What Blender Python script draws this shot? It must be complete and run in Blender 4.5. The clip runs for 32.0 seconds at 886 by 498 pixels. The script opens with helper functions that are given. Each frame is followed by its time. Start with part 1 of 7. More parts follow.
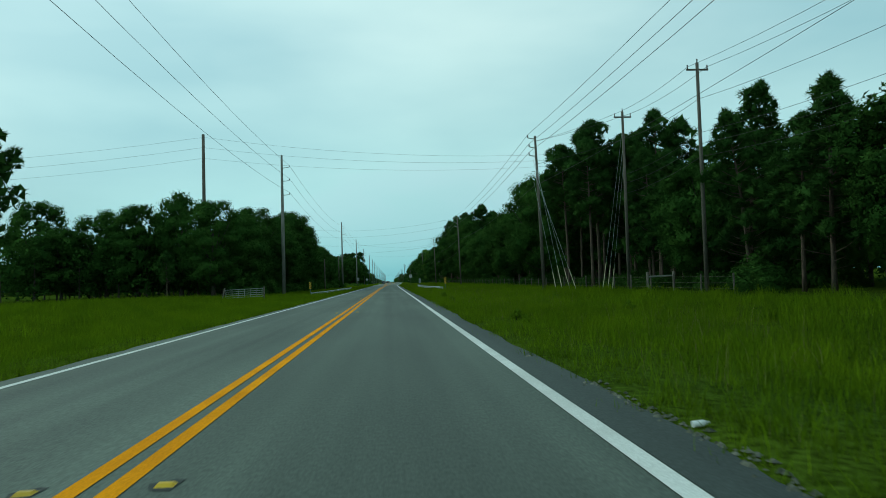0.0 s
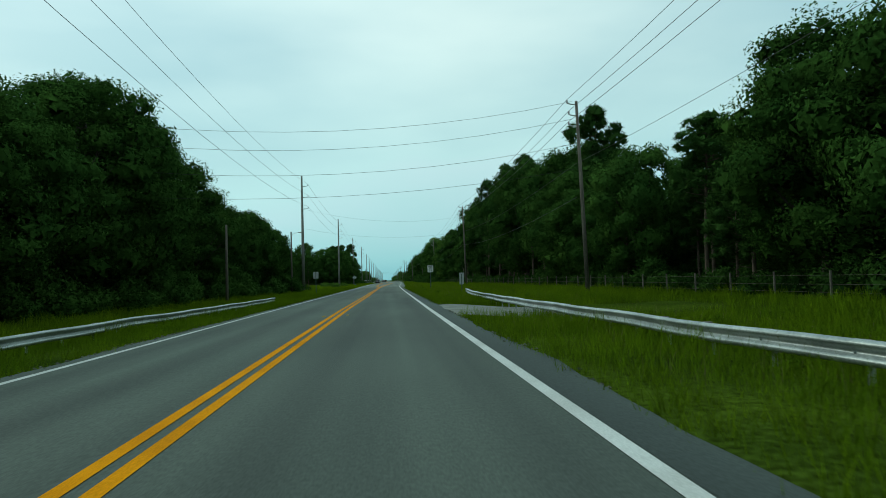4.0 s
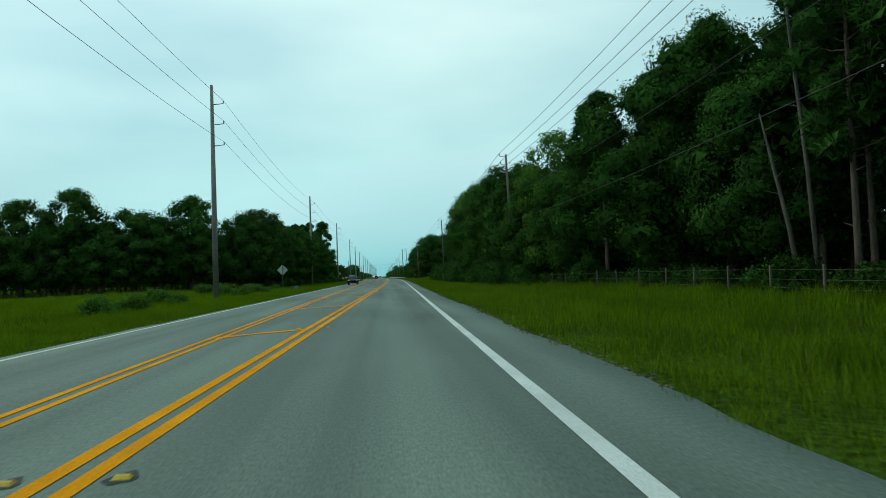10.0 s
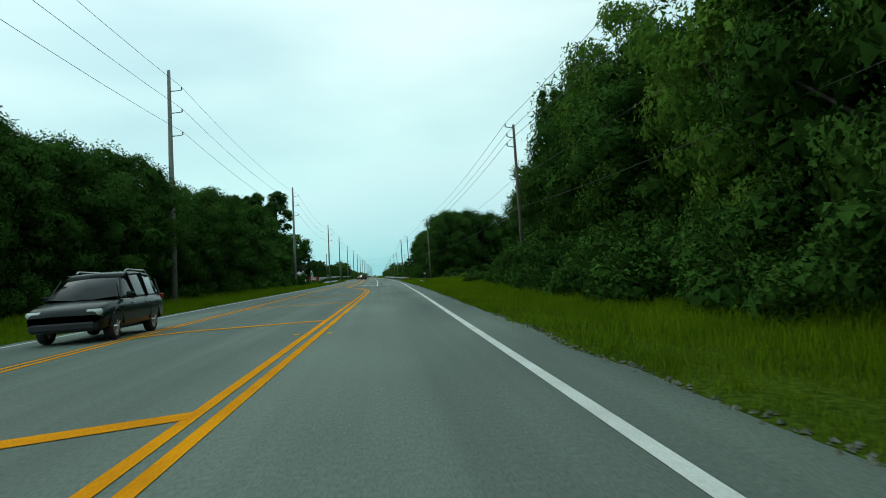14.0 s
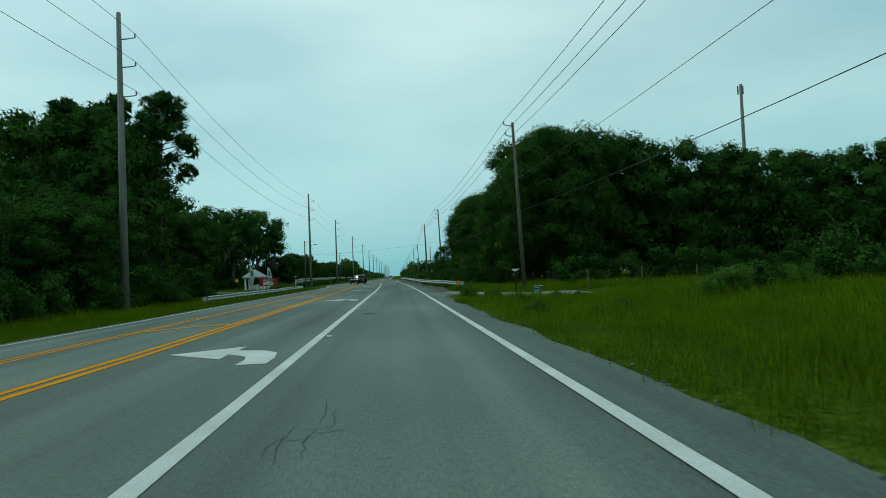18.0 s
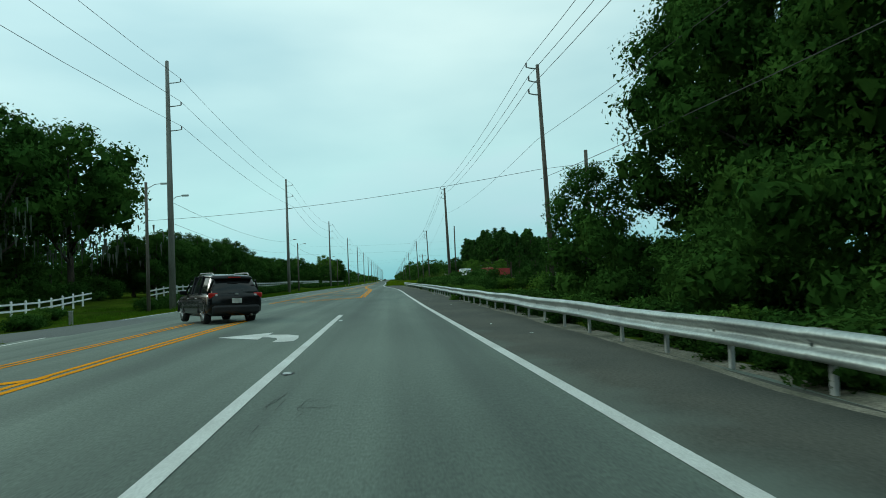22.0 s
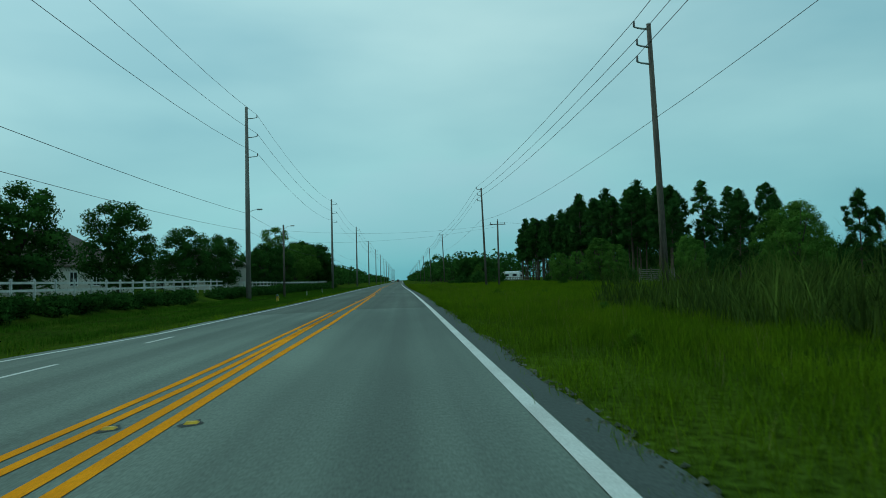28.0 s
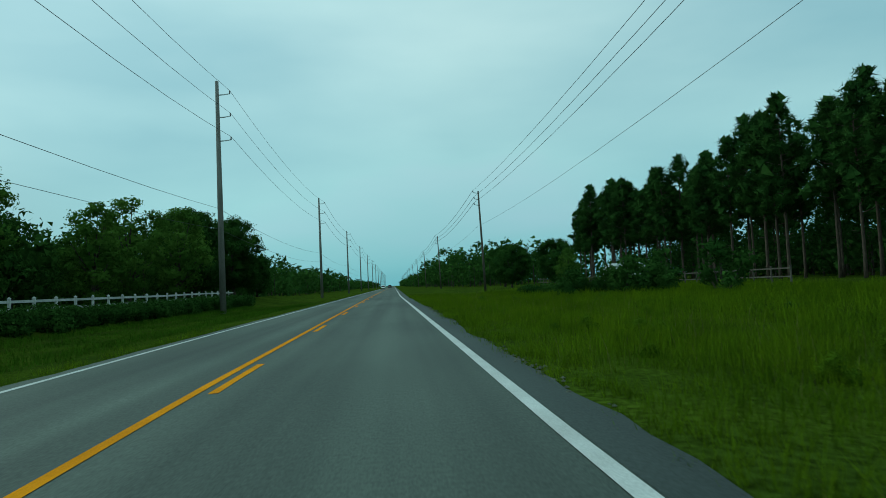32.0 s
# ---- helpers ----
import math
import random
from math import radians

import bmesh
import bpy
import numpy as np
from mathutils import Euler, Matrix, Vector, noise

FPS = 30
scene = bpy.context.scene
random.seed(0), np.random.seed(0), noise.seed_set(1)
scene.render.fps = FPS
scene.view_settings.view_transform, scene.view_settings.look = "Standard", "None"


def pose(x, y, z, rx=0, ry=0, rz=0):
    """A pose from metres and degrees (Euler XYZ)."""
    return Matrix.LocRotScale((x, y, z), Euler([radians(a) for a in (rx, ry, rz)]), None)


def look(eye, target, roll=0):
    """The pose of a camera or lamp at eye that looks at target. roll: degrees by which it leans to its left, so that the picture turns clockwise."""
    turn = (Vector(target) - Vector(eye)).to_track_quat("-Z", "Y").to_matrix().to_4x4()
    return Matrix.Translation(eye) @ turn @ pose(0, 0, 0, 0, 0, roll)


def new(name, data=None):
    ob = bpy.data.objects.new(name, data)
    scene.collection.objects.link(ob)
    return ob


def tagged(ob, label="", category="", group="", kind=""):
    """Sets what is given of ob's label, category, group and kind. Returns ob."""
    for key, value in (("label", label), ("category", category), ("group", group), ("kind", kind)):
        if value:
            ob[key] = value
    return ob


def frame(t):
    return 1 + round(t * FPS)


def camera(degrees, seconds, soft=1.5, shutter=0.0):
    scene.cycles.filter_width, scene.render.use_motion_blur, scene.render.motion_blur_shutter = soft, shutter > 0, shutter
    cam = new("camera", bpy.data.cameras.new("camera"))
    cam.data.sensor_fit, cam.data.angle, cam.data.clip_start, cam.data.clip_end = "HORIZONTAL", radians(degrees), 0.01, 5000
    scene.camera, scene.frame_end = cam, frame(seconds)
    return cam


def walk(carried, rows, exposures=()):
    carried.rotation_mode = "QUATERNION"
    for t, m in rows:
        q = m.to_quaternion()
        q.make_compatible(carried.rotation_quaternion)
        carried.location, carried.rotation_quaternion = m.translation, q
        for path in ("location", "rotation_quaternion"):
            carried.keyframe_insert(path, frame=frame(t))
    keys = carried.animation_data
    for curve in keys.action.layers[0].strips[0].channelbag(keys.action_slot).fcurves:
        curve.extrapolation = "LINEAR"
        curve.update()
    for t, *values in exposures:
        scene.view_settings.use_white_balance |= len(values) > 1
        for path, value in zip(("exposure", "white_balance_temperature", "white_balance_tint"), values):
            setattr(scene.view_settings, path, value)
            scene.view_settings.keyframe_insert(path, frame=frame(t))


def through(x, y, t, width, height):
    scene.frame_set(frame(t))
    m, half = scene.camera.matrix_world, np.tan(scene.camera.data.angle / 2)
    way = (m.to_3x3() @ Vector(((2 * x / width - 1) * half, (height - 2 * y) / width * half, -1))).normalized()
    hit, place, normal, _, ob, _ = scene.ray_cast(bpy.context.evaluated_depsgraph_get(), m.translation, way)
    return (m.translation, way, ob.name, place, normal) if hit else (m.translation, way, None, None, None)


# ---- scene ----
# the camera looks through the windscreen of a car that drives along a straight country road
cam = camera(65.0, 32.0, soft=0.9, shutter=0.05)
PATH = [
    (0.0, pose(0.00, 0.00, 1.23, 92.55, 1.65, -4.24)),
    (0.5, pose(0.02, 12.46, 1.23, 92.39, 1.86, -4.31)),
    (1.0, pose(0.03, 25.00, 1.23, 92.41, 2.03, -4.45)),
    (1.5, pose(0.03, 37.59, 1.23, 92.18, 2.08, -4.55)),
    (2.0, pose(0.01, 50.25, 1.23, 92.25, 2.10, -4.51)),
    (2.5, pose(-0.02, 62.93, 1.23, 92.17, 2.12, -4.46)),
    (4.5, pose(-0.10, 113.72, 1.23, 92.50, 1.43, -4.46)),
    (5.0, pose(-0.11, 126.44, 1.23, 92.42, 1.61, -4.30)),
    (5.5, pose(-0.11, 139.24, 1.23, 92.47, 1.61, -4.30)),
    (6.0, pose(-0.11, 152.19, 1.23, 92.36, 1.53, -4.27)),
    (6.5, pose(-0.08, 165.31, 1.23, 92.19, 1.22, -4.66)),
    (7.0, pose(-0.02, 178.45, 1.23, 92.32, 1.71, -4.89)),
    (7.5, pose(0.07, 191.58, 1.23, 92.27, 2.07, -4.97)),
    (8.0, pose(0.21, 204.60, 1.23, 92.61, 1.70, -4.94)),
    (8.5, pose(0.38, 217.54, 1.23, 92.31, 1.72, -4.96)),
    (9.0, pose(0.58, 230.40, 1.23, 92.27, 1.89, -4.84)),
    (9.5, pose(0.77, 243.26, 1.23, 92.17, 1.79, -4.80)),
    (10.0, pose(0.97, 256.16, 1.23, 92.07, 1.97, -4.89)),
    (10.5, pose(1.17, 269.12, 1.23, 92.48, 2.02, -5.07)),
    (11.0, pose(1.40, 282.17, 1.23, 92.18, 2.15, -5.22)),
    (11.5, pose(1.65, 295.31, 1.23, 92.53, 1.88, -5.15)),
    (12.0, pose(1.90, 308.51, 1.23, 92.30, 1.90, -5.23)),
    (12.5, pose(2.14, 321.73, 1.23, 92.16, 1.78, -5.32)),
    (13.0, pose(2.38, 334.98, 1.23, 92.13, 1.85, -5.35)),
    (13.5, pose(2.61, 348.24, 1.23, 91.84, 2.25, -5.26)),
    (14.0, pose(2.83, 361.46, 1.23, 91.96, 2.34, -5.14)),
    (14.5, pose(3.04, 374.60, 1.23, 92.21, 1.65, -5.11)),
    (16.5, pose(3.83, 426.96, 1.23, 91.92, 2.49, -4.65)),
    (17.0, pose(3.97, 439.94, 1.23, 92.02, 2.41, -4.23)),
    (17.5, pose(4.03, 452.80, 1.23, 92.18, 2.21, -3.78)),
    (18.0, pose(4.02, 465.62, 1.23, 92.05, 2.35, -3.66)),
    (18.5, pose(3.94, 478.53, 1.23, 92.08, 2.84, -3.70)),
    (19.0, pose(3.81, 491.54, 1.23, 91.98, 2.53, -3.66)),
    (19.5, pose(3.68, 504.50, 1.23, 92.43, 2.28, -3.68)),
    (20.0, pose(3.54, 517.42, 1.23, 92.32, 1.43, -3.73)),
    (20.5, pose(3.39, 530.29, 1.23, 92.89, 1.63, -3.81)),
    (21.0, pose(3.22, 543.09, 1.23, 92.80, 1.75, -4.03)),
    (21.5, pose(3.03, 555.83, 1.23, 92.47, 2.29, -4.03)),
    (22.0, pose(2.83, 568.44, 1.23, 92.31, 2.33, -4.16)),
    (22.5, pose(2.62, 580.95, 1.23, 92.44, 2.40, -3.99)),
    (23.0, pose(2.39, 593.47, 1.23, 92.30, 2.30, -3.91)),
    (23.5, pose(2.15, 605.98, 1.23, 92.55, 2.28, -3.61)),
    (24.0, pose(1.88, 618.48, 1.23, 92.40, 2.47, -3.15)),
    (24.5, pose(1.61, 630.98, 1.23, 92.38, 2.31, -2.84)),
    (26.5, pose(0.51, 681.09, 1.23, 92.57, 2.19, -2.08)),
    (27.0, pose(0.25, 693.68, 1.23, 92.29, 1.75, -2.05)),
    (27.5, pose(0.02, 706.31, 1.23, 92.40, 1.43, -2.73)),
    (28.0, pose(-0.16, 718.94, 1.23, 92.47, 1.43, -3.27)),
    (28.5, pose(-0.29, 731.58, 1.23, 92.52, 1.64, -3.64)),
    (29.0, pose(-0.39, 744.22, 1.23, 92.85, 1.57, -3.73)),
    (29.5, pose(-0.48, 756.88, 1.23, 93.00, 1.57, -3.74)),
    (30.0, pose(-0.58, 769.56, 1.23, 92.65, 1.73, -3.77)),
    (30.5, pose(-0.70, 782.18, 1.23, 92.53, 1.84, -3.79)),
    (31.0, pose(-0.85, 794.80, 1.23, 92.46, 1.92, -3.84)),
    (31.5, pose(-1.01, 807.53, 1.23, 92.62, 2.26, -3.99)),
    (32.0, pose(-1.18, 820.29, 1.23, 92.84, 2.53, -3.99)),
]

EXPOSURES = [(0.0, 0.08, 6390, 3), (1.2, 0.1, 6490, 5), (2.2, 0.2, 6710, 9), (5.0, 0.18, 6690, 9), (7.0, 0.24, 6710, 10), (8.5, 0.2, 6540, 6), (11.0, 0.28, 6570, 8), (13.0, 0.4, 6690, 12), (14.2, 0.42, 6890, 13), (16.0, 0.24, 6590, 9),
             (18.0, 0.02, 6500, 6), (19.5, 0.2, 6590, 9), (21.0, 0.28, 6640, 9), (22.5, 0.1, 6490, 5), (24.0, -0.2, 6020, -3), (28.0, -0.25, 5900, -4), (32.0, -0.14, 6060, -1)]
walk(cam, PATH, EXPOSURES)

# ---- world and sun: a hazy, thinly overcast evening sky ----
world = bpy.data.worlds.new("evening_sky")
scene.world = world
world.use_nodes = True
wt = world.node_tree
wt.nodes.clear()
w_out = wt.nodes.new("ShaderNodeOutputWorld")
w_mix = wt.nodes.new("ShaderNodeMixShader")
w_sky = wt.nodes.new("ShaderNodeTexSky")
w_sky.sky_type = 'NISHITA'
w_sky.sun_disc = False
w_sky.sun_elevation = radians(16)
w_sky.sun_rotation = radians(-60)
w_sky.dust_density = 4.0
w_bg1 = wt.nodes.new("ShaderNodeBackground")
w_bg1.inputs["Strength"].default_value = 0.12
wt.links.new(w_sky.outputs[0], w_bg1.inputs["Color"])
w_tc = wt.nodes.new("ShaderNodeTexCoord")
w_map = wt.nodes.new("ShaderNodeMapping")
w_map.inputs["Scale"].default_value = (1.0, 1.0, 3.2)
w_map.inputs["Rotation"].default_value = (0.3, 0.5, 0.2)
w_noise = wt.nodes.new("ShaderNodeTexNoise")
w_noise.inputs["Scale"].default_value = 1.3
w_noise.inputs["Detail"].default_value = 5.0
w_noise.inputs["Roughness"].default_value = 0.45
w_ramp = wt.nodes.new("ShaderNodeValToRGB")
w_ramp.color_ramp.elements[0].position = 0.36
w_ramp.color_ramp.elements[0].color = (0.42, 0.695, 0.76, 1)
w_ramp.color_ramp.elements[1].position = 0.62
w_ramp.color_ramp.elements[1].color = (0.72, 0.98, 0.98, 1)
w_pale = w_ramp.color_ramp.elements.new(0.74)
w_pale.color = (0.86, 0.99, 1.04, 1)
w_bg2 = wt.nodes.new("ShaderNodeBackground")
w_bg2.inputs["Strength"].default_value = 0.91
w_sep = wt.nodes.new("ShaderNodeSeparateXYZ")
w_low = wt.nodes.new("ShaderNodeValToRGB")
w_low.color_ramp.elements[0].position = 0.0
w_low.color_ramp.elements[0].color = (0.36, 0.66, 0.72, 1)
w_low.color_ramp.elements[1].position = 0.34
w_low.color_ramp.elements[1].color = (1, 1, 1, 1)
w_mul = wt.nodes.new("ShaderNodeMix")
w_mul.data_type = 'RGBA'
w_mul.blend_type = 'MULTIPLY'
w_mul.inputs["Factor"].default_value = 1.0
wt.links.new(w_tc.outputs["Generated"], w_map.inputs["Vector"])
wt.links.new(w_map.outputs[0], w_noise.inputs["Vector"])
wt.links.new(w_noise.outputs["Fac"], w_ramp.inputs[0])
wt.links.new(w_tc.outputs["Generated"], w_sep.inputs[0])
wt.links.new(w_sep.outputs["Z"], w_low.inputs[0])
wt.links.new(w_ramp.outputs[0], w_mul.inputs["A"])
wt.links.new(w_low.outputs[0], w_mul.inputs["B"])
w_side = wt.nodes.new("ShaderNodeMapRange")
w_side.inputs["From Min"].default_value, w_side.inputs["From Max"].default_value = -0.75, 0.1
w_side.inputs["To Min"].default_value, w_side.inputs["To Max"].default_value = 1.22, 1.0
w_glow = wt.nodes.new("ShaderNodeVectorMath")
w_glow.operation = 'SCALE'
wt.links.new(w_sep.outputs["X"], w_side.inputs["Value"])
wt.links.new(w_mul.outputs["Result"], w_glow.inputs[0])
wt.links.new(w_side.outputs[0], w_glow.inputs["Scale"])
wt.links.new(w_glow.outputs[0], w_bg2.inputs["Color"])
w_mix.inputs[0].default_value = 0.88
wt.links.new(w_bg1.outputs[0], w_mix.inputs[1])
wt.links.new(w_bg2.outputs[0], w_mix.inputs[2])
wt.links.new(w_mix.outputs[0], w_out.inputs[0])

sun = new("sun", bpy.data.lights.new("sun", 'SUN'))
sun.data.energy = 0.6
sun.data.angle = radians(14)
sun.data.color = (0.86, 1.0, 0.9)
sun.matrix_basis = look((-60, 40, 35), (0, 0, 0))

# ---- small helpers for meshes and materials ----
RNG = np.random.default_rng(7)


class Build:
    """Collects vertices and faces for one mesh."""

    def __init__(self):
        self.v, self.f = [], []

    def add(self, verts, faces):
        n = len(self.v)
        self.v.extend(verts)
        self.f.extend([tuple(i + n for i in f) for f in faces])
        return self

    def box(self, cx, cy, cz, sx, sy, sz, turn=0.0, bevel=0.0):
        """A box about its centre; bevel cuts its upright and lying edges."""
        x, y, z = sx / 2, sy / 2, sz / 2
        b = min(bevel, x * 0.9, y * 0.9, z * 0.9)
        if b <= 0:
            vs = [(-x, -y, -z), (x, -y, -z), (x, y, -z), (-x, y, -z), (-x, -y, z), (x, -y, z), (x, y, z), (-x, y, z)]
            fs = [(0, 3, 2, 1), (4, 5, 6, 7), (0, 1, 5, 4), (1, 2, 6, 5), (2, 3, 7, 6), (3, 0, 4, 7)]
        else:
            vs, fs = [], []
            def ring(ex, ey, ez):
                return [(-ex + b, -ey, ez), (ex - b, -ey, ez), (ex, -ey + b, ez), (ex, ey - b, ez),
                        (ex - b, ey, ez), (-ex + b, ey, ez), (-ex, ey - b, ez), (-ex, -ey + b, ez)]
            for ring_v in (ring(x - b * 0.5, y - b * 0.5, -z), ring(x, y, -z + b), ring(x, y, z - b), ring(x - b * 0.5, y - b * 0.5, z)):
                vs += ring_v
            for k in range(3):
                for i in range(8):
                    j = (i + 1) % 8
                    fs.append((k * 8 + i, k * 8 + j, k * 8 + 8 + j, k * 8 + 8 + i))
            fs.append(tuple(range(7, -1, -1)))
            fs.append(tuple(range(24, 32)))
        c, s = math.cos(turn), math.sin(turn)
        return self.add([(cx + c * px - s * py, cy + s * px + c * py, cz + pz) for px, py, pz in vs], fs)

    def tube(self, points, radii, sides=8, caps=True):
        """A tube through points with a radius at each."""
        pts = [Vector(p) for p in points]
        rings = []
        for i, p in enumerate(pts):
            d = (pts[min(i + 1, len(pts) - 1)] - pts[max(i - 1, 0)]).normalized()
            a = d.orthogonal().normalized() if abs(d.z) < 0.95 else Vector((1, 0, 0)).cross(d).normalized()
            b = d.cross(a)
            rings.append([tuple(p + (a * math.cos(k * math.tau / sides) + b * math.sin(k * math.tau / sides)) * radii[i]) for k in range(sides)])
        vs = [q for r in rings for q in r]
        fs = []
        for i in range(len(pts) - 1):
            for k in range(sides):
                j = (k + 1) % sides
                fs.append((i * sides + k, i * sides + j, (i + 1) * sides + j, (i + 1) * sides + k))
        if caps:
            fs.append(tuple(range(sides - 1, -1, -1)))
            fs.append(tuple((len(pts) - 1) * sides + k for k in range(sides)))
        return self.add(vs, fs)

    def sheet(self, rows):
        """A surface through equal rows of points."""
        n = len(rows[0])
        vs = [p for r in rows for p in r]
        fs = [(i * n + k, i * n + k + 1, (i + 1) * n + k + 1, (i + 1) * n + k) for i in range(len(rows) - 1) for k in range(n - 1)]
        return self.add(vs, fs)

    def prism(self, outline, y0, y1):
        """An outline in x and z pulled from y0 to y1."""
        n = len(outline)
        vs = [(x, y0, z) for x, z in outline] + [(x, y1, z) for x, z in outline]
        fs = [(i, (i + 1) % n, n + (i + 1) % n, n + i) for i in range(n)]
        fs += [tuple(range(n - 1, -1, -1)), tuple(range(n, 2 * n))]
        return self.add(vs, fs)

    def mesh(self, name, material, smooth=False):
        me = bpy.data.meshes.new(name)
        me.from_pydata(self.v, [], self.f)
        me.update()
        if smooth:
            me.polygons.foreach_set("use_smooth", [True] * len(me.polygons))
        if material:
            me.materials.append(material)
        return me


def quads_mesh(name, co, material, face=None):
    """One mesh from an array of quads, n x 4 x 3; face gives the way that each is shaded."""
    co = np.asarray(co, dtype=np.float32)
    if face is not None:
        turned = np.cross(co[:, 1] - co[:, 0], co[:, 2] - co[:, 0])[:, 1] > 0
        co[turned] = co[turned][:, ::-1]
    n = len(co)
    me = bpy.data.meshes.new(name)
    me.vertices.add(n * 4)
    me.vertices.foreach_set("co", co.reshape(-1))
    me.loops.add(n * 4)
    me.loops.foreach_set("vertex_index", np.arange(n * 4, dtype=np.int32))
    me.polygons.add(n)
    me.polygons.foreach_set("loop_start", np.arange(0, n * 4, 4, dtype=np.int32))
    me.update(calc_edges=True)
    if face is not None:
        me.polygons.foreach_set("use_smooth", np.ones(n, dtype=bool))
        me.normals_split_custom_set_from_vertices(np.repeat(face, 4, axis=0))
    me.materials.append(material)
    return me


def leaves_mesh(name, co, material):
    """One mesh of pointed leaf sprays, each a triangle; the fourth row is the way its clump faces."""
    co = np.asarray(co, dtype=np.float32)
    nor = co[:, 3] / (np.linalg.norm(co[:, 3], axis=1)[:, None] + 1e-9)
    tri = co[:, :3].copy()
    flat = np.cross(tri[:, 1] - tri[:, 0], tri[:, 2] - tri[:, 0])
    turned = (flat * nor).sum(1) < 0
    tri[turned] = tri[turned][:, ::-1]
    n = len(tri)
    me = bpy.data.meshes.new(name)
    me.vertices.add(n * 3)
    me.vertices.foreach_set("co", tri.reshape(-1))
    me.loops.add(n * 3)
    me.loops.foreach_set("vertex_index", np.arange(n * 3, dtype=np.int32))
    me.polygons.add(n)
    me.polygons.foreach_set("loop_start", np.arange(0, n * 3, 3, dtype=np.int32))
    me.polygons.foreach_set("use_smooth", np.ones(n, dtype=bool))
    me.update(calc_edges=True)
    me.normals_split_custom_set_from_vertices(np.repeat(nor, 3, axis=0))
    me.materials.append(material)
    return me


def part(name, build, material, parent=None, label="", smooth=False, at=None):
    """Links a build (or a ready mesh) as one mesh object under a thing or a part."""
    me = build if isinstance(build, bpy.types.Mesh) else build.mesh(name, material, smooth)
    ob = new(name, me)
    if parent is not None:
        ob.parent = parent
    if at is not None:
        ob.matrix_basis = at
    if label:
        tagged(ob, label)
    return ob


def thing(name, label, category, m=None, group="", kind=""):
    """An empty at a thing's base, which parents its parts."""
    ob = new(name)
    ob.matrix_basis = m if m is not None else Matrix()
    return tagged(ob, label, category, group, kind)


def mat(name, base, rough=0.8, metal=0.0, vary=0.25, scale=3.0, fine=40.0, bump=0.1, second=None, island=0.0, spec=0.3, stretch=(1, 1, 1)):
    """A surface with colour variation at two scales and a fine relief."""
    m = bpy.data.materials.new(name)
    m.use_nodes = True
    nt = m.node_tree
    bsdf = nt.nodes["Principled BSDF"]
    bsdf.inputs["Roughness"].default_value = rough
    bsdf.inputs["Metallic"].default_value = metal
    bsdf.inputs["Specular IOR Level"].default_value = spec
    geo = nt.nodes.new("ShaderNodeTexCoord")
    mp = nt.nodes.new("ShaderNodeMapping")
    mp.inputs["Scale"].default_value = stretch
    nt.links.new(geo.outputs["Object"], mp.inputs["Vector"])
    n1, n2 = nt.nodes.new("ShaderNodeTexNoise"), nt.nodes.new("ShaderNodeTexNoise")
    for nd, sc, de in ((n1, scale, 4.0), (n2, fine, 2.0)):
        nd.inputs["Scale"].default_value = sc
        nd.inputs["Detail"].default_value = de
        nt.links.new(mp.outputs[0], nd.inputs["Vector"])
    second = second or tuple(c * 0.55 for c in base)
    r1 = nt.nodes.new("ShaderNodeValToRGB")
    r1.color_ramp.elements[0].position, r1.color_ramp.elements[1].position = 0.34, 0.66
    r1.color_ramp.elements[0].color = (*second, 1)
    r1.color_ramp.elements[1].color = (*base, 1)
    nt.links.new(n1.outputs["Fac"], r1.inputs[0])
    mx = nt.nodes.new("ShaderNodeMix")
    mx.data_type, mx.blend_type = 'RGBA', 'MULTIPLY'
    mx.inputs["Factor"].default_value = vary
    r2 = nt.nodes.new("ShaderNodeValToRGB")
    r2.color_ramp.elements[0].position, r2.color_ramp.elements[1].position = 0.3, 0.7
    r2.color_ramp.elements[0].color, r2.color_ramp.elements[1].color = (0.3, 0.3, 0.3, 1), (1.4, 1.4, 1.4, 1)
    nt.links.new(n2.outputs["Fac"], r2.inputs[0])
    nt.links.new(r1.outputs[0], mx.inputs["A"])
    nt.links.new(r2.outputs[0], mx.inputs["B"])
    col = mx.outputs["Result"]
    if island:
        gi = nt.nodes.new("ShaderNodeNewGeometry")
        oi = nt.nodes.new("ShaderNodeObjectInfo")
        su = nt.nodes.new("ShaderNodeMath")
        su.operation = 'MULTIPLY_ADD'
        su.inputs[1].default_value = 0.6
        nt.links.new(gi.outputs["Random Per Island"], su.inputs[0])
        hf = nt.nodes.new("ShaderNodeMath")
        hf.operation = 'MULTIPLY'
        hf.inputs[1].default_value = 0.4
        nt.links.new(oi.outputs["Random"], hf.inputs[0])
        nt.links.new(hf.outputs[0], su.inputs[2])
        mr = nt.nodes.new("ShaderNodeMapRange")
        mr.inputs["To Min"].default_value, mr.inputs["To Max"].default_value = 1 - island, 1 + island
        nt.links.new(su.outputs[0], mr.inputs["Value"])
        hs = nt.nodes.new("ShaderNodeHueSaturation")
        nt.links.new(mr.outputs[0], hs.inputs["Value"])
        nt.links.new(col, hs.inputs["Color"])
        col = hs.outputs[0]
    nt.links.new(col, bsdf.inputs["Base Color"])
    if bump:
        bp = nt.nodes.new("ShaderNodeBump")
        bp.inputs["Strength"].default_value = bump
        bp.inputs["Distance"].default_value = 0.02
        nt.links.new(n2.outputs["Fac"], bp.inputs["Height"])
        nt.links.new(bp.outputs[0], bsdf.inputs["Normal"])
    return m


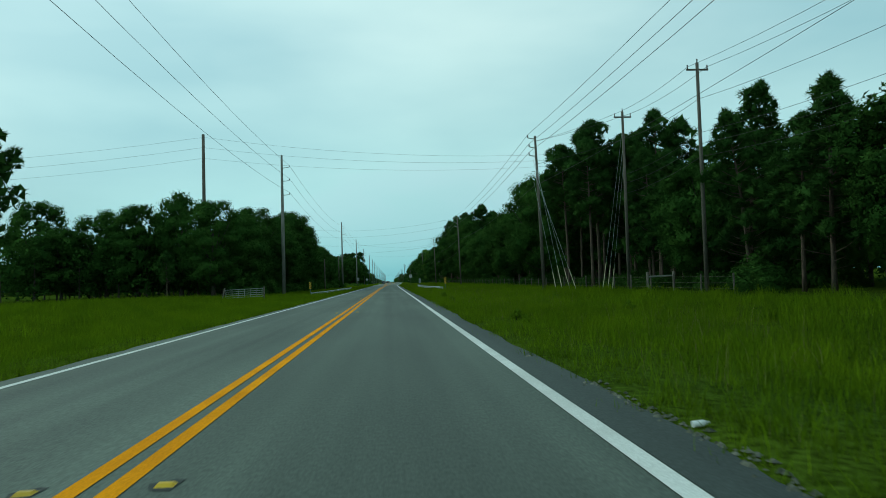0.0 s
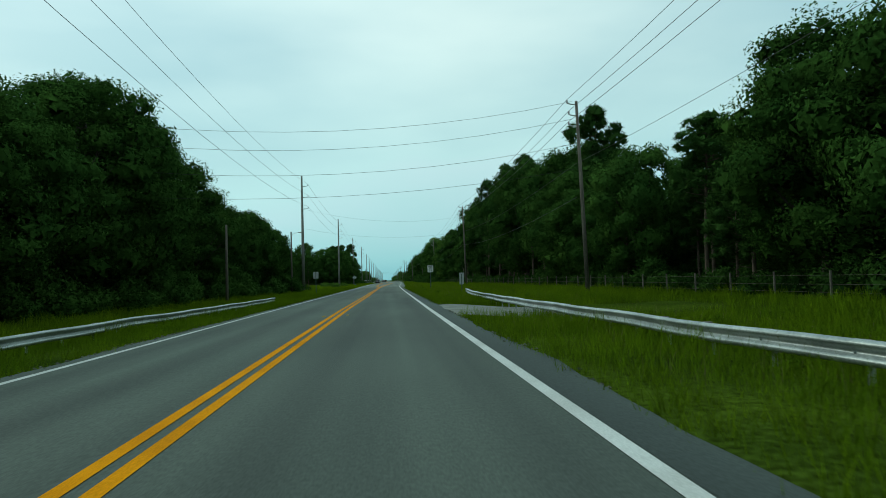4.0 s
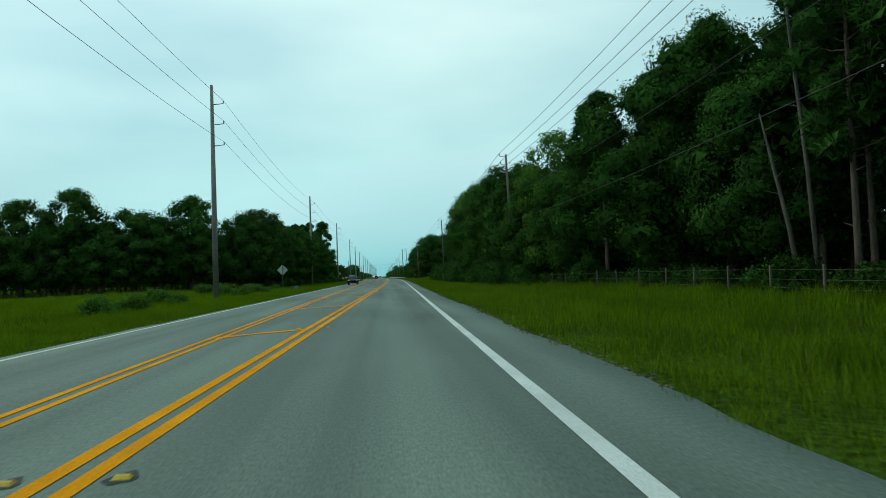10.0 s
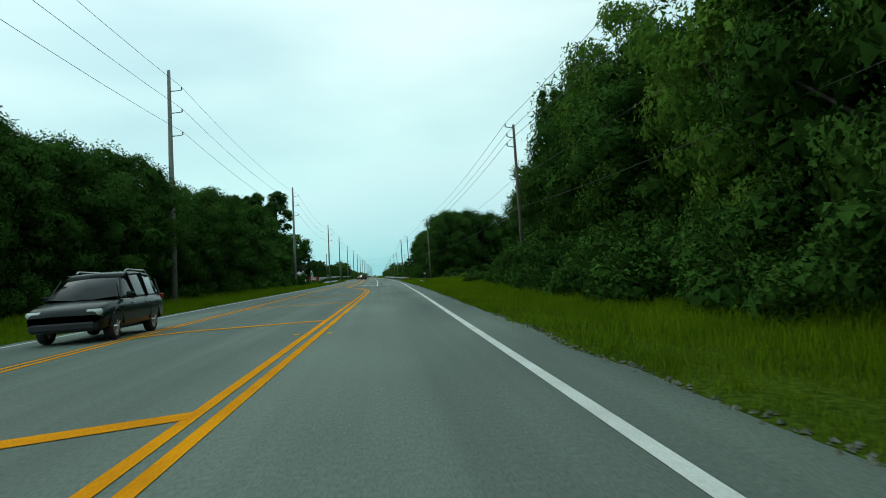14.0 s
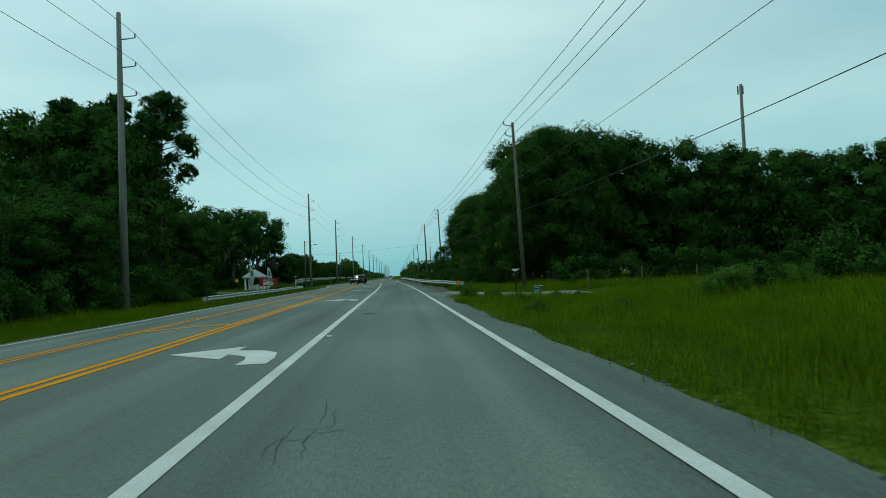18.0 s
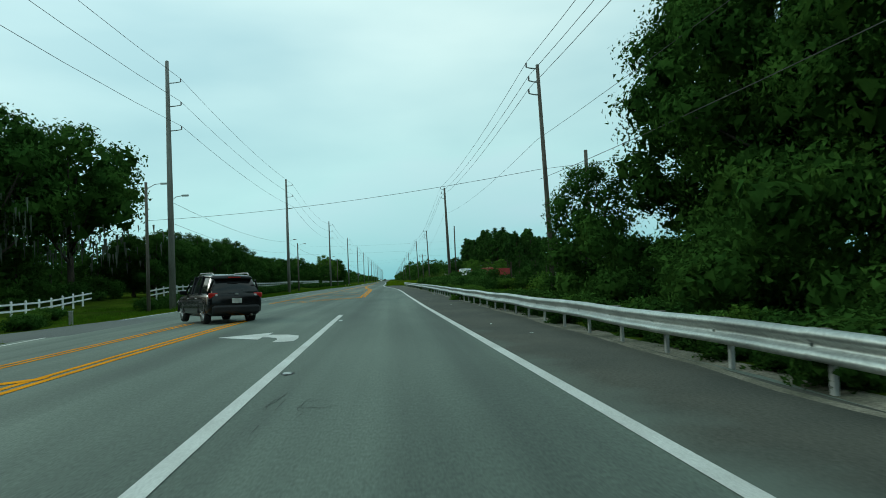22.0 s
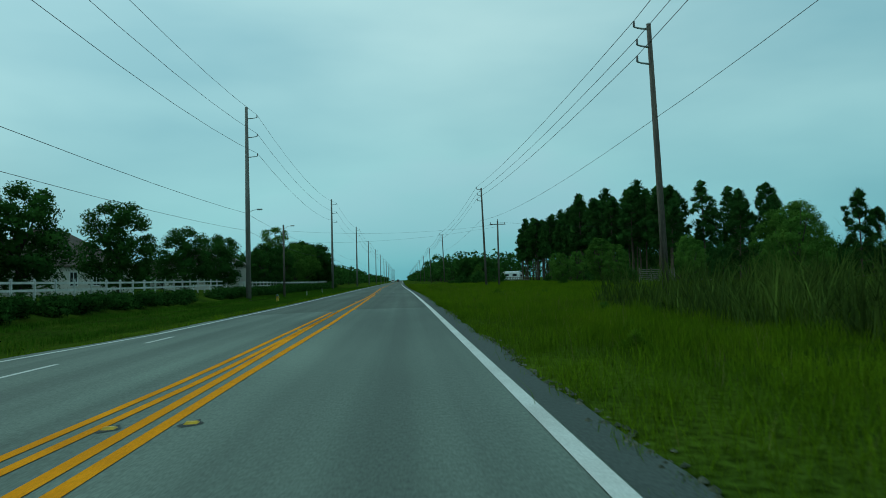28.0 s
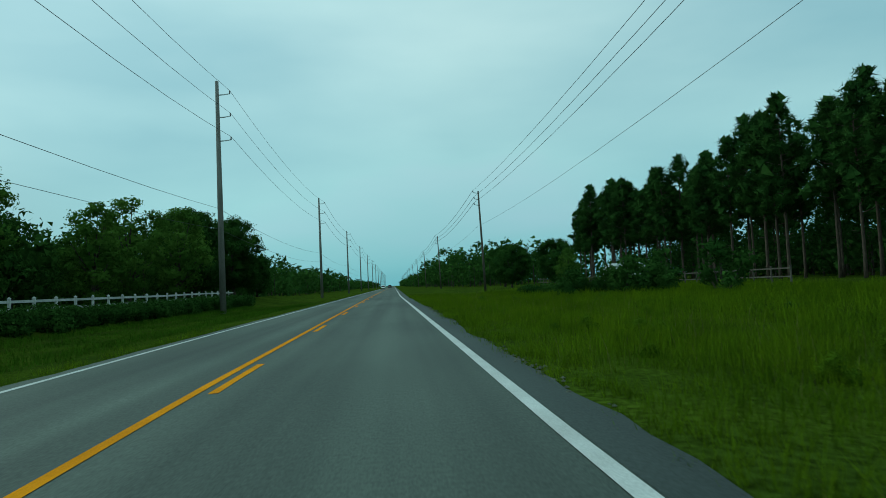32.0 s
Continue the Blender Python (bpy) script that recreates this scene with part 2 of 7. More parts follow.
def matte(m):
    """Trades the glossy base of a material for a dull one, as of soil and leaves."""
    nt = m.node_tree
    bsdf, out = nt.nodes["Principled BSDF"], nt.nodes["Material Output"]
    df = nt.nodes.new("ShaderNodeBsdfDiffuse")
    nt.links.new(bsdf.inputs["Base Color"].links[0].from_socket, df.inputs["Color"])
    if bsdf.inputs["Normal"].links:
        nt.links.new(bsdf.inputs["Normal"].links[0].from_socket, df.inputs["Normal"])
    nt.links.new(df.outputs[0], out.inputs["Surface"])
    nt.nodes.remove(bsdf)
    return m


def leaf_mat(name, base, second, through=0.3, island=0.35):
    """Leaves: a matt face with light shining through."""
    m = matte(mat(name, base, 0.75, 0, 0.2, 0.35, 3.0, 0.0, second, island, 0.05))
    nt = m.node_tree
    out = nt.nodes["Material Output"]
    df = out.inputs["Surface"].links[0].from_node
    tr = nt.nodes.new("ShaderNodeBsdfTranslucent")
    nt.links.new(df.inputs["Color"].links[0].from_socket, tr.inputs["Color"])
    mx = nt.nodes.new("ShaderNodeMixShader")
    mx.inputs[0].default_value = through
    nt.links.new(df.outputs[0], mx.inputs[1])
    nt.links.new(tr.outputs[0], mx.inputs[2])
    nt.links.new(mx.outputs[0], out.inputs["Surface"])
    return m


M_ASPHALT = mat("asphalt", (0.092, 0.105, 0.1), 0.85, 0, 0.55, 0.22, 55.0, 0.35, (0.07, 0.08, 0.077), stretch=(1, 0.35, 1))
def asphalt_mat(name, base, dark):
    """Worn asphalt: aggregate speckle, wheel tracks along the road, patches."""
    m = mat(name, base, 0.82, 0, 0.35, 0.16, 48.0, 0.25, dark, stretch=(1, 0.3, 1), spec=0.25)
    nt = m.node_tree
    bsdf = nt.nodes["Principled BSDF"]
    src = bsdf.inputs["Base Color"].links[0].from_socket
    tc = nt.nodes.new("ShaderNodeTexCoord")
    for scale, sc, lo, hi, k in (((1.1, 0.012, 1), 1.0, (0.72, 0.72, 0.72, 1), (1.25, 1.25, 1.22, 1), 0.8), ((1, 1, 1), 14.0, (0.75, 0.75, 0.75, 1), (1.22, 1.22, 1.22, 1), 0.35), ((0.6, 0.12, 1), 0.7, (0.7, 0.72, 0.72, 1), (1.15, 1.15, 1.13, 1), 0.7)):
        mp = nt.nodes.new("ShaderNodeMapping")
        mp.inputs["Scale"].default_value = scale
        nz = nt.nodes.new("ShaderNodeTexNoise")
        nz.inputs["Scale"].default_value = sc
        nz.inputs["Detail"].default_value = 3.0
        rp = nt.nodes.new("ShaderNodeValToRGB")
        rp.color_ramp.elements[0].position, rp.color_ramp.elements[1].position = 0.35, 0.65
        rp.color_ramp.elements[0].color, rp.color_ramp.elements[1].color = lo, hi
        mx = nt.nodes.new("ShaderNodeMix")
        mx.data_type, mx.blend_type = 'RGBA', 'MULTIPLY'
        mx.inputs["Factor"].default_value = k
        nt.links.new(tc.outputs["Object"], mp.inputs["Vector"])
        nt.links.new(mp.outputs[0], nz.inputs["Vector"])
        nt.links.new(nz.outputs["Fac"], rp.inputs[0])
        nt.links.new(src, mx.inputs["A"])
        nt.links.new(rp.outputs[0], mx.inputs["B"])
        src = mx.outputs["Result"]
    nt.links.new(src, bsdf.inputs["Base Color"])
    return m


M_ROAD = asphalt_mat("worn_asphalt", (0.089, 0.109, 0.092), (0.07, 0.087, 0.073))
M_ROADPALE = asphalt_mat("bleached_asphalt", (0.132, 0.164, 0.139), (0.104, 0.131, 0.111))
M_GRIT = mat("sandy_grit", (0.15, 0.148, 0.12), 0.95, 0, 0.8, 1.6, 20.0, 0.8, (0.05, 0.06, 0.035))
M_DIRT = mat("sandy_dirt", (0.24, 0.22, 0.17), 0.95, 0, 0.7, 0.9, 24.0, 0.7, (0.06, 0.065, 0.04))
M_SHOULDER = mat("old_shoulder", (0.08, 0.08, 0.063), 0.92, 0, 0.5, 0.5, 30.0, 0.5, (0.052, 0.056, 0.046), spec=0.25)
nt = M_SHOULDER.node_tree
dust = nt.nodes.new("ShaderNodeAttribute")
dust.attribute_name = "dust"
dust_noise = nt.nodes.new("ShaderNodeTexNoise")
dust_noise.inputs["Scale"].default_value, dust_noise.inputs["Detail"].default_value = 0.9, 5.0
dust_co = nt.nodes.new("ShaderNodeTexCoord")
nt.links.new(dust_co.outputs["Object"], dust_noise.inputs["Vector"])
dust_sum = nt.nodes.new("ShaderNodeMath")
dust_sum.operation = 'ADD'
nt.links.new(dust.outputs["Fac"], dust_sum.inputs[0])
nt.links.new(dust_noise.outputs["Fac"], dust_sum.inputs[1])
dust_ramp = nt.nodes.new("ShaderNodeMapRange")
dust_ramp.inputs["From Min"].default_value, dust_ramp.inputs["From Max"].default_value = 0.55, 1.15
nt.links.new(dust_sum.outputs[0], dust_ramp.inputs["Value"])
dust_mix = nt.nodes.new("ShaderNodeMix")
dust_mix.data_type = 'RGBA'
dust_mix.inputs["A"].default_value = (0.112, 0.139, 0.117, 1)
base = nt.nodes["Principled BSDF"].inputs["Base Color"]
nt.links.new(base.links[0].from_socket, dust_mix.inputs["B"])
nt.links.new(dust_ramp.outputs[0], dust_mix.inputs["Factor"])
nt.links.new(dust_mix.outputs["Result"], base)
M_WHITE = mat("white_road_paint", (0.62, 0.63, 0.6), 0.7, 0, 0.3, 0.9, 60.0, 0.2, (0.5, 0.5, 0.47))
M_YELLOW = mat("yellow_road_paint", (0.8, 0.295, 0.004), 0.9, 0, 0.35, 0.9, 60.0, 0.2, (0.64, 0.225, 0.004), spec=0.03)
M_GROUND = matte(mat("grassy_ground", (0.06, 0.094, 0.009), 0.95, 0, 0.8, 0.22, 9.0, 0.8, (0.03, 0.054, 0.007), spec=0.05))
M_GRAVEL = mat("pale_gravel", (0.25, 0.24, 0.2), 0.95, 0, 0.7, 0.7, 30.0, 0.8, (0.15, 0.15, 0.12))
M_CONCRETE = mat("worn_concrete", (0.23, 0.235, 0.205), 0.9, 0, 0.4, 0.8, 25.0, 0.3, (0.15, 0.16, 0.135))
M_WOODPOLE = mat("weathered_pole_wood", (0.13, 0.115, 0.09), 0.9, 0, 0.5, 1.5, 12.0, 0.4, (0.07, 0.06, 0.05), stretch=(4, 4, 0.4))
M_GREYPOLE = mat("grey_pole", (0.2, 0.2, 0.18), 0.85, 0, 0.4, 0.8, 14.0, 0.2, (0.12, 0.12, 0.105), stretch=(3, 3, 0.5))
M_STEEL = mat("galvanised_steel", (0.46, 0.5, 0.48), 0.42, 0.72, 0.35, 1.1, 24.0, 0.06, (0.29, 0.32, 0.31))
M_WIRE = mat("dark_wire", (0.035, 0.035, 0.035), 0.6, 0.2, 0.1)
M_INSUL = mat("grey_insulator", (0.16, 0.15, 0.15), 0.4, 0, 0.1)
M_BARK = mat("tree_bark", (0.075, 0.06, 0.045), 0.95, 0, 0.6, 2.5, 14.0, 0.6, (0.035, 0.03, 0.024), stretch=(3, 3, 0.5))
M_PINEBARK = mat("pine_bark", (0.12, 0.085, 0.06), 0.95, 0, 0.6, 2.5, 14.0, 0.6, (0.05, 0.038, 0.03), stretch=(3, 3, 0.5))
M_LEAF = leaf_mat("oak_leaves", (0.048, 0.112, 0.021), (0.022, 0.062, 0.013), 0.25, 0.3)
M_LEAF2 = leaf_mat("light_leaves", (0.1, 0.195, 0.03), (0.05, 0.118, 0.019), 0.35, 0.25)
M_NEEDLE = leaf_mat("pine_needles", (0.045, 0.106, 0.022), (0.021, 0.058, 0.014), 0.2, 0.25)
M_GRASS = leaf_mat("verge_grass", (0.15, 0.235, 0.008), (0.07, 0.135, 0.006), 0.45, 0.25)
M_LAWN = leaf_mat("mown_grass", (0.066, 0.148, 0.01), (0.04, 0.095, 0.007), 0.35, 0.2)
M_WEED = leaf_mat("weed_leaves", (0.13, 0.22, 0.014), (0.07, 0.14, 0.01), 0.35, 0.25)
M_STRAW = leaf_mat("dry_grass_stems", (0.22, 0.2, 0.07), (0.13, 0.13, 0.04), 0.3, 0.3)
M_EDGE = asphalt_mat("dark_edge_asphalt", (0.056, 0.072, 0.066), (0.042, 0.054, 0.05))
M_TAR = mat("dark_tar_mark", (0.03, 0.038, 0.036), 0.8, 0, 0.5, 2.0, 20.0, 0.3)
M_CRACK = mat("asphalt_crack", (0.06, 0.074, 0.064), 0.85, 0, 0.5, 2.0, 20.0, 0.3)
M_REED = leaf_mat("reeds", (0.085, 0.13, 0.022), (0.035, 0.06, 0.014), 0.3, 0.5)
M_WHITEPAINT = mat("white_paint", (0.74, 0.76, 0.74), 0.55, 0, 0.15, 2.0, 20.0, 0.05, (0.62, 0.64, 0.62))
M_FENCE = mat("weathered_white_boards", (0.52, 0.55, 0.52), 0.7, 0, 0.35, 1.2, 20.0, 0.1, (0.36, 0.39, 0.36))
M_GUARD = mat("pale_yellow_plastic", (0.62, 0.58, 0.36), 0.6, 0, 0.2)
M_BLACK = mat("black_plastic", (0.02, 0.02, 0.022), 0.5, 0, 0.1)
M_RUBBER = mat("tyre_rubber", (0.025, 0.025, 0.025), 0.85, 0, 0.2)

# ---- the road's lines in plan: metres along the road, metres across it ----
def curve(*pairs):
    ys, xs = pairs[0::2], pairs[1::2]
    return lambda y: float(np.interp(y, ys, xs))


right_line = curve(-60, 1.65, 55, 1.63, 131, 1.55, 183, 1.62, 210, 1.72, 235, 1.95, 261, 2.44, 287, 2.97, 313, 3.53, 340, 4.07,
                   366, 4.61, 405, 5.27, 445, 5.72, 470, 5.83, 496, 5.70, 522, 5.55, 548, 5.22, 573, 4.69, 598, 4.18, 618, 3.9, 636, 3.72,
                   649, 3.48, 658, 3.1, 680, 1.88, 692, 1.37, 702, 1.07, 724, 1.04, 749, 0.97, 775, 0.8, 800, 0.54, 826, 0.14, 900, -0.55, 2400, -2.1)
left_line = curve(-60, -5.5, 65, -5.55, 141, -5.8, 221, -5.95, 276, -6.45, 331, -6.4, 386, -6.25, 465, -6.0, 490, -6.05, 543, -6.7,
                  575, -7.05, 592, -8.4, 602, -10.8, 645, -11.3, 700, -10.6, 718, -10.3, 740, -7.3, 761, -7.0, 800, -7.2, 845, -7.5, 900, -7.6, 2400, -9.2)
near_yellow = curve(-60, -1.85, 30, -1.85, 55, -1.92, 131, -2.03, 157, -1.88, 183, -1.84, 209, -1.76, 235, -1.52, 261, -1.08, 287, -0.51, 313, 0.1, 340, 0.69,
                    366, 1.17, 405, 1.7, 418, 1.75, 427, 1.3, 433, 0.45, 437, -0.4, 443, -0.85, 452, -0.95, 478, -0.65, 530, -1.35, 556, -1.85, 582, -2.3, 594, -2.35,
                    618.6, 0.66, 623, 0.54, 631, 0.46, 648, 0.2, 656, 0.05, 672, -0.95, 686, -1.65, 698, -2.15, 724, -2.42, 749, -2.66, 774, -2.77, 805, -3.2, 830, -3.72, 900, -4.1, 2400, -5.7)
far_yellow = curve(222, -1.9, 232, -2.25, 266, -2.75, 294, -2.95, 321, -3.0, 378, -3.25, 458, -3.2, 483, -3.2, 536, -3.85, 561, -4.05, 594, -4.45,
                   618, -5.5, 642, -5.05, 652, -4.7, 689, -3.9, 703, -3.7, 729, -2.95, 748, -3.02)
white_lane = curve(443, 2.4, 472, 2.36, 523, 2.04, 549, 1.75, 575, 1.2, 594, 0.92)
side_lane = curve(612, -8.9, 648, -8.2, 697, -7.4, 712, -7.2, 730, -6.5, 742, -6.3)
pave_right = curve(-60, 2.25, 180, 2.2, 205, 2.22, 212, 2.48, 218, 2.75, 228, 2.9, 245, 3.5, 265, 3.8, 300, 4.3, 340, 5.2, 405, 6.4, 433, 6.8, 475, 6.75, 497, 6.5, 502, 6.7, 508, 7.3, 516, 7.7, 524, 7.95, 532, 8.2, 540, 7.6, 550, 7.1,
                   600, 6.5, 636, 5.95, 682, 4.3, 690, 3.6, 698, 2.7, 701, 1.55, 724, 1.5, 760, 1.45, 778, 1.4, 794, 1.12, 806, 0.86, 826, 0.72, 900, 0.15, 2400, -1.45)


def pave_left(y):
    return left_line(y) - 0.45


def road_z(x):
    """The height of the asphalt: level in the driven lane, falling away to the oncoming side."""
    return -0.032 * max(0.0, -1.9 - x) - 0.02 * max(0.0, x - 6.0)


def span(y0, y1, step):
    n = max(2, int(math.ceil((y1 - y0) / step)) + 1)
    return [y0 + (y1 - y0) * i / (n - 1) for i in range(n)]


# ---- ground, one sheet to the horizon ----
def ground_rows():
    rows = []
    for y in [-3000, -600, -150] + span(-60, 1000, 6) + span(1030, 2400, 60) + [2800, 3600, 4800]:
        l, r = pave_left(y), pave_right(y)
        zl, zr = road_z(l), road_z(r)
        def rough(x):
            return 0.10 * noise.noise((x * 0.13, y * 0.05, 0.3)) + 0.05 * noise.noise((x * 0.5, y * 0.2, 4.1))
        row = [(-4800, y, 2), (-900, y, 0.5), (-300, y, 0), (-120, y, -0.1)]
        for d, z in ((60, -0.2), (34, -0.25), (22, -0.3), (14, -0.38), (9, -0.5), (5.5, -0.42), (3, -0.26), (1.4, -0.12), (0.35, -0.05)):
            row.append((l - d, y, zl + z + rough(l - d) * min(1, d / 5) + (0.95 * float(np.interp(y, (628, 646, 940, 990), (0, 1, 1, 0))) if -140 < l - d < -17.5 else 0)))
        row += [(l + 0.05, y, zl - 0.03), (l + 0.4, y, zl - 0.3), (r - 0.4, y, zr - 0.3), (r - 0.05, y, zr - 0.03)]
        for d, z in ((0.35, -0.015), (1.4, -0.08), (3, -0.22), (5.5, -0.3), (9, -0.28), (14, -0.15), (22, -0.1), (34, -0.1), (60, -0.1)):
            row.append((r + d, y, zr + z + rough(r + d) * min(1, d / 5)))
        row += [(120, y, -0.1), (300, y, 0), (900, y, 0.5), (4800, y, 2)]
        rows.append(row)
    return rows


GROUND_ROWS = ground_rows()
ground = part("ground", Build().sheet(GROUND_ROWS), M_GROUND, smooth=True)
tagged(ground, "grassy roadside ground with shallow ditches and open fields", "ground", kind="structure")
GY = np.array([r[0][1] for r in GROUND_ROWS])


def ground_z(x, y):
    """The height of the ground at a place beside the road."""
    i = int(np.clip(np.searchsorted(GY, y) - 1, 0, len(GY) - 2))
    a, b = GROUND_ROWS[i], GROUND_ROWS[i + 1]
    za = np.interp(x, [p[0] for p in a], [p[2] for p in a])
    zb = np.interp(x, [p[0] for p in b], [p[2] for p in b])
    t = float(np.clip((y - GY[i]) / (GY[i + 1] - GY[i]), 0, 1))
    return float(za + (zb - za) * t)


# ---- the road ----
def edge_jitter(s, y):
    """How far the broken edge of the asphalt strays."""
    return 0.12 * noise.noise((s, y * 0.35, 0)) + 0.09 * noise.noise((s, y * 1.1, 5))


rows = []
for y in span(-60, -4, 4) + span(0, 840, 0.8) + span(844, 1000, 4) + span(1020, 2400, 40):
    l, r = pave_left(y), pave_right(y)
    jl, jr = edge_jitter(1.5, y), edge_jitter(7.5, y)
    row = [(l + jl - 0.08, y, road_z(l) - 0.06), (l + jl, y, road_z(l))]
    for k in range(1, 8):
        x = l + (r - l) * k / 8
        x = -1.9 if abs(x + 1.9) <= (r - l) / 16 else x
        row.append((x, y, road_z(x)))
    row += [(r + jr, y, road_z(r)), (r + jr + 0.08, y, road_z(r) - 0.06)]
    rows.append(row)
i0, i1 = [next(i for i, r in enumerate(rows) if r[0][1] >= y) for y in (226, 749)]
for a, c, m, lab in ((0, i0, M_ROAD, "worn grey asphalt country road between grass verges"), (i0, i1, M_ROADPALE, "wider stretch of paler bleached asphalt road"), (i1, len(rows) - 1, M_ROAD, "worn grey asphalt road, straight to the horizon")):
    tagged(part("road", Build().sheet(rows[a:c + 1]), m, smooth=True), lab, "road", kind="structure")


def stripe(build, line, y0, y1, width, step=3.0, off=0.0, lift=0.006):
    """A painted line; off shifts it sideways, a number or a curve."""
    rows = []
    for y in span(y0, y1, step):
        x = line(y) + (off(y) if callable(off) else off)
        w = width * (1 + 0.08 * noise.noise((x, y * 1.7, 2.0)))
        rows.append([(x - w / 2, y, road_z(x - w / 2) + lift), (x + w / 2, y, road_z(x + w / 2) + lift)])
    build.sheet(rows)


def marking(name, label, build, material):
    return tagged(part(name, build, material), label, "road marking", kind="structure")


b = Build()
stripe(b, right_line, -60, 697, 0.16)
stripe(b, right_line, 697, 1000, 0.16)
stripe(b, right_line, 1000, 2400, 0.16, 30)
marking("edge_line", "solid white edge line painted along the asphalt", b, M_WHITE)
b = Build()
stripe(b, left_line, -60, 592, 0.15)
stripe(b, left_line, 602, 1000, 0.15)
stripe(b, left_line, 1000, 2400, 0.15, 30)
marking("edge_line", "solid white edge line along the oncoming lane", b, M_WHITE)
for off in (-0.13, 0.13):
    b = Build()
    stripe(b, near_yellow, -60, 594, 0.14, 2.0, off)
    marking("centre_line", "solid yellow stripe of the double centre line", b, M_YELLOW)
    b = Build()
    stripe(b, near_yellow, 618.8, 783.5 if off > 0 else 1000, 0.14, 2.0, curve(620, off, 728, off, 740, off * 1.95, 753, off * 1.95, 770, off, 1000, off))
    if off < 0:
        stripe(b, near_yellow, 1000, 2400, 0.14, 30, off)
    marking("centre_line", "solid yellow stripe of the double centre line", b, M_YELLOW)
    b = Build()
    stripe(b, far_yellow, 222, 594, 0.12, 2.0, off)
    marking("centre_line", "solid yellow stripe beside the painted median", b, M_YELLOW)
    b = Build()
    stripe(b, far_yellow, 616, 748, 0.12, 2.0, off)
    marking("centre_line", "solid yellow stripe beside the painted median", b, M_YELLOW)
for i in range(16):
    b = Build()
    y0 = 792.9 + 12.19 * i
    stripe(b, near_yellow, y0, y0 + 3.4, 0.14, 1.5, 0.15)
    marking("centre_dash", "short yellow dash of the passing line", b, M_YELLOW)
b = Build()
stripe(b, white_lane, 443, 594, 0.17)
marking("lane_line", "solid white line of the left-turn lane", b, M_WHITE)
b = Build()
stripe(b, side_lane, 612, 660, 0.12)
marking("lane_line", "solid white line of the side lane", b, M_WHITE)
for i in range(13):
    b = Build()
    stripe(b, side_lane, 663 + 6.1 * i, 664.9 + 6.1 * i, 0.12)
    marking("lane_dash", "short white dash of the side lane", b, M_WHITE)


def slash(x0, y0, x1, y1, width, material, name, label):
    """A slanting bar of paint from one point to another; width runs along the road."""
    rows = []
    for k in range(25):
        x, y = x0 + (x1 - x0) * k / 24, y0 + (y1 - y0) * k / 24
        rows.append([(x, y - width / 2, road_z(x) + 0.008), (x, y + width / 2, road_z(x) + 0.008)])
    marking(name, label, Build().sheet(rows), material)


for i in range(13):
    y = 246.2 + 13.55 * i
    w = near_yellow(y) - far_yellow(y)
    slash(far_yellow(y - 0.6 * w), y - 0.6 * w, near_yellow(y) - 0.13, y, 0.4, M_YELLOW, "median_bar", "slanting yellow bar across the painted median")
for i in range(11):
    y = 447.0 + 13.2 * i
    slash(far_yellow(y - 1.3), y - 1.3, near_yellow(y), y, 0.4, M_YELLOW, "median_bar", "slanting yellow bar across the painted median")
for i in range(6):
    y = 630.7 + 12.25 * i
    w = near_yellow(y) - far_yellow(y)
    slash(far_yellow(y - 0.65 * w), y - 0.65 * w, near_yellow(y), y, 0.4, M_YELLOW, "median_bar", "slanting yellow bar across the painted median")


slash(0.5, 619.3, -4.4, 615.2, 0.42, M_YELLOW, "median_bar", "slanting yellow bar at the head of the median")
slash(0.62, 618.6, -3.2, 612.8, 0.5, M_YELLOW, "median_bar", "slanting yellow bar at the head of the median")
for y0, y1 in ((-60, 227), (700, 1000)):
    rows = []
    for y in span(y0, y1, 0.8):
        a, c = right_line(y) + 0.1, pave_right(y) + edge_jitter(7.5, y) + 0.012
        rows.append([(a + (c - a) * k / 2, y, road_z(a) + 0.003 - 0.003 * (k == 2)) for k in range(3)])
    tagged(part("shoulder", Build().sheet(rows), M_EDGE, smooth=True), "narrow darker asphalt shoulder outside the edge line", "road shoulder", kind="structure")


def tar_mark(x, y, w, l, seed):
    """A dark worn mark on the asphalt with an uneven outline."""
    pts = []
    for k in range(14):
        a = k * math.tau / 14
        r = 1 + 0.45 * noise.noise((math.cos(a) * 1.6, math.sin(a) * 1.6, seed))
        px, py = x + 0.5 * w * r * math.cos(a), y + 0.5 * l * r * math.sin(a)
        pts.append((px, py, road_z(px) + 0.004))
    marking("tar_mark", "dark worn tar mark on the asphalt", Build().add(pts, [tuple(range(14))]), M_TAR)


for i, (x, y, w, l) in enumerate(((3.27, 612.5, 0.5, 0.35), (0.85, 610.6, 0.14, 0.9), (0.25, 631.6, 0.3, 0.2), (0.75, 631.3, 0.35, 0.16), (1.0, 631.1, 0.14, 0.2), (-2.75, 57.8, 0.4, 0.18), (-2.3, 57.6, 0.3, 0.14), (-1.2, 786, 0.25, 0.2), (-0.6, 431, 0.5, 1.6), (3.0, 489, 0.4, 0.8),
                                  (2.7, 352, 0.3, 1.5), (1.2, 250, 0.4, 1.0), (3.6, 541, 0.3, 1.0), (4.1, 462, 0.35, 0.9), (-3.2, 571, 0.5, 1.4))):
    tar_mark(x, y, w, l, i * 3.7)


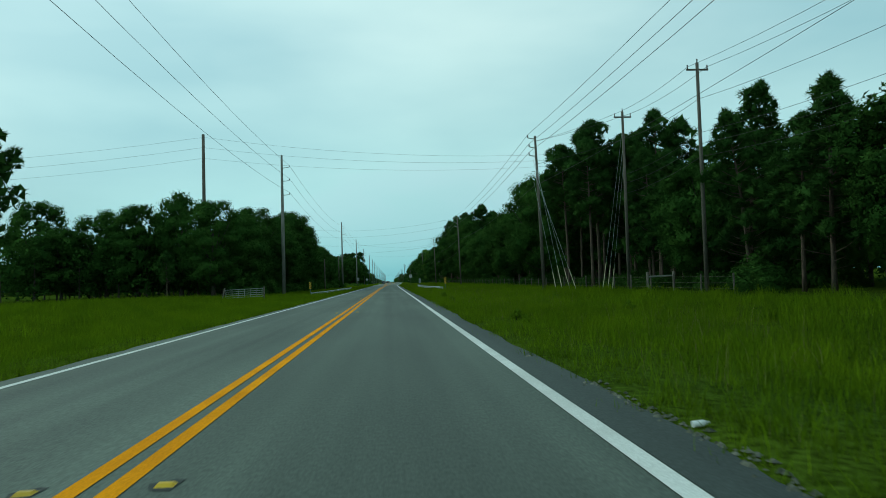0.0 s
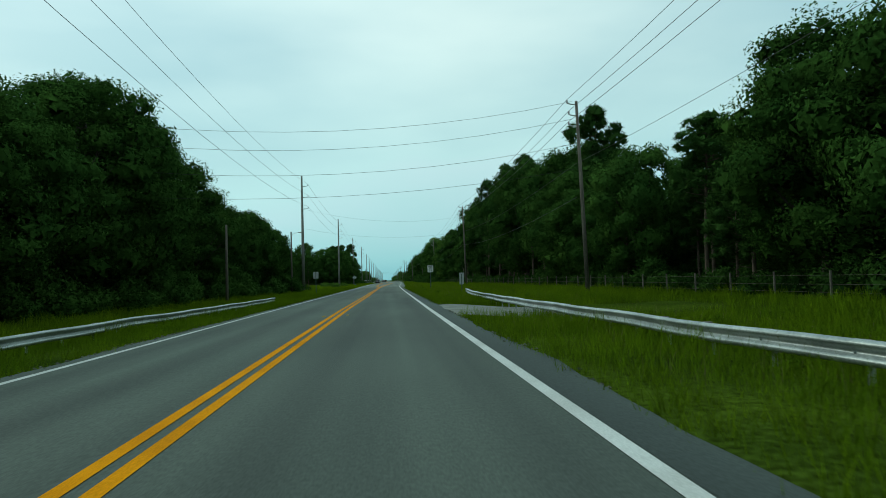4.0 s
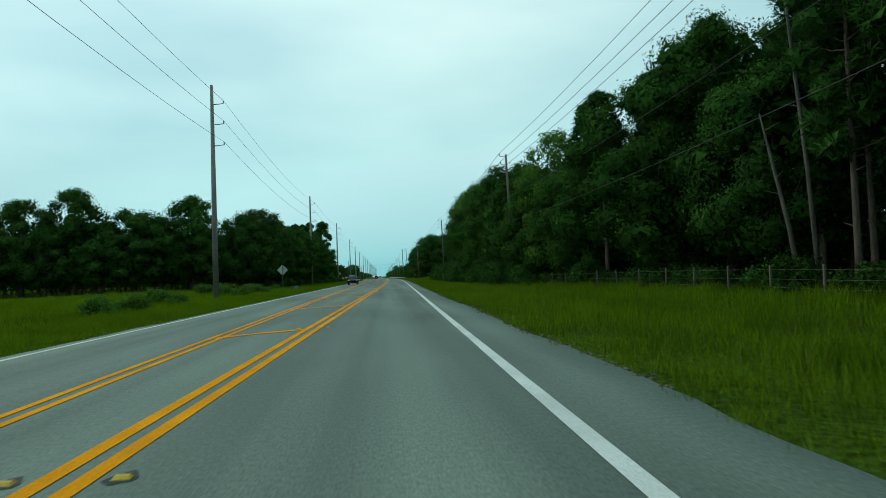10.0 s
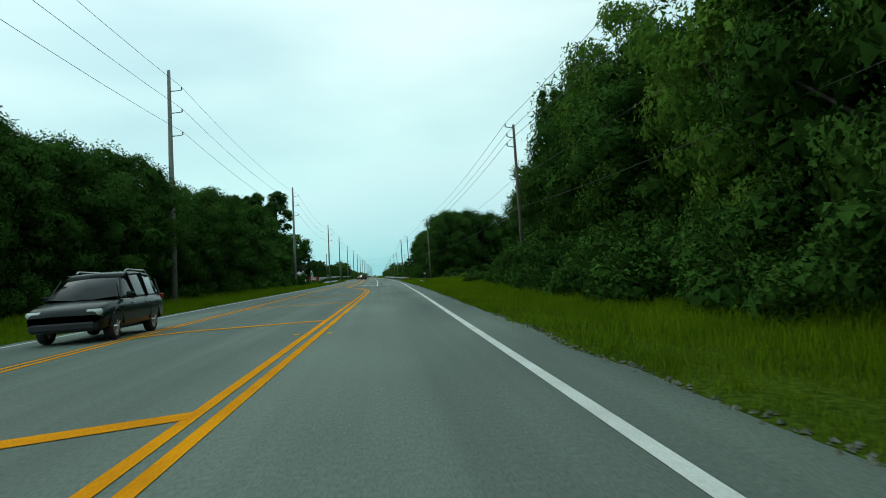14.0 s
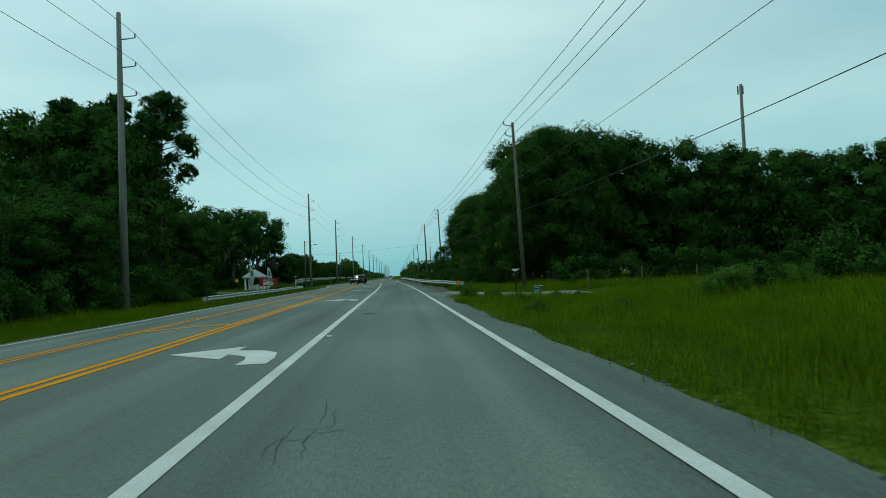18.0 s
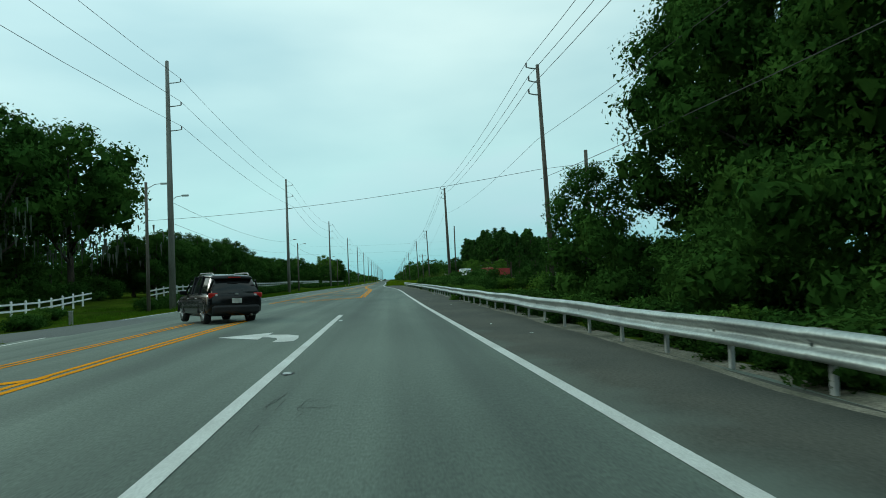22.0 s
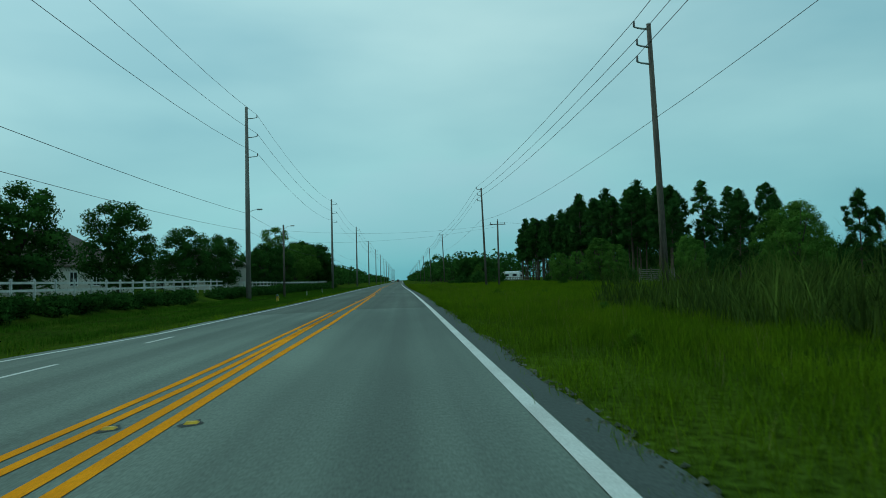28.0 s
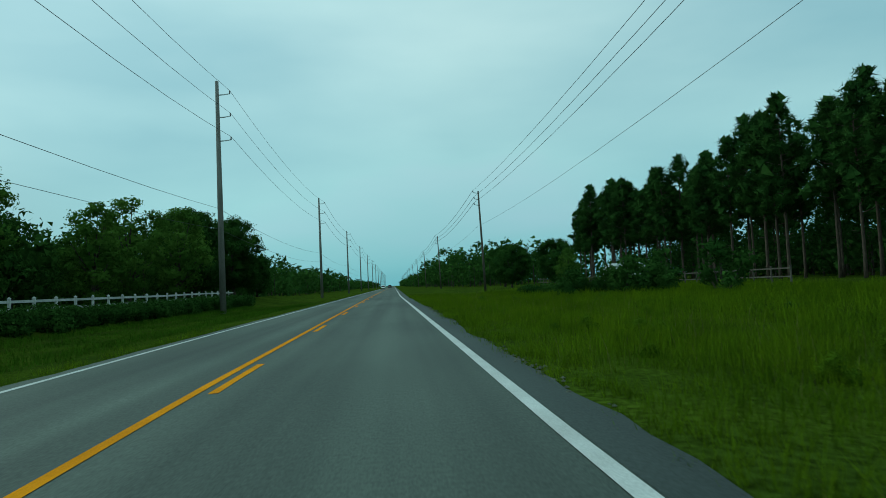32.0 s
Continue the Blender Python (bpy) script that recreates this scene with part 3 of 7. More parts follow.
def cracks(x, y, w, l, seed):
    """Fine dark cracks in worn asphalt, along and across."""
    rng = np.random.default_rng(seed)
    b = Build()
    for k in range(9):
        along = k % 3 > 0
        px, py = x + w * rng.uniform(-0.5, 0.5), y + l * rng.uniform(-0.5, 0.5)
        n = int(rng.integers(4, 8))
        rows = []
        for i in range(n):
            t = 0.0045 * (1 - abs(2 * i / (n - 1) - 1) * 0.7)
            rows.append([(px - t * along, py - t * 1.6 * (not along), road_z(px) + 0.004), (px + t * along, py + t * 1.6 * (not along), road_z(px) + 0.004)])
            px, py = px + (rng.normal(0, 0.03) if along else rng.uniform(0.03, 0.1)), py + (rng.uniform(0.08, 0.25) if along else rng.normal(0, 0.04))
        b.sheet(rows)
    marking("road_cracks", "fine dark cracks in the worn asphalt", b, M_CRACK)


for i, (x, y, w, l) in enumerate(((2.2, 625.8, 0.35, 1.2), (2.35, 624.0, 0.4, 0.6), (3.4, 624.0, 0.3, 0.6), (2.3, 629.5, 0.4, 1.6), (3.0, 535, 0.5, 1.2), (3.7, 525.5, 0.4, 1.0), (1.7, 575, 0.5, 2.0), (2.2, 601, 0.4, 1.5), (1.4, 646, 0.5, 2.0), (-1.4, 437, 0.6, 1.4), (3.2, 471, 0.4, 1.6))):
    cracks(x, y, w, l, 60 + i)


def arrow(x, y):
    """A left-turn arrow: a shaft that bends to a broad head."""
    rows = []
    outer = [(0.95, -1.1), (0.95, -0.5), (0.85, 0.1), (0.55, 0.45), (0.05, 0.62)]
    inner = [(0.5, -1.1), (0.5, -0.6), (0.42, -0.25), (0.22, -0.05), (0.0, 0.05)]
    b = Build()
    b.sheet([[(x + p[0], y + p[1] * 1.3, road_z(x) + 0.007), (x + q[0], y + q[1] * 1.3, road_z(x) + 0.007)] for p, q in zip(outer, inner)])
    b.add([(x + 0.04, y + 1.5, road_z(x) + 0.007), (x + 0.04, y - 0.55, road_z(x) + 0.007), (x - 1.1, y + 0.55, road_z(x) + 0.007)], [(0, 2, 1)])
    marking("turn_arrow", "white left-turn arrow painted on the asphalt", b, M_WHITE)


for i in range(6):
    yy = 450.8 + 26.8 * i
    arrow((0.95, 1.05, 0.85, 0.5, 0.1, -0.25)[i], yy)


# pale crumbs of asphalt and sand along the broken edge, in runs with gaps
def crumb_edge(side, y0, y1, label):
    rng = np.random.default_rng(int(y0) + 7 * (side > 0))
    b = Build()
    for y in np.arange(y0, y1, 0.055):
        k = 0.12 + noise.noise((side * 5.7, float(y) * 0.11, 0.0)) + 0.5 * noise.noise((side * 2.7, float(y) * 0.5, 0.0))
        if k < rng.uniform(0.0, 0.6):
            continue
        e = (pave_right(y) if side > 0 else pave_left(y)) + side * edge_jitter(7.5 if side > 0 else 1.5, y) * (1 if side > 0 else -1)
        x = e + side * (rng.normal(0.03, 0.07) + 0.06 * k)
        s, a, z = rng.uniform(0.02, 0.065), rng.uniform(0, 3), road_z(e) + (0.0 if (x - e) * side < 0.02 else -0.012)
        c, n = math.cos(a) * s, math.sin(a) * s
        b.add([(x - c, y - n, z), (x + n * 0.7, y - c * 0.7, z), (x + c, y + n, z), (x - n * 0.6, y + c * 0.6, z), (x, y, z + s * 0.5)], [(0, 1, 4), (1, 2, 4), (2, 3, 4), (3, 0, 4)])
    tagged(part("crumbs", b, M_GRIT), label, "stones", kind="stuff")


for y0, y1 in ((0, 228), (250, 505), (700, 860)):
    crumb_edge(1, y0, y1, "pale crumbs of sand and broken asphalt along the road edge")
crumb_edge(-1, 60, 590, "pale crumbs of sand along the far road edge")

# ---- utility poles and wires ----
LEFT_POLES = [(-16.7, -92), (-16.7, 12), (-16.7, 110), (-16.2, 234.6), (-16.1, 329), (-16.5, 429), (-15.9, 517.8), (-16.55, 631.5), (-16.45, 700.5),
              (-17.1, 796.4), (-16.8, 885), (-16.7, 971)] + [(-16.9, 1062 + 91 * i) for i in range(12)]
RIGHT_POLES = [(14.6, -20, 15.2), (14.6, 68.1, 15.3), (15.0, 154.7, 15.0), (14.8, 238.5, 15.5), (15.0, 333, 14.4), (15.2, 423, 14.3), (14.0, 523.3, 13.7), (12.85, 613.4, 15.0),
               (13.3, 700.5, 18.2), (12.2, 752.3, 13.6), (12.0, 824.6, 15.0), (11.25, 919, 14.2)] + [(11.0, 1010 + 88 * i, 14.2) for i in range(11)]


def hang(p, q, sag, n=10):
    return [(p[0] + (q[0] - p[0]) * k / n, p[1] + (q[1] - p[1]) * k / n, p[2] + (q[2] - p[2]) * k / n - 4 * sag * (k / n) * (1 - k / n)) for k in range(n + 1)]


def wire(p, q, sag, radius=0.012, label="dark overhead power line wire between poles", name="power_line"):
    tagged(part(name, Build().tube(hang(p, q, sag), [radius] * 11, 4), M_WIRE), label, "wire", group="overhead wires")


def insulator(build, x, y, z, r=0.05, h=0.25):
    build.tube([(x, y, z + h * k / 6) for k in range(7)], [r if k % 2 else r * 0.6 for k in range(7)], 8)


def tall_pole(x, y, top, side, label, material, arms, lean=0.0, lamp=False):
    """A power pole with short arms that carry insulators towards the road."""
    z0 = ground_z(x, y)
    p = thing("power_pole", label, "power pole", pose(x, y, z0), "power poles")
    h = top - z0
    part("pole", Build().tube([(0, 0, -0.3), (lean * 0.5, 0, h * 0.5), (lean, 0, h)], [0.3 if top > 18 else 0.18, 0.25 if top > 18 else 0.15, 0.16 if top > 18 else 0.11], 12), material, p, smooth=True)
    part("cap", Build().tube([(lean, 0, h), (lean, 0, h + 0.06)], [0.13, 0.09], 10), M_STEEL, p, "thin metal pole cap")
    ends = []
    for z, length in arms:
        a = lean * (z - z0) / h
        tip = (a + side * length, 0, z - z0 + 0.12)
        part("arm", Build().tube([(a, 0, z - z0), (a + side * length * 0.6, 0, z - z0 + 0.05), tip], [0.055, 0.045, 0.04], 6), M_STEEL, p, "short grey bracket arm")
        bb = Build()
        insulator(bb, tip[0], 0, tip[2], 0.07, 0.3)
        part("insulator", bb, M_INSUL, p, smooth=True)
        ends.append((x + tip[0], y, z0 + tip[2] + 0.3))
    if lamp:
        zl = 9.3 - z0
        part("lamp_arm", Build().tube([(0, 0, zl - 0.4), (side * 0.5, 0, zl), (side * 1.1, 0, zl + 0.1)], [0.03, 0.03, 0.025], 6), M_STEEL, p)
        part("lamp_head", Build().box(side * 1.3, 0, zl + 0.1, 0.6, 0.24, 0.16, 0, 0.05), M_STEEL, p, "small grey lamp head")
    return ends


def run_wires(rows, sag, label):
    for a, b in zip(rows, rows[1:]):
        for p, q in zip(a, b):
            far = p[1] > 900
            wire(p, q, sag(p[1]) * (math.dist(p, q) / 95) ** 2, 0.028 if far else 0.016, label)


ends = []
for i, (x, y) in enumerate(LEFT_POLES):
    ends.append(tall_pole(x, y, 21.5 if i < 8 else 20.8, 1, "tall tapered grey power pole with three bracket arms", M_GREYPOLE,
                          ((19.5, 1.15), (17.4, 1.15), (15.2, 1.15)), 0.0, lamp=i in (7, 8, 9)))
run_wires(ends, curve(0, 1.15, 234, 1.15, 329, 1.15, 429, 1.25, 518, 1.5, 632, 1.4, 701, 2.1, 796, 2.1, 900, 1.6), "dark sagging power line wire between tall poles")
low = [(x - 0.15, y, 9.0) for x, y in LEFT_POLES]
for a, b in zip(low, low[1:]):
    if a[1] > 600:
        wire(a, b, 0.9, 0.016, "thin low service wire along the road")
        wire((a[0], a[1], 7.1), (b[0], b[1], 7.1), 0.9, 0.014, "thin low service wire along the road")
ends = []
for i, (x, y, top) in enumerate(RIGHT_POLES):
    ends.append(tall_pole(x + 0.5, y, top, -1, "weathered wooden power pole with three short arms", M_WOODPOLE,
                          ((top - 0.25, 0.75), (top - 1.15, 0.65), (top - 2.0, 0.7)), -0.42))
run_wires(ends, curve(0, 1.0, 900, 1.0), "dark power line wire between wooden poles")
for (xa, ya, ta), (xb, yb, tb) in zip(RIGHT_POLES, RIGHT_POLES[1:]):
    wire((xa - 0.2, ya, ta - 5.0), (xb - 0.2, yb, tb - 5.0), 0.8, 0.011, "thin neutral wire along the wooden poles")
    if 100 < ya < 560:
        wire((xa - 0.1, ya, ta - 7.6), (xb - 0.1, yb, tb - 7.6), 0.9, 0.015, "sagging telephone cable along the wooden poles")


def plain_pole(x, y, top, label, arm=0.0, lamp=0.0):
    z0 = ground_z(x, y)
    p = thing("utility_pole", label, "utility pole", pose(x, y, z0), "utility poles")
    part("pole", Build().tube([(0, 0, -0.3), (0, 0, (top - z0) * 0.5), (0, 0, top - z0)], [0.42, 0.36, 0.3] if top > 25 else [0.16, 0.13, 0.11], 10), M_WOODPOLE, p, smooth=True)
    if arm:
        part("crossarm", Build().box(0, 0, top - z0 - 0.5, arm, 0.1, 0.12, 0, 0.02), M_WOODPOLE, p)
        for s in (-0.45, 0.0, 0.45):
            bb = Build()
            insulator(bb, s * arm, 0, top - z0 - 0.44 + (0.44 if s == 0 else 0), 0.06, 0.28)
            part("insulator", bb, M_INSUL, p, smooth=True)
    if lamp:
        part("lamp_arm", Build().tube([(0, 0, top - z0 - 0.6), (lamp * 0.6, 0, top - z0 - 0.2), (lamp, 0, top - z0 - 0.15)], [0.03, 0.03, 0.025], 6), M_STEEL, p)
        part("lamp_head", Build().box(lamp * 1.2, 0, top - z0 - 0.15, 0.55, 0.22, 0.15, 0, 0.05), M_STEEL, p, "small grey lamp head")
    return p


for x, y, top, arm, lamp in ((-39, 149.5, 33.5, 0, 0), (46.7, 150, 29, 2.6, 0), (21.1, 60.6, 15.9, 1.6, 0), (22.0, 47.2, 16.1, 1.6, 0), (15.5, 612, 9, 0, 0), (14.1, 822, 9.7, 2.4, 0), (15.1, 702, 11.0, 0, 0),
                             (-16.3, 219.5, 9.8, 0, 1.2), (-17.3, 627.6, 10.1, 0, 1.2), (-16.6, 715, 9.5, 0, 1.2), (-16.2, 814, 9.1, 0, 1.0), (49, 760, 12.8, 1.8, 0), (-58, 705, 9.5, 0, 0), (-22.5, 153, 13.4, 1.6, 0), (-16.2, 172, 7.2, 0, 0)):
    plain_pole(x, y, top, "weathered wooden utility pole among the trees" if arm or x > 0 else "wooden utility pole with a small street lamp", arm, lamp)
mast = thing("radio_mast", "tall slim grey radio mast far behind the trees", "mast", pose(96, 642, 0))
part("pole", Build().tube([(0, 0, 0), (0, 0, 24), (0, 0, 48)], [0.65, 0.5, 0.38], 10), M_GREYPOLE, mast, smooth=True)
for a in (0.4, 2.5, 4.6):
    part("antenna", Build().box(0.75 * math.cos(a), 0.75 * math.sin(a), 46.5, 0.35, 0.25, 2.2, a, 0.04), M_INSUL, mast, "narrow grey antenna panel")
    part("bracket", Build().tube([(0.3 * math.cos(a), 0.3 * math.sin(a), 46.5), (0.72 * math.cos(a), 0.72 * math.sin(a), 46.5)], [0.06, 0.06], 6), M_STEEL, mast)
for dz in (0.4, 2.6, 4.9):
    wire((-39, 149.5, 33.3 - dz), (46.7, 150, 28.8 - dz * 0.5), 2.2, 0.02, "thin power line wire crossing above the road")
    wire((-39, 149.5, 33.3 - dz), (-150, 165, 31 - dz), 2.2, 0.02, "thin power line wire crossing above the field")
for z, sag in ((15.0, 1.6), (13.6, 1.6), (11.6, 1.5), (9.6, 1.2)):
    wire((-22.5, 153, z - 1.5), (14.7, 154.7, z), sag, 0.014, "thin service wire crossing above the road")
for ya, za, yb, zb, sag in ((238.5, 13.5, 234.6, 15.2, 1.6), (239, 10.5, 234.6, 11.5, 1.4)):
    wire((14.6, ya, za), (-16.2, yb, zb), sag, 0.012, "thin service wire crossing above the road")
wire((12.9, 614.4, 8.2), (-17.2, 627.6, 6.9), 0.5, 0.016, "dark service wire crossing above the road")
wire((12.9, 614.4, 8.2), (40, 600, 11), 0.6, 0.014, "dark service wire leading to a farm")
for dz in (0.6, 2.2):
    wire((-16.6, 715, 9.3 - dz), (30, 722, 10.4 - dz), 0.5, 0.009, "thin service wire crossing above the road")
    wire((14.1, 822, 9.3 - dz * 0.2), (-16.2, 814, 8.9 - dz), 0.8, 0.011, "thin service wire crossing above the road")
wire((14.1, 822, 9.5), (60, 826, 9.0), 0.8, 0.011, "thin service wire leading to a farm")
# the branch line that leads off between the two poles before the woods
for dx, z in ((-0.7, 15.7), (0.0, 13.4), (0.7, 15.7)):
    wire((14.6, 68.1, z - 0.9), (21.1 + dx, 60.6, z), 0.15, 0.014, "dark power line wire leading off beside the woods")
    wire((21.1 + dx, 60.6, z), (22.0 + dx, 47.2, z + 0.1), 0.3, 0.014, "dark power line wire leading off beside the woods")
    wire((22.0 + dx, 47.2, z + 0.1), (25.0 + dx, 6, z), 1.0, 0.014, "dark power line wire leading off beside the woods")
for z in (9.4, 10.3, 11.1):
    wire((21.1, 60.6, z - 0.9), (22.0, 47.2, z), 0.3, 0.013, "pale service wire beside the woods")
    wire((22.0, 47.2, z), (25.5, 6, z + 0.2), 0.9, 0.013, "pale service wire beside the woods")
for i, (x, y) in enumerate(((16.3, 65.6), (16.9, 65.0), (17.4, 64.6), (15.9, 66.4), (19.3, 62.6), (19.7, 62.4), (20.1, 62.3))):
    g = thing("guy_wire", "steel guy wire with a pale guard at its foot", "guy wire", group="guy wires")
    top = Vector((14.4, 68.0, 14.0 - i * 1.1)) if i < 4 else Vector((21.1, 60.6, 14.6 - (i - 4) * 1.4))
    foot = Vector((x, y, ground_z(x, y)))
    mid = foot.lerp(top, 0.17)
    part("strand", Build().tube([tuple(mid), tuple(top)], [0.012, 0.012], 5), M_STEEL, g)
    part("guard", Build().tube([tuple(foot), tuple(mid)], [0.035, 0.035], 7), M_GUARD, g, "pale yellow plastic guard")

# ---- trees, woods, shrubs and grass ----
def sprays(centres, normal, size, slim, rng, spread, point=None):
    """Pointed leaf sprays, one triangle each, lying about the given normals; spread tilts them, point pulls their tips along a way."""
    n = len(centres)
    nor = normal + spread * rng.normal(size=(n, 3))
    nor /= np.linalg.norm(nor, axis=1)[:, None] + 1e-9
    a = rng.normal(size=(n, 3)) if point is None else point + 0.5 * rng.normal(size=(n, 3))
    if point is None:
        a -= nor * (a * nor).sum(1)[:, None]
    a /= np.linalg.norm(a, axis=1)[:, None] + 1e-9
    w = np.cross(nor, a)
    w /= np.linalg.norm(w, axis=1)[:, None] + 1e-9
    k = np.asarray(size).reshape(-1, 1) * rng.uniform(0.6, 1.4, (n, 1))
    c = np.asarray(centres)
    j = rng.uniform(-0.25, 0.25, (n, 1))
    face = normal + min(spread, 0.5) * 0.6 * rng.normal(size=(n, 3))
    return np.stack([c - a * k * 0.5 + w * k * slim * (0.5 + j), c - a * k * 0.4 - w * k * slim * (0.5 - j), c + a * k * 0.6, face], 1)


def ways(n, rng, up=0.0):
    d = rng.normal(size=(n, 3))
    d[:, 2] += up
    return d / (np.linalg.norm(d, axis=1)[:, None] + 1e-9)


def lobe(c, r, flat, backing, leaves, leaf, rng, out=None):
    """A rounded clump of foliage: broad inner sprays close it, small leaves cover and fringe it."""
    got = []
    dim = np.array([r, r, r * flat])
    for n, lo, hi, size, slim, spread in ((backing * 2, 0.45, 0.74, r * 0.27, 1.0, 0.4), (leaves, 0.72, 1.16, leaf, 0.75, 0.75)):
        d = ways(n, rng, 0.25)
        bumps = 1 + 0.13 * np.sin(d[:, :1] * 7 + c[0] * 3) * np.sin(d[:, 1:2] * 6 + c[1] * 3) + 0.1 * np.sin(d[:, 2:] * 9 + c[2])
        p = np.asarray(c) + d * dim * bumps * rng.uniform(lo, hi, (n, 1))
        nor = d / dim * r
        nor /= np.linalg.norm(nor, axis=1)[:, None]
        if out is not None:
            nor = nor + 0.35 * np.asarray(out)
        got.append(sprays(p, nor, size, slim, rng, spread))
    return np.concatenate(got)


def oak_parts(h, w, seed, low=0.08, lobes=40, backing=64, leaves=600, leaf=0.165, full=2.2, ragged=0.16):
    """A broad-leaved tree: trunk with limbs, and a crown of rounded leaf clumps with gaps between."""
    rng = np.random.default_rng(seed)
    b = Build()
    lean = rng.normal(0, 0.25, 2)
    th = h * 0.66
    tr = 0.016 * h + 0.06
    spine = [(lean[0] * k, lean[1] * k, th * k) for k in (0, 0.12, 0.35, 0.65, 1)]
    b.tube(spine, [tr * 1.5, tr, tr * 0.8, tr * 0.55, tr * 0.2], 9)
    got = []
    z0 = h * low
    for i in range(lobes):
        u = (i + rng.uniform(0, 1)) / lobes
        a = i * 2.39996 + rng.normal(0, 0.4)
        t = 2 * u - 1
        k = max(0.0, 1 - abs(t) ** full) ** 0.5 * (0.62 + 0.38 * rng.uniform(0, 1) ** 0.5) * (1.0 + ragged * math.sin(3 * a + seed + 4 * u))
        r = w * rng.uniform(0.105, 0.19) * (1.1 - 0.25 * u)
        c = (lean[0] * u + math.cos(a) * k * w * 0.43, lean[1] * u + math.sin(a) * k * w * 0.43, z0 + r * 0.6 + (h - z0 - 1.3 * r) * u)
        o = Vector((c[0], c[1], (c[2] - (z0 + h) / 2) * w / h)).normalized()
        if i % 3 == 0:
            s = min(0.95, max(0.2, (c[2] / h) * 0.75))
            p0 = (lean[0] * s, lean[1] * s, th * s)
            mid = ((p0[0] + c[0]) / 2, (p0[1] + c[1]) / 2, (p0[2] + c[2]) / 2 - 0.2)
            b.tube([p0, mid, c], [tr * 0.42, tr * 0.28, tr * 0.08], 6)
        got.append(lobe(c, r, rng.uniform(0.62, 0.85), backing, leaves, leaf, rng, o))
    d = ways(240, rng)
    got.append(sprays(d * np.array([w * 0.22, w * 0.26, (h - z0) * 0.34]) * rng.uniform(0.6, 1.0, (240, 1)) + np.array([lean[0] * 0.5, lean[1] * 0.5, (h + z0) * 0.5]), d, w * 0.07, 0.9, rng, 0.4))
    return b, np.concatenate(got)


def pine_parts(h, seed, bare=0.55, puffs=46, needles=190, spread=0.135, leaf=0.4):
    """A tall pine: a long bare trunk, and rounded tufts of needles on the upper limbs."""
    rng = np.random.default_rng(seed)
    b = Build()
    lx, ly = rng.normal(0, 0.35, 2)
    tr = 0.0075 * h + 0.04
    b.tube([(lx * k * k, ly * k * k, h * 0.97 * k) for k in (0, 0.1, 0.3, 0.6, 0.85, 1)], [tr * 1.35, tr, tr * 0.9, tr * 0.65, tr * 0.35, tr * 0.1], 8)
    got = []
    for i in range(puffs):
        t = (i + rng.uniform(0, 1)) / puffs
        z = h * (bare + (1 - bare) * t * 0.96)
        reach = h * spread * (0.25 + 0.85 * math.sin(math.pi * min(1, 0.3 + t * 0.7)) ** 0.8) * rng.uniform(0.3, 1.05) * (1.0 if i < puffs - 3 else 0.2)
        a = i * 2.39996 + rng.normal(0, 0.5)
        s = z / h
        p0 = (lx * s * s, ly * s * s, z - reach * 0.25)
        c = (p0[0] + math.cos(a) * reach, p0[1] + math.sin(a) * reach, z + reach * 0.12)
        b.tube([p0, ((p0[0] + c[0]) / 2, (p0[1] + c[1]) / 2, (p0[2] + c[2]) / 2 - 0.1), c], [tr * 0.3, tr * 0.2, tr * 0.06], 5)
        r = h * rng.uniform(0.034, 0.058)
        d = ways(16, rng, 0.3)
        got.append(sprays(np.asarray(c) + d * r * np.array([0.7, 0.7, 0.5]), d, r * 0.75, 0.9, rng, 0.4))
        d = ways(needles, rng, 0.35)
        got.append(sprays(np.asarray(c) + d * r * np.array([1, 1, 0.72]) * rng.uniform(0.75, 1.1, (needles, 1)), d, leaf, 0.17, rng, 0.5, d))
    for i in range(2):
        z = h * rng.uniform(bare * 0.45, bare)
        a = rng.uniform(0, math.tau)
        b.tube([(lx * 0.2, ly * 0.2, z), (lx * 0.2 + math.cos(a) * 1.2, ly * 0.2 + math.sin(a) * 1.2, z + 0.25)], [0.03, 0.01], 5)
    d = ways(needles, rng)
    got.append(sprays(np.array([lx, ly, h * 0.97]) + d * h * np.array([0.018, 0.018, 0.035]), d, leaf, 0.17, rng, 0.5, d))
    return b, np.concatenate(got)


def shrub_parts(h, w, seed, leaves=760, leaf=0.2):
    rng = np.random.default_rng(seed)
    b = Build()
    got = []
    for i in range(11):
        a, k = i * 2.39996 + rng.normal(0, 0.4), rng.uniform(0.1, 0.75)
        r = rng.uniform(0.26, 0.46) * w / 2
        c = (math.cos(a) * k * w / 2, math.sin(a) * k * w / 2, max(r * 0.5, h * (0.9 - 0.55 * k) * rng.uniform(0.35, 1.0) - r * 0.5))
        b.tube([(c[0] * 0.2, c[1] * 0.2, -0.1), (c[0] * 0.6, c[1] * 0.6, c[2] * 0.5), c], [0.05, 0.035, 0.01], 5)
        q = lobe(c, r, 0.9, 40, leaves // 8, leaf, rng)
        q[:, :3, 2] = np.maximum(q[:, :3, 2], rng.uniform(-0.1, 0.2, (len(q), 3)))
        got.append(q)
    return b, np.concatenate(got)


KINDS, TREE_HEIGHT = {}, {}


def proto(key, make, bark, leaf, name, label, category):
    b, q = make
    TREE_HEIGHT[key] = float(q[:, :3, 2].max())
    far = q[::2]
    mid = far[:, :3].mean(1, keepdims=True)
    wide = np.concatenate([mid + (far[:, :3] - mid) * 1.4, far[:, 3:]], 1)
    KINDS[key] = (b.mesh("trunk", bark, True), leaves_mesh("crown", q, leaf), name, label, category, leaves_mesh("crown", wide, leaf), q, leaf)


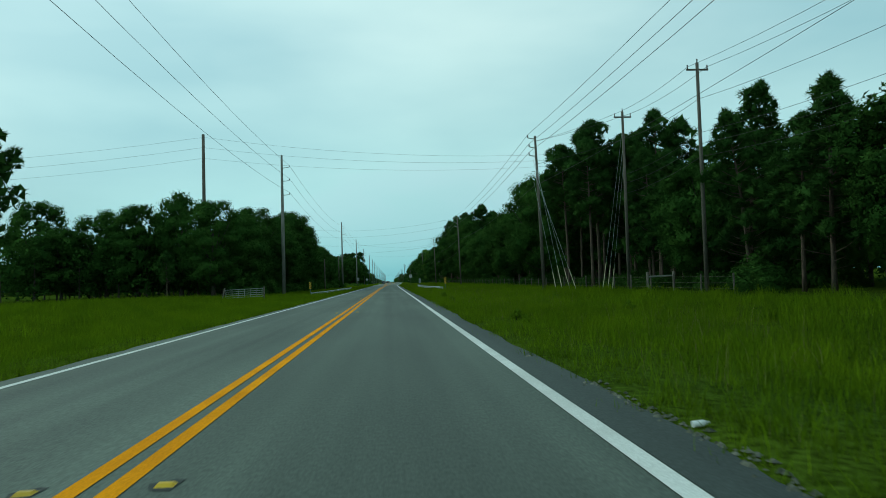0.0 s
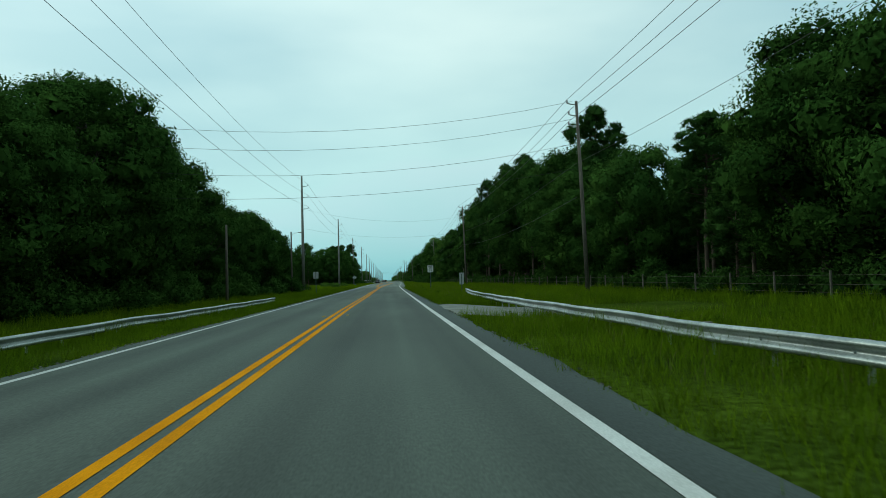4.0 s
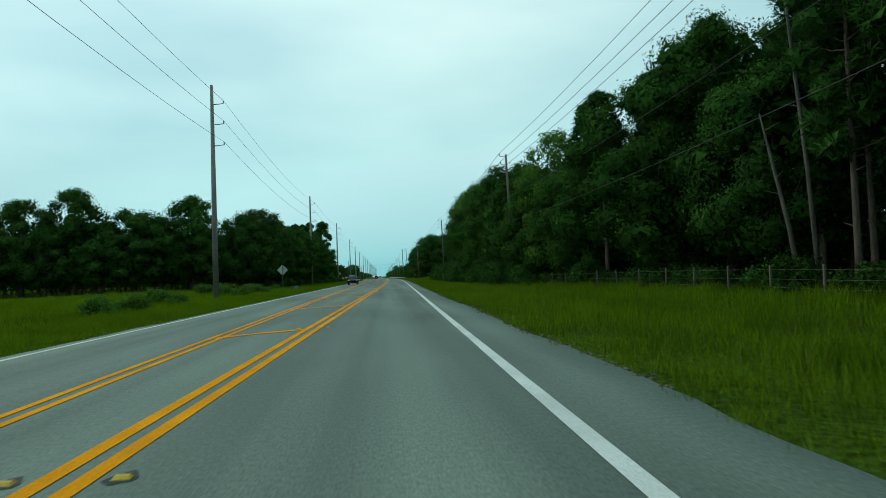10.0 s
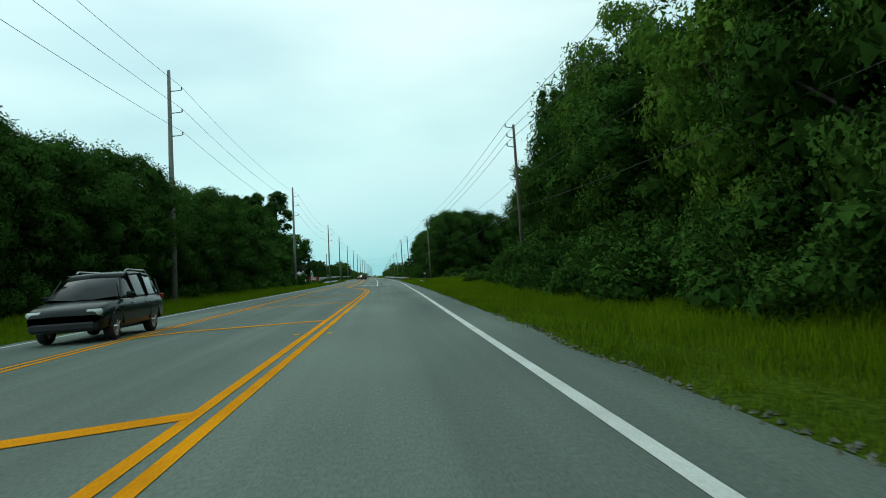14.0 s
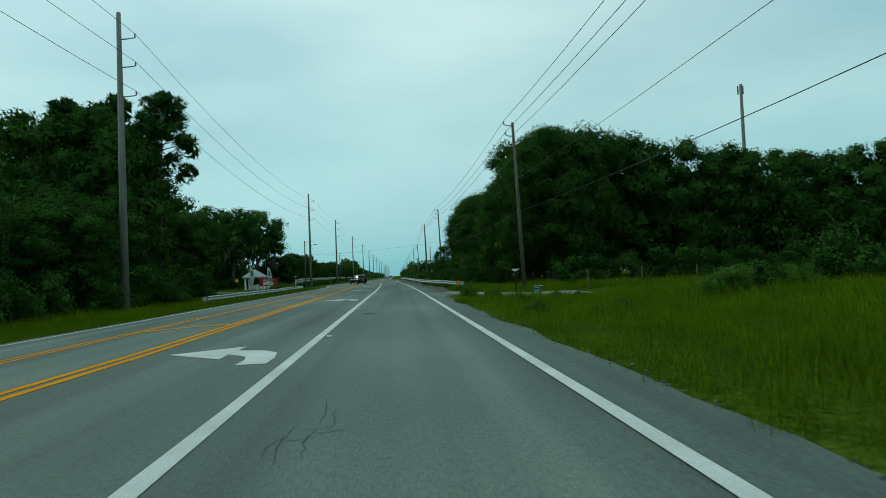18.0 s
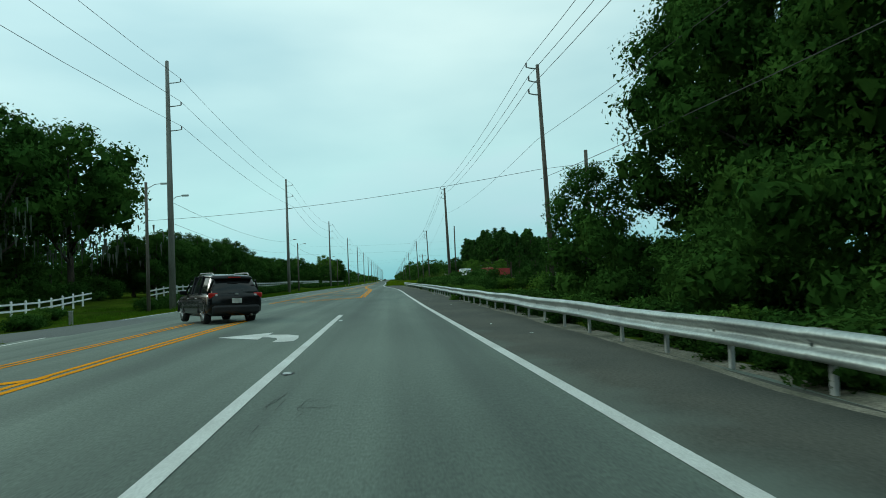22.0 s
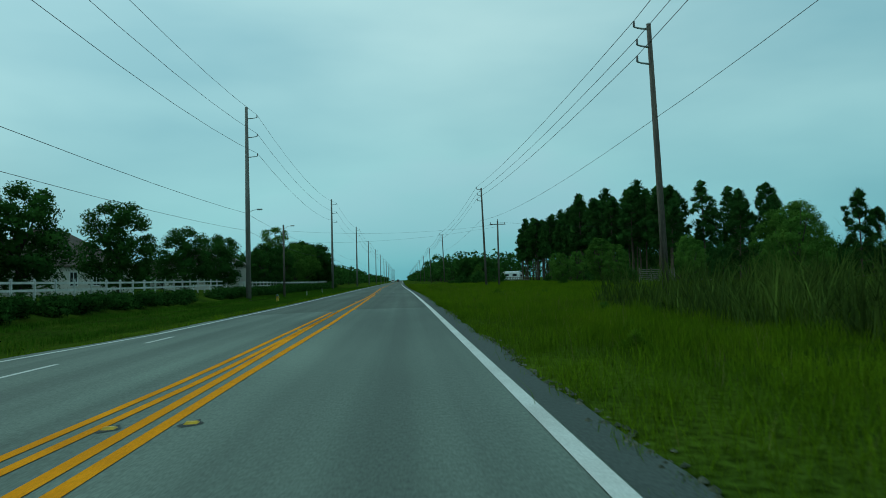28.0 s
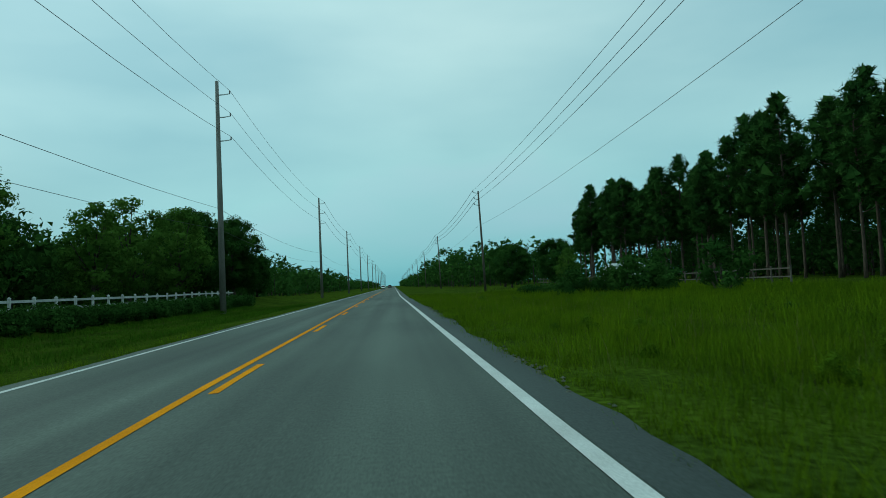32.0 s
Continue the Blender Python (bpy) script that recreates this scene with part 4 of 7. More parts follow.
for i, (h, w, s) in enumerate(((13, 10.5, 11), (15, 11.5, 12), (11, 9, 13), (16.5, 11, 14))):
    proto(f"oak{i}", oak_parts(h, w, s), M_BARK, M_LEAF, "oak_tree", "broad dark green oak tree at the edge of the woods", "tree")
for i, (h, w, s) in enumerate(((16, 13.5, 81), (15, 12, 82))):
    proto(f"open{i}", oak_parts(h, w, s, 0.3, 32, 44, 460, 0.19, 2.2, 0.3), M_BARK, M_LEAF, "oak_tree", "large open oak tree with a bare lower trunk", "tree")
for i, (h, s, bare) in enumerate(((19, 21, 0.5), (21, 22, 0.56), (17, 23, 0.42), (15, 24, 0.36))):
    proto(f"pine{i}", pine_parts(h, s, bare), M_PINEBARK, M_NEEDLE, "pine_tree", "tall pine tree with a bare trunk and tufted crown", "tree")
for i, (h, s) in enumerate(((14, 26), (12.5, 27))):
    proto(f"grove{i}", pine_parts(h, s, 0.2, 54, 170, 0.17), M_PINEBARK, M_NEEDLE, "pine_tree", "dark bushy pine tree with low branches", "tree")
for i, (h, s, bare) in enumerate(((20.5, 71, 0.4), (19, 72, 0.46), (21.5, 73, 0.36))):
    proto(f"stand{i}", pine_parts(h, s, bare, 42, 150, 0.125, 0.5), M_PINEBARK, M_NEEDLE, "pine_tree", "tall dark pine of an open grove, bare below", "tree")
for i, (h, w, s) in enumerate(((7, 5.6, 31), (6.2, 5.0, 32), (8.5, 5.5, 33))):
    proto(f"young{i}", oak_parts(h, w, s, 0.05, 36, 40, 260, 0.14, 3.0, 0.08), M_BARK, M_LEAF, "young_oak_tree", "rounded young oak tree with dark green leaves", "tree")
for i, (h, w, s) in enumerate(((8.5, 5.5, 41), (10.5, 7, 42))):
    proto(f"light{i}", oak_parts(h, w, s, 0.05, 34, 34, 260, 0.15, 2.0, 0.2), M_BARK, M_LEAF2, "leafy_tree", "light green leafy tree with an uneven crown", "tree")
for i, (h, w, s) in enumerate(((3.2, 4.5, 51), (2.0, 3.2, 52), (4.4, 5.0, 53))):
    proto(f"shrub{i}", shrub_parts(h, w, s, 1150, 0.15), M_BARK, M_LEAF, "shrub", "dense dark green shrub growing to the ground", "shrub")
for i, (h, w, s) in enumerate(((1.4, 2.2, 61), (2.4, 3.0, 62))):
    proto(f"bush{i}", shrub_parts(h, w, s, 1700, 0.095), M_BARK, M_LEAF2, "bush", "light green roadside bush with small leaves", "shrub")
proto("weed", shrub_parts(1.4, 2.2, 63, 1500, 0.095), M_BARK, M_WEED, "weed_clump", "low leafy weed clump in the verge grass", "weeds")


def plant(key, x, y, scale=1.0, tall=1.0, turn=None, label="", group=""):
    trunk, crown, name, lab, cat, coarse, _, _ = KINDS[key]
    turn = float(RNG.uniform(0, 360)) if turn is None else turn
    t = thing(name, label or lab, cat, pose(x, y, ground_z(x, y) - 0.05, 0, 0, turn) @ Matrix.Diagonal((scale, scale, scale * tall, 1)), group or "roadside trees")
    part("trunk", trunk, None, t)
    part("crown", crown if -27 < x < 28 and y < 860 else coarse, None, t)
    return t


def thicket(name, label, category, spots, kind="stuff"):
    """Many shrubs grown into one mass: spots of (kind, x, y, scale, tall)."""
    out = []
    for key, x, y, s, tall in spots:
        q = KINDS[key][6]
        a = float(RNG.uniform(0, math.tau))
        turn = np.array([[math.cos(a), -math.sin(a), 0], [math.sin(a), math.cos(a), 0], [0, 0, 1]])
        p = np.einsum("ij,nkj->nki", turn, q)
        p[:, :3] = p[:, :3] * np.array([s, s, s * tall]) + np.array([x, y, ground_z(x, y) - 0.05])
        out.append(p)
    return tagged(new(name, leaves_mesh(name, np.concatenate(out), KINDS[spots[0][0]][7])), label, category, kind=kind)


def edge_of_wood(line, y0, y1, keys, step, group, tall=(0.85, 1.15), depth=2.0, tops=None):
    """The front trees of a wood, one by one along a line in plan; tops gives their height along it."""
    y, low = y0, []
    while y < y1:
        x = line(y) + float(RNG.uniform(-depth, depth))
        key, scale, up = str(RNG.choice(keys)), float(RNG.uniform(0.85, 1.12)), float(RNG.uniform(*tall))
        if keys[0][:5] == "shrub":
            low.append((key, x, y, scale, up))
        else:
            if tops:
                h = tops(y) * float(RNG.choice([0.76, 0.86, 0.95, 1.02, 1.06]))
                scale = (h / TREE_HEIGHT[key]) ** 0.5 * float(RNG.uniform(0.92, 1.08))
                up = h / TREE_HEIGHT[key] / scale
            plant(key, x, y, scale, up, group=group)
        y += step * float(RNG.uniform(0.7, 1.3))
    if low:
        thicket("undergrowth", "dark green shrubs grown together along the edge of the woods", "shrubs", low)


def woods(name, label, spots, material=None):
    """The trees behind the edge, one mesh: crowns of larger leaf sprays, with their trunks."""
    quads, b = [], Build()
    for x, y, h, w in spots:
        rng = np.random.default_rng(int(abs(x * 131 + y * 17)) % 100000)
        z0 = ground_z(x, y) if abs(x) < 110 and y < 1500 else 0
        near = y < 1000
        for k in range(9 if near else 5):
            a, u = k * 2.4 + x, (k + 0.5) / (9 if near else 5)
            r = w * rng.uniform(0.24, 0.34)
            c = (x + math.cos(a) * w * 0.3, y + math.sin(a) * w * 0.3, z0 + h * 0.12 + u * (h * 0.88 - r * 0.8))
            quads.append(lobe(c, r, 0.8, 16, 60 if near else 12, 0.45 if near else 1.3, rng))
        b.tube([(x, y, z0), (x, y, z0 + h * 0.5)], [0.17, 0.1], 5)
    t = thing(name, label, "woods", kind="stuff")
    part("crowns", leaves_mesh("crowns", np.concatenate(quads), material or M_LEAF), None, t)
    part("trunks", b, M_BARK, t)
    return t


def scatter(x0, x1, y0, y1, step, h, w):
    out = []
    y = y0
    while y < y1:
        x = x0
        while x < x1:
            hh = h * float(RNG.uniform(0.75, 1.15))
            out.append((x + float(RNG.uniform(-2, 2)), y + float(RNG.uniform(-2, 2)), hh, w * float(RNG.uniform(0.8, 1.2))))
            x += step
        y += step
    return out


left_tops = curve(100, 14.5, 135, 15.5, 150, 18, 175, 17.5, 190, 14, 205, 12.5, 245, 12.5)
right_tops = curve(30, 11.5, 38, 12, 44, 14.5, 48, 16, 52, 14, 56, 11, 60, 11, 66, 17.5, 73, 17, 85, 15, 92, 16, 100, 17.5, 112, 17.2, 124, 15.6, 140, 13.9, 158, 12.6, 166, 12.4, 174, 13, 182, 16.5, 192, 18.8, 200, 21, 219, 22.3, 256, 22, 272, 19.5, 284, 16, 300, 16.6, 309, 18.2, 316, 17.2, 330, 16.3, 345, 14.5, 362, 15, 376, 17.5, 390, 19, 415, 19, 430, 18, 448, 15)
OAKS = ["oak0", "oak1", "oak2", "oak3"]
PINES = ["pine0", "pine1", "pine2", "pine3"]
FRONT = ["shrub0", "shrub2", "shrub0", "shrub1"]
# left woods, from the gate to the open field
for x in range(-62, -22, 7):
    plant(str(RNG.choice(OAKS)), x, 112 - 0.3 * (x + 22) + float(RNG.uniform(-3, 3)), 1.0, float(RNG.uniform(0.9, 1.15)), group="left wood edge")
edge_of_wood(curve(0, -25.5, 120, -25, 215, -21), 106, 140, OAKS, 6.0, "left wood edge", tops=left_tops)
edge_of_wood(curve(120, -25, 215, -22.5, 250, -22), 140, 212, OAKS, 5.4, "left wood edge", tops=left_tops)
edge_of_wood(curve(215, -23, 250, -24), 214, 246, OAKS[:3], 5.0, "left wood edge", tops=left_tops)
edge_of_wood(curve(0, -22, 120, -21.5, 215, -18), 104, 243, FRONT, 4.0, "left wood edge", depth=1.2)
for x, y, s in ((21.5, 73, 0.86), (23.5, 77, 0.93), (21.0, 81, 0.83), (26, 74, 0.9)):
    plant("pine1" if y > 74 else "pine0", x, y, s, 0.98, group="right wood edge")
for x, y, s in ((23.4, 84, 0.8), (22.6, 88.5, 0.84), (23.5, 177.5, 1.0)):
    plant("pine1" if y > 86 else "pine0", x, y, s, 0.98, group="right wood edge")
plant("pine1", -43, 78, 0.95, 1.0, group="left wood edge")
plant("pine2", -47, 84, 0.9, 1.0, group="left wood edge")
plant("pine3", -31, 99, 0.5, 0.9, group="left wood edge", label="small young pine in front of the dark woods")
woods("woods", "dark dense woods behind the trees on the oncoming side", scatter(-64, -29, 116, 236, 6.5, 12, 8))
for x, y, h, lean in ((21.0, 286.6, 16.0, 0.9), (20.6, 287.4, 8.6, 1.4)):
    t = thing("bare_trunk", "tall thin bare grey trunk of a dead pine", "tree", pose(x, y, ground_z(x, y) - 0.05), "dead trunks")
    part("trunk", Build().tube([(0, 0, -0.3), (-lean * 0.3, 0.1, h * 0.35), (-lean * 0.75, 0.3, h * 0.75), (-lean, 0.5, h)], [0.13, 0.11, 0.075, 0.03], 8), M_WOODPOLE, t, smooth=True)
    for k in range(6):
        u, a = 0.45 + 0.09 * k, k * 2.3
        part("branch_stub", Build().tube([(-lean * u, 0.3 * u, h * u), (-lean * u + 0.7 * math.cos(a), 0.3 * u + 0.7 * math.sin(a), h * u + 0.25)], [0.03, 0.01], 5), M_WOODPOLE, t)
# the open field's far edge
edge_of_wood(curve(383, -62, 386, -24, 400, -22.5, 520, -21.5), 388, 458, OAKS, 5.4, "far left wood edge", tops=curve(388, 14.5, 396, 14, 415, 13.2, 430, 14, 458, 14.5))
edge_of_wood(curve(450, -22.5, 525, -22.5), 461, 526, ["oak0", "oak2"], 5.0, "far left wood edge", (0.78, 0.92))
for x in range(-94, -22, 5):
    plant(str(RNG.choice(OAKS)), x, 386 + float(RNG.uniform(-2, 2)), 1.08 if x < -38 else 1.0, float(RNG.uniform(0.95, 1.12)), group="far left wood edge")
woods("woods", "dark dense woods behind the open field", scatter(-110, -28, 393, 520, 7.5, 15, 9))
woods("woods", "distant wood at the back of the open field", scatter(-150, -100, 230, 390, 9, 12, 10))
edge_of_wood(curve(383, -21, 520, -17.5), 395, 545, FRONT, 4.6, "far left wood edge", depth=1.0)
edge_of_wood(curve(383, -23, 520, -20.5), 390, 545, ["shrub2"], 3.4, "far left wood edge", (0.9, 1.2), 0.8)
edge_of_wood(curve(0, -24, 120, -23.5, 215, -20.5), 106, 244, ["shrub2"], 3.6, "left wood edge", (0.9, 1.2), 0.8)
plant("oak2", -22.3, 243.5, 0.95, 1.0, group="left wood edge")
plant("young0", -40, 262, 0.85, 1.1, group="field trees")
plant("pine3", -18.2, 260.5, 0.42, 1.0, group="field trees", label="small pine standing alone in the field")
for x, y, k in ((-15.0, 297, "bush0"), (-15.2, 302.6, "bush1"), (-19, 306, "bush0"), (-15.5, 314, "bush0"), (-18.5, 318, "bush0"), (-21, 326, "bush1"), (-26, 276, "bush0"), (-15.2, 336, "bush1"), (-18.5, 343, "bush1"), (-22, 348, "bush1"), (-16, 352, "bush1"), (-19, 360, "bush1"), (-24, 366, "bush1"), (-17, 372, "bush0")):
    plant(k, x, y, float(RNG.uniform(0.9, 1.2)), group="field bushes")
# tall trees before the gateway on the left
for x, y, k, s in ((-34, 561, "open0", 1.3), (-25, 553, "pine1", 1.22), (-37, 556, "open1", 1.65), (-29.5, 552, "pine1", 1.2), (-32, 555, "pine0", 1.3), (-28, 541, "oak3", 1.3), (-36, 552, "pine0", 1.3), (-33, 549, "pine2", 1.3), (-29, 547, "oak3", 1.3), (-40, 545, "oak3", 1.4), (-25, 534, "oak2", 1.0), (-21, 545, "shrub2", 1.3), (-22, 536, "shrub2", 1.2), (-21.5, 553, "shrub2", 1.2),
                   (-33, 577, "oak1", 0.98), (-27, 574, "oak0", 0.95), (-37, 586, "oak3", 0.9), (-24, 566, "shrub2", 1.4), (-40, 590, "oak2", 0.9), (-45, 570, "oak1", 1.2)):
    plant(k, x, y, s, group="gateway trees")
for x, y, k, s in ((-32, 647, "open0", 1.22), (-36, 637, "open1", 1.3), (-29, 657, "oak2", 0.72), (-44, 645, "open0", 1.3), (-54, 652, "open1", 1.45), (-50, 634, "open0", 1.2), (-47, 615, "oak2", 0.8), (-56, 625, "oak1", 0.9), (-62, 645, "open0", 1.2)):
    plant(k, x, y, s, group="gateway trees", label="large oak tree hung with grey moss" if k[:4] == "open" else "")
woods("woods", "dark woods beyond the gateway", scatter(-120, -44, 650, 690, 9, 11, 9) + scatter(-50, -35, 646, 664, 6, 11, 8) + scatter(-46, -27, 530, 568, 5.5, 14, 8))
# right woods: pines and oaks in front of a dark wood
edge_of_wood(curve(0, 26, 60, 25, 150, 21.5, 260, 20.5, 300, 19.5, 330, 16.5), 30, 62, ["pine2", "pine3", "oak2", "grove0"], 4.2, "right wood edge", tops=right_tops)
edge_of_wood(curve(60, 26, 92, 25.5), 63, 92, ["pine2", "pine3", "pine0", "grove1"], 3.0, "right wood edge", tops=right_tops)
edge_of_wood(curve(60, 26.5, 150, 24, 260, 23.5), 92, 196, OAKS[:3] + PINES + ["grove0", "grove1"], 3.8, "right wood edge", tops=right_tops)
edge_of_wood(curve(150, 24, 260, 23.5), 197, 237, ["oak0", "grove0", "grove1"] + PINES, 3.0, "right wood edge", tops=right_tops)
edge_of_wood(curve(248, 23.5, 300, 22.5), 248, 292, ["oak0", "grove0"] + PINES, 2.8, "right wood edge", tops=right_tops)
edge_of_wood(curve(260, 23, 300, 22, 330, 19.5), 292, 322, OAKS[:3] + PINES, 4.8, "right wood edge", tops=right_tops)
edge_of_wood(curve(0, 32, 260, 28.5, 330, 25), 48, 330, PINES + ["oak3"], 5.4, "right wood edge", tops=right_tops)
edge_of_wood(curve(322, 19, 345, 18.2, 395, 19.5, 448, 23.5), 324, 446, ["oak0", "oak1", "oak3", "light1", "oak1"], 4.8, "right wood edge", depth=0.9, tops=right_tops)
edge_of_wood(curve(0, 23.5, 60, 23, 300, 19.5, 325, 17), 40, 322, ["shrub1", "shrub1", "shrub0"], 3.6, "right wood edge", (0.7, 1.1), depth=1.2)
edge_of_wood(curve(322, 15, 330, 13.2, 395, 13.2, 448, 17), 324, 446, FRONT, 4.2, "right wood edge", depth=0.9)
edge_of_wood(curve(40, 31, 150, 28, 330, 26), 45, 236, ["shrub2"], 2.4, "right wood edge", (0.9, 1.3), 1.0)
edge_of_wood(curve(40, 31, 150, 28, 330, 26), 250, 330, ["shrub2"], 2.4, "right wood edge", (0.9, 1.3), 1.0)
woods("woods", "dark dense woods behind the pines", scatter(32, 66, 15, 335, 6.5, 14, 8))
woods("woods", "dark dense woods behind the roadside oaks", scatter(24, 50, 325, 376, 6.5, 13, 8) + scatter(24, 50, 378, 448, 6.5, 17, 8))
plant("oak3", 29.5, 458, 0.85, 0.95, group="right wood edge", label="large single oak at the edge of the meadow")
plant("oak1", 28.5, 462, 0.9, 0.95, group="right wood edge")
# right: the wood beyond the meadow
edge_of_wood(curve(535, 22.5, 560, 21.3, 580, 19.6, 600, 18.2), 541, 600, OAKS, 4.6, "meadow wood edge", depth=1.0, tops=curve(541, 16.5, 552, 18, 560, 19, 566, 12.5, 580, 13, 588, 16, 600, 15))
edge_of_wood(curve(530, 17, 560, 12.2, 605, 11.8), 545, 604, FRONT, 3.8, "meadow wood edge", depth=0.7)
edge_of_wood(curve(540, 17, 560, 14.2, 605, 14), 544, 602, ["shrub2"], 3.2, "meadow wood edge", (0.95, 1.2), 0.8)
edge_of_wood(curve(322, 15.5, 395, 15.5, 448, 19), 326, 446, ["shrub2"], 3.6, "right wood edge", (0.95, 1.25), 0.8)
meadow_tops = curve(21, 18.2, 27, 18.8, 33, 18.6, 39, 17.0, 57, 16.6, 69, 17, 105, 18)
for i in range(15):
    key = str(RNG.choice(OAKS))
    size = meadow_tops(21 + 6.0 * i) * float(RNG.uniform(0.95, 1.05)) / TREE_HEIGHT[key]
    plant(key, 21 + 6.0 * i, 545 + 1.5 * i + float(RNG.uniform(-2, 2)), size ** 0.5, size ** 0.5, group="meadow wood edge")
woods("woods", "dark woods behind the meadow", scatter(26, 62, 548, 598, 6.0, 13.0, 8) + scatter(62, 130, 574, 606, 7.5, 15, 9))
for i in range(13):
    plant(("bush1", "shrub1", "bush1", "shrub0")[i % 4], 19 + 2.6 * i, 497 + 1.2 * i + float(RNG.uniform(-1, 1)), float(RNG.uniform(0.8, 1.1)), group="meadow bushes")
thicket("undergrowth", "dark shrubs grown together below the wood beyond the meadow", "shrubs", [("shrub2", 20 + 2.9 * i, 528 + 0.78 * i + 13 * (i > 16) + float(RNG.uniform(-1, 1)), float(RNG.uniform(0.8, 1.1)), 0.9) for i in range(30)])
thicket("undergrowth", "dark shrubs filling the wood behind the guardrail", "shrubs", [("shrub2", 15.2 + 1.1 * (i % 5) + float(RNG.uniform(-0.5, 0.5)), 572 + 1.9 * i, float(RNG.uniform(0.9, 1.15)), 1.0) for i in range(16)])
# left: planted young oaks behind the white fence
for i in range(24):
    key = f"young{i % 3}"
    h = float(RNG.uniform(7.8, 9.2)) if i < 12 else float(RNG.uniform(6.4, 7.6))
    plant(key, -26.2 + float(RNG.uniform(-1.2, 1.2)), 654 + 4.7 * i, (h / TREE_HEIGHT[key]) ** 0.75 * 0.95, (h / TREE_HEIGHT[key]) ** 0.25 * 1.05, group="planted oaks")
for i in range(10):
    plant(f"young{(i + 1) % 3}", -33 + float(RNG.uniform(-2, 2)), 655 + 11 * i, float(RNG.uniform(0.8, 0.95)), group="planted oaks")
woods("woods", "low dark trees beyond the planted oaks", scatter(-100, -52, 700, 930, 10, 7.5, 8))
for x, y, k, s in ((-25.5, 766.5, "young0", 1.15), (-25.6, 783, "young0", 1.24), (-25.5, 801, "young0", 1.1), (-24.2, 812.5, "young1", 1.22), (-21.9, 828.5, "young2", 0.84), (-21.7, 833.8, "young2", 0.8), (-21.8, 844, "young2", 0.9), (-37.9, 860, "light1", 0.98), (-25.2, 857.5, "light1", 1.16), (-31, 872, "young0", 1.2),
                   (-24.5, 876, "light0", 1.0), (-25.5, 886, "light1", 0.98), (-25, 899, "light0", 1.25), (-26, 909, "oak2", 1.05), (-29, 917, "oak2", 1.15), (-25, 926, "oak0", 0.95), (-24, 938, "young0", 1.0)):
    plant(k, x, y, s, group="garden trees")
woods("woods", "dark garden trees behind the white fence", scatter(-48, -28, 862, 935, 5.5, 7.8, 6.5) + scatter(-50, -38, 700, 790, 6.5, 6.5, 6.5))
woods("woods", "low trees along the road towards the horizon", scatter(-60, -25, 940, 1250, 9, 11, 8) + scatter(-70, -24, 1250, 2300, 16, 9.5, 13))
thicket("thicket", "dense green bushes and vines grown into one mound on the verge", "bushes", [(("shrub0", "bush1", "shrub0", "shrub1")[i % 4], 13.2 + 1.1 * i + float(RNG.uniform(-0.4, 0.4)), 874 - 1.2 * i + float(RNG.uniform(-1, 1)), 0.9, 0.95) for i in range(5)] + [("shrub1", 11.5 + 0.8 * i, 886 - 2 * i, 0.9, 0.8) for i in range(4)], "")
# right: pines and groves beyond the open ground
for i in range(13):
    plant(str(RNG.choice(["grove0", "grove1", "pine3"])), 50 + 6 * i + float(RNG.uniform(-2, 2)), 824 + float(RNG.uniform(-8, 14)), float(RNG.uniform(0.85, 1.05)), group="pine row", label="dark pine tree standing in an open row")
grove_tops = curve(838, 0.82, 850, 0.9, 862, 0.98, 880, 1.0, 902, 1.07, 940, 1.06, 1005, 1.05)
for i in range(56):
    y = 840 + 3.0 * i
    plant(str(RNG.choice(["stand0", "stand1", "stand2"])), 49 + float(RNG.uniform(-2, 4)), y + float(RNG.uniform(-1.5, 1.5)), grove_tops(y) * float(RNG.uniform(0.85, 1.06)), group="pine grove")
for i in range(40):
    plant(str(RNG.choice(["stand0", "stand1", "stand2"])), 55 + float(RNG.uniform(0, 30)), 858 + 3.7 * i, float(RNG.uniform(0.9, 1.08)), group="pine grove")
for x, y, k, s in ((13.3, 604, "young2", 0.86), (40, 814, "light0", 0.75), (43, 822, "light1", 0.7), (38, 808, "light0", 0.6), (15.2, 702.5, "young2", 0.62), (16.5, 618, "young0", 0.5), (21, 724, "light0", 0.62), (26.5, 648, "light0", 0.75), (29.5, 651, "light0", 0.65), (15.5, 706, "shrub2", 1.1), (24, 760, "light1", 0.55), (27, 768, "light0", 0.7), (31, 772, "light1", 0.6), (22, 790, "light0", 0.55), (20, 806, "light0", 0.5), (36, 778, "light0", 0.6), (14.5, 619, "bush1", 1.3), (13.5, 606.5, "bush1", 1.2),
                   (19, 862, "shrub2", 1.0), (16, 871, "shrub0", 1.1), (22, 880, "shrub2", 1.1), (20, 903, "light0", 0.6), (24, 925, "oak2", 0.7), (20, 945, "oak2", 0.75), (22, 965, "oak0", 0.7)):
    plant(k, x, y, s, group="scattered trees")
for i in range(48):
    y = 604 + 1.95 * i
    plant(("bush0", "bush1", "shrub1")[i % 3], curve(604, 9.8, 640, 9.6, 700, 8.2)(y) + float(RNG.uniform(-0.4, 1.2)), y, float(RNG.uniform(0.75, 1.05)) * (0.42 if y < 634 else 0.9), 0.8, group="bushes behind the guardrail")
for i in range(26):
    plant(("shrub0", "bush1")[i % 2], 13.5 + float(RNG.uniform(-1, 3)), 636 + 2.6 * i, float(RNG.uniform(0.85, 1.05)), 0.85, group="bushes behind the guardrail")
plant("bush0", 5.95, 605.2, 0.62, 0.85, group="bushes behind the guardrail", label="small weed bush growing through the guardrail")
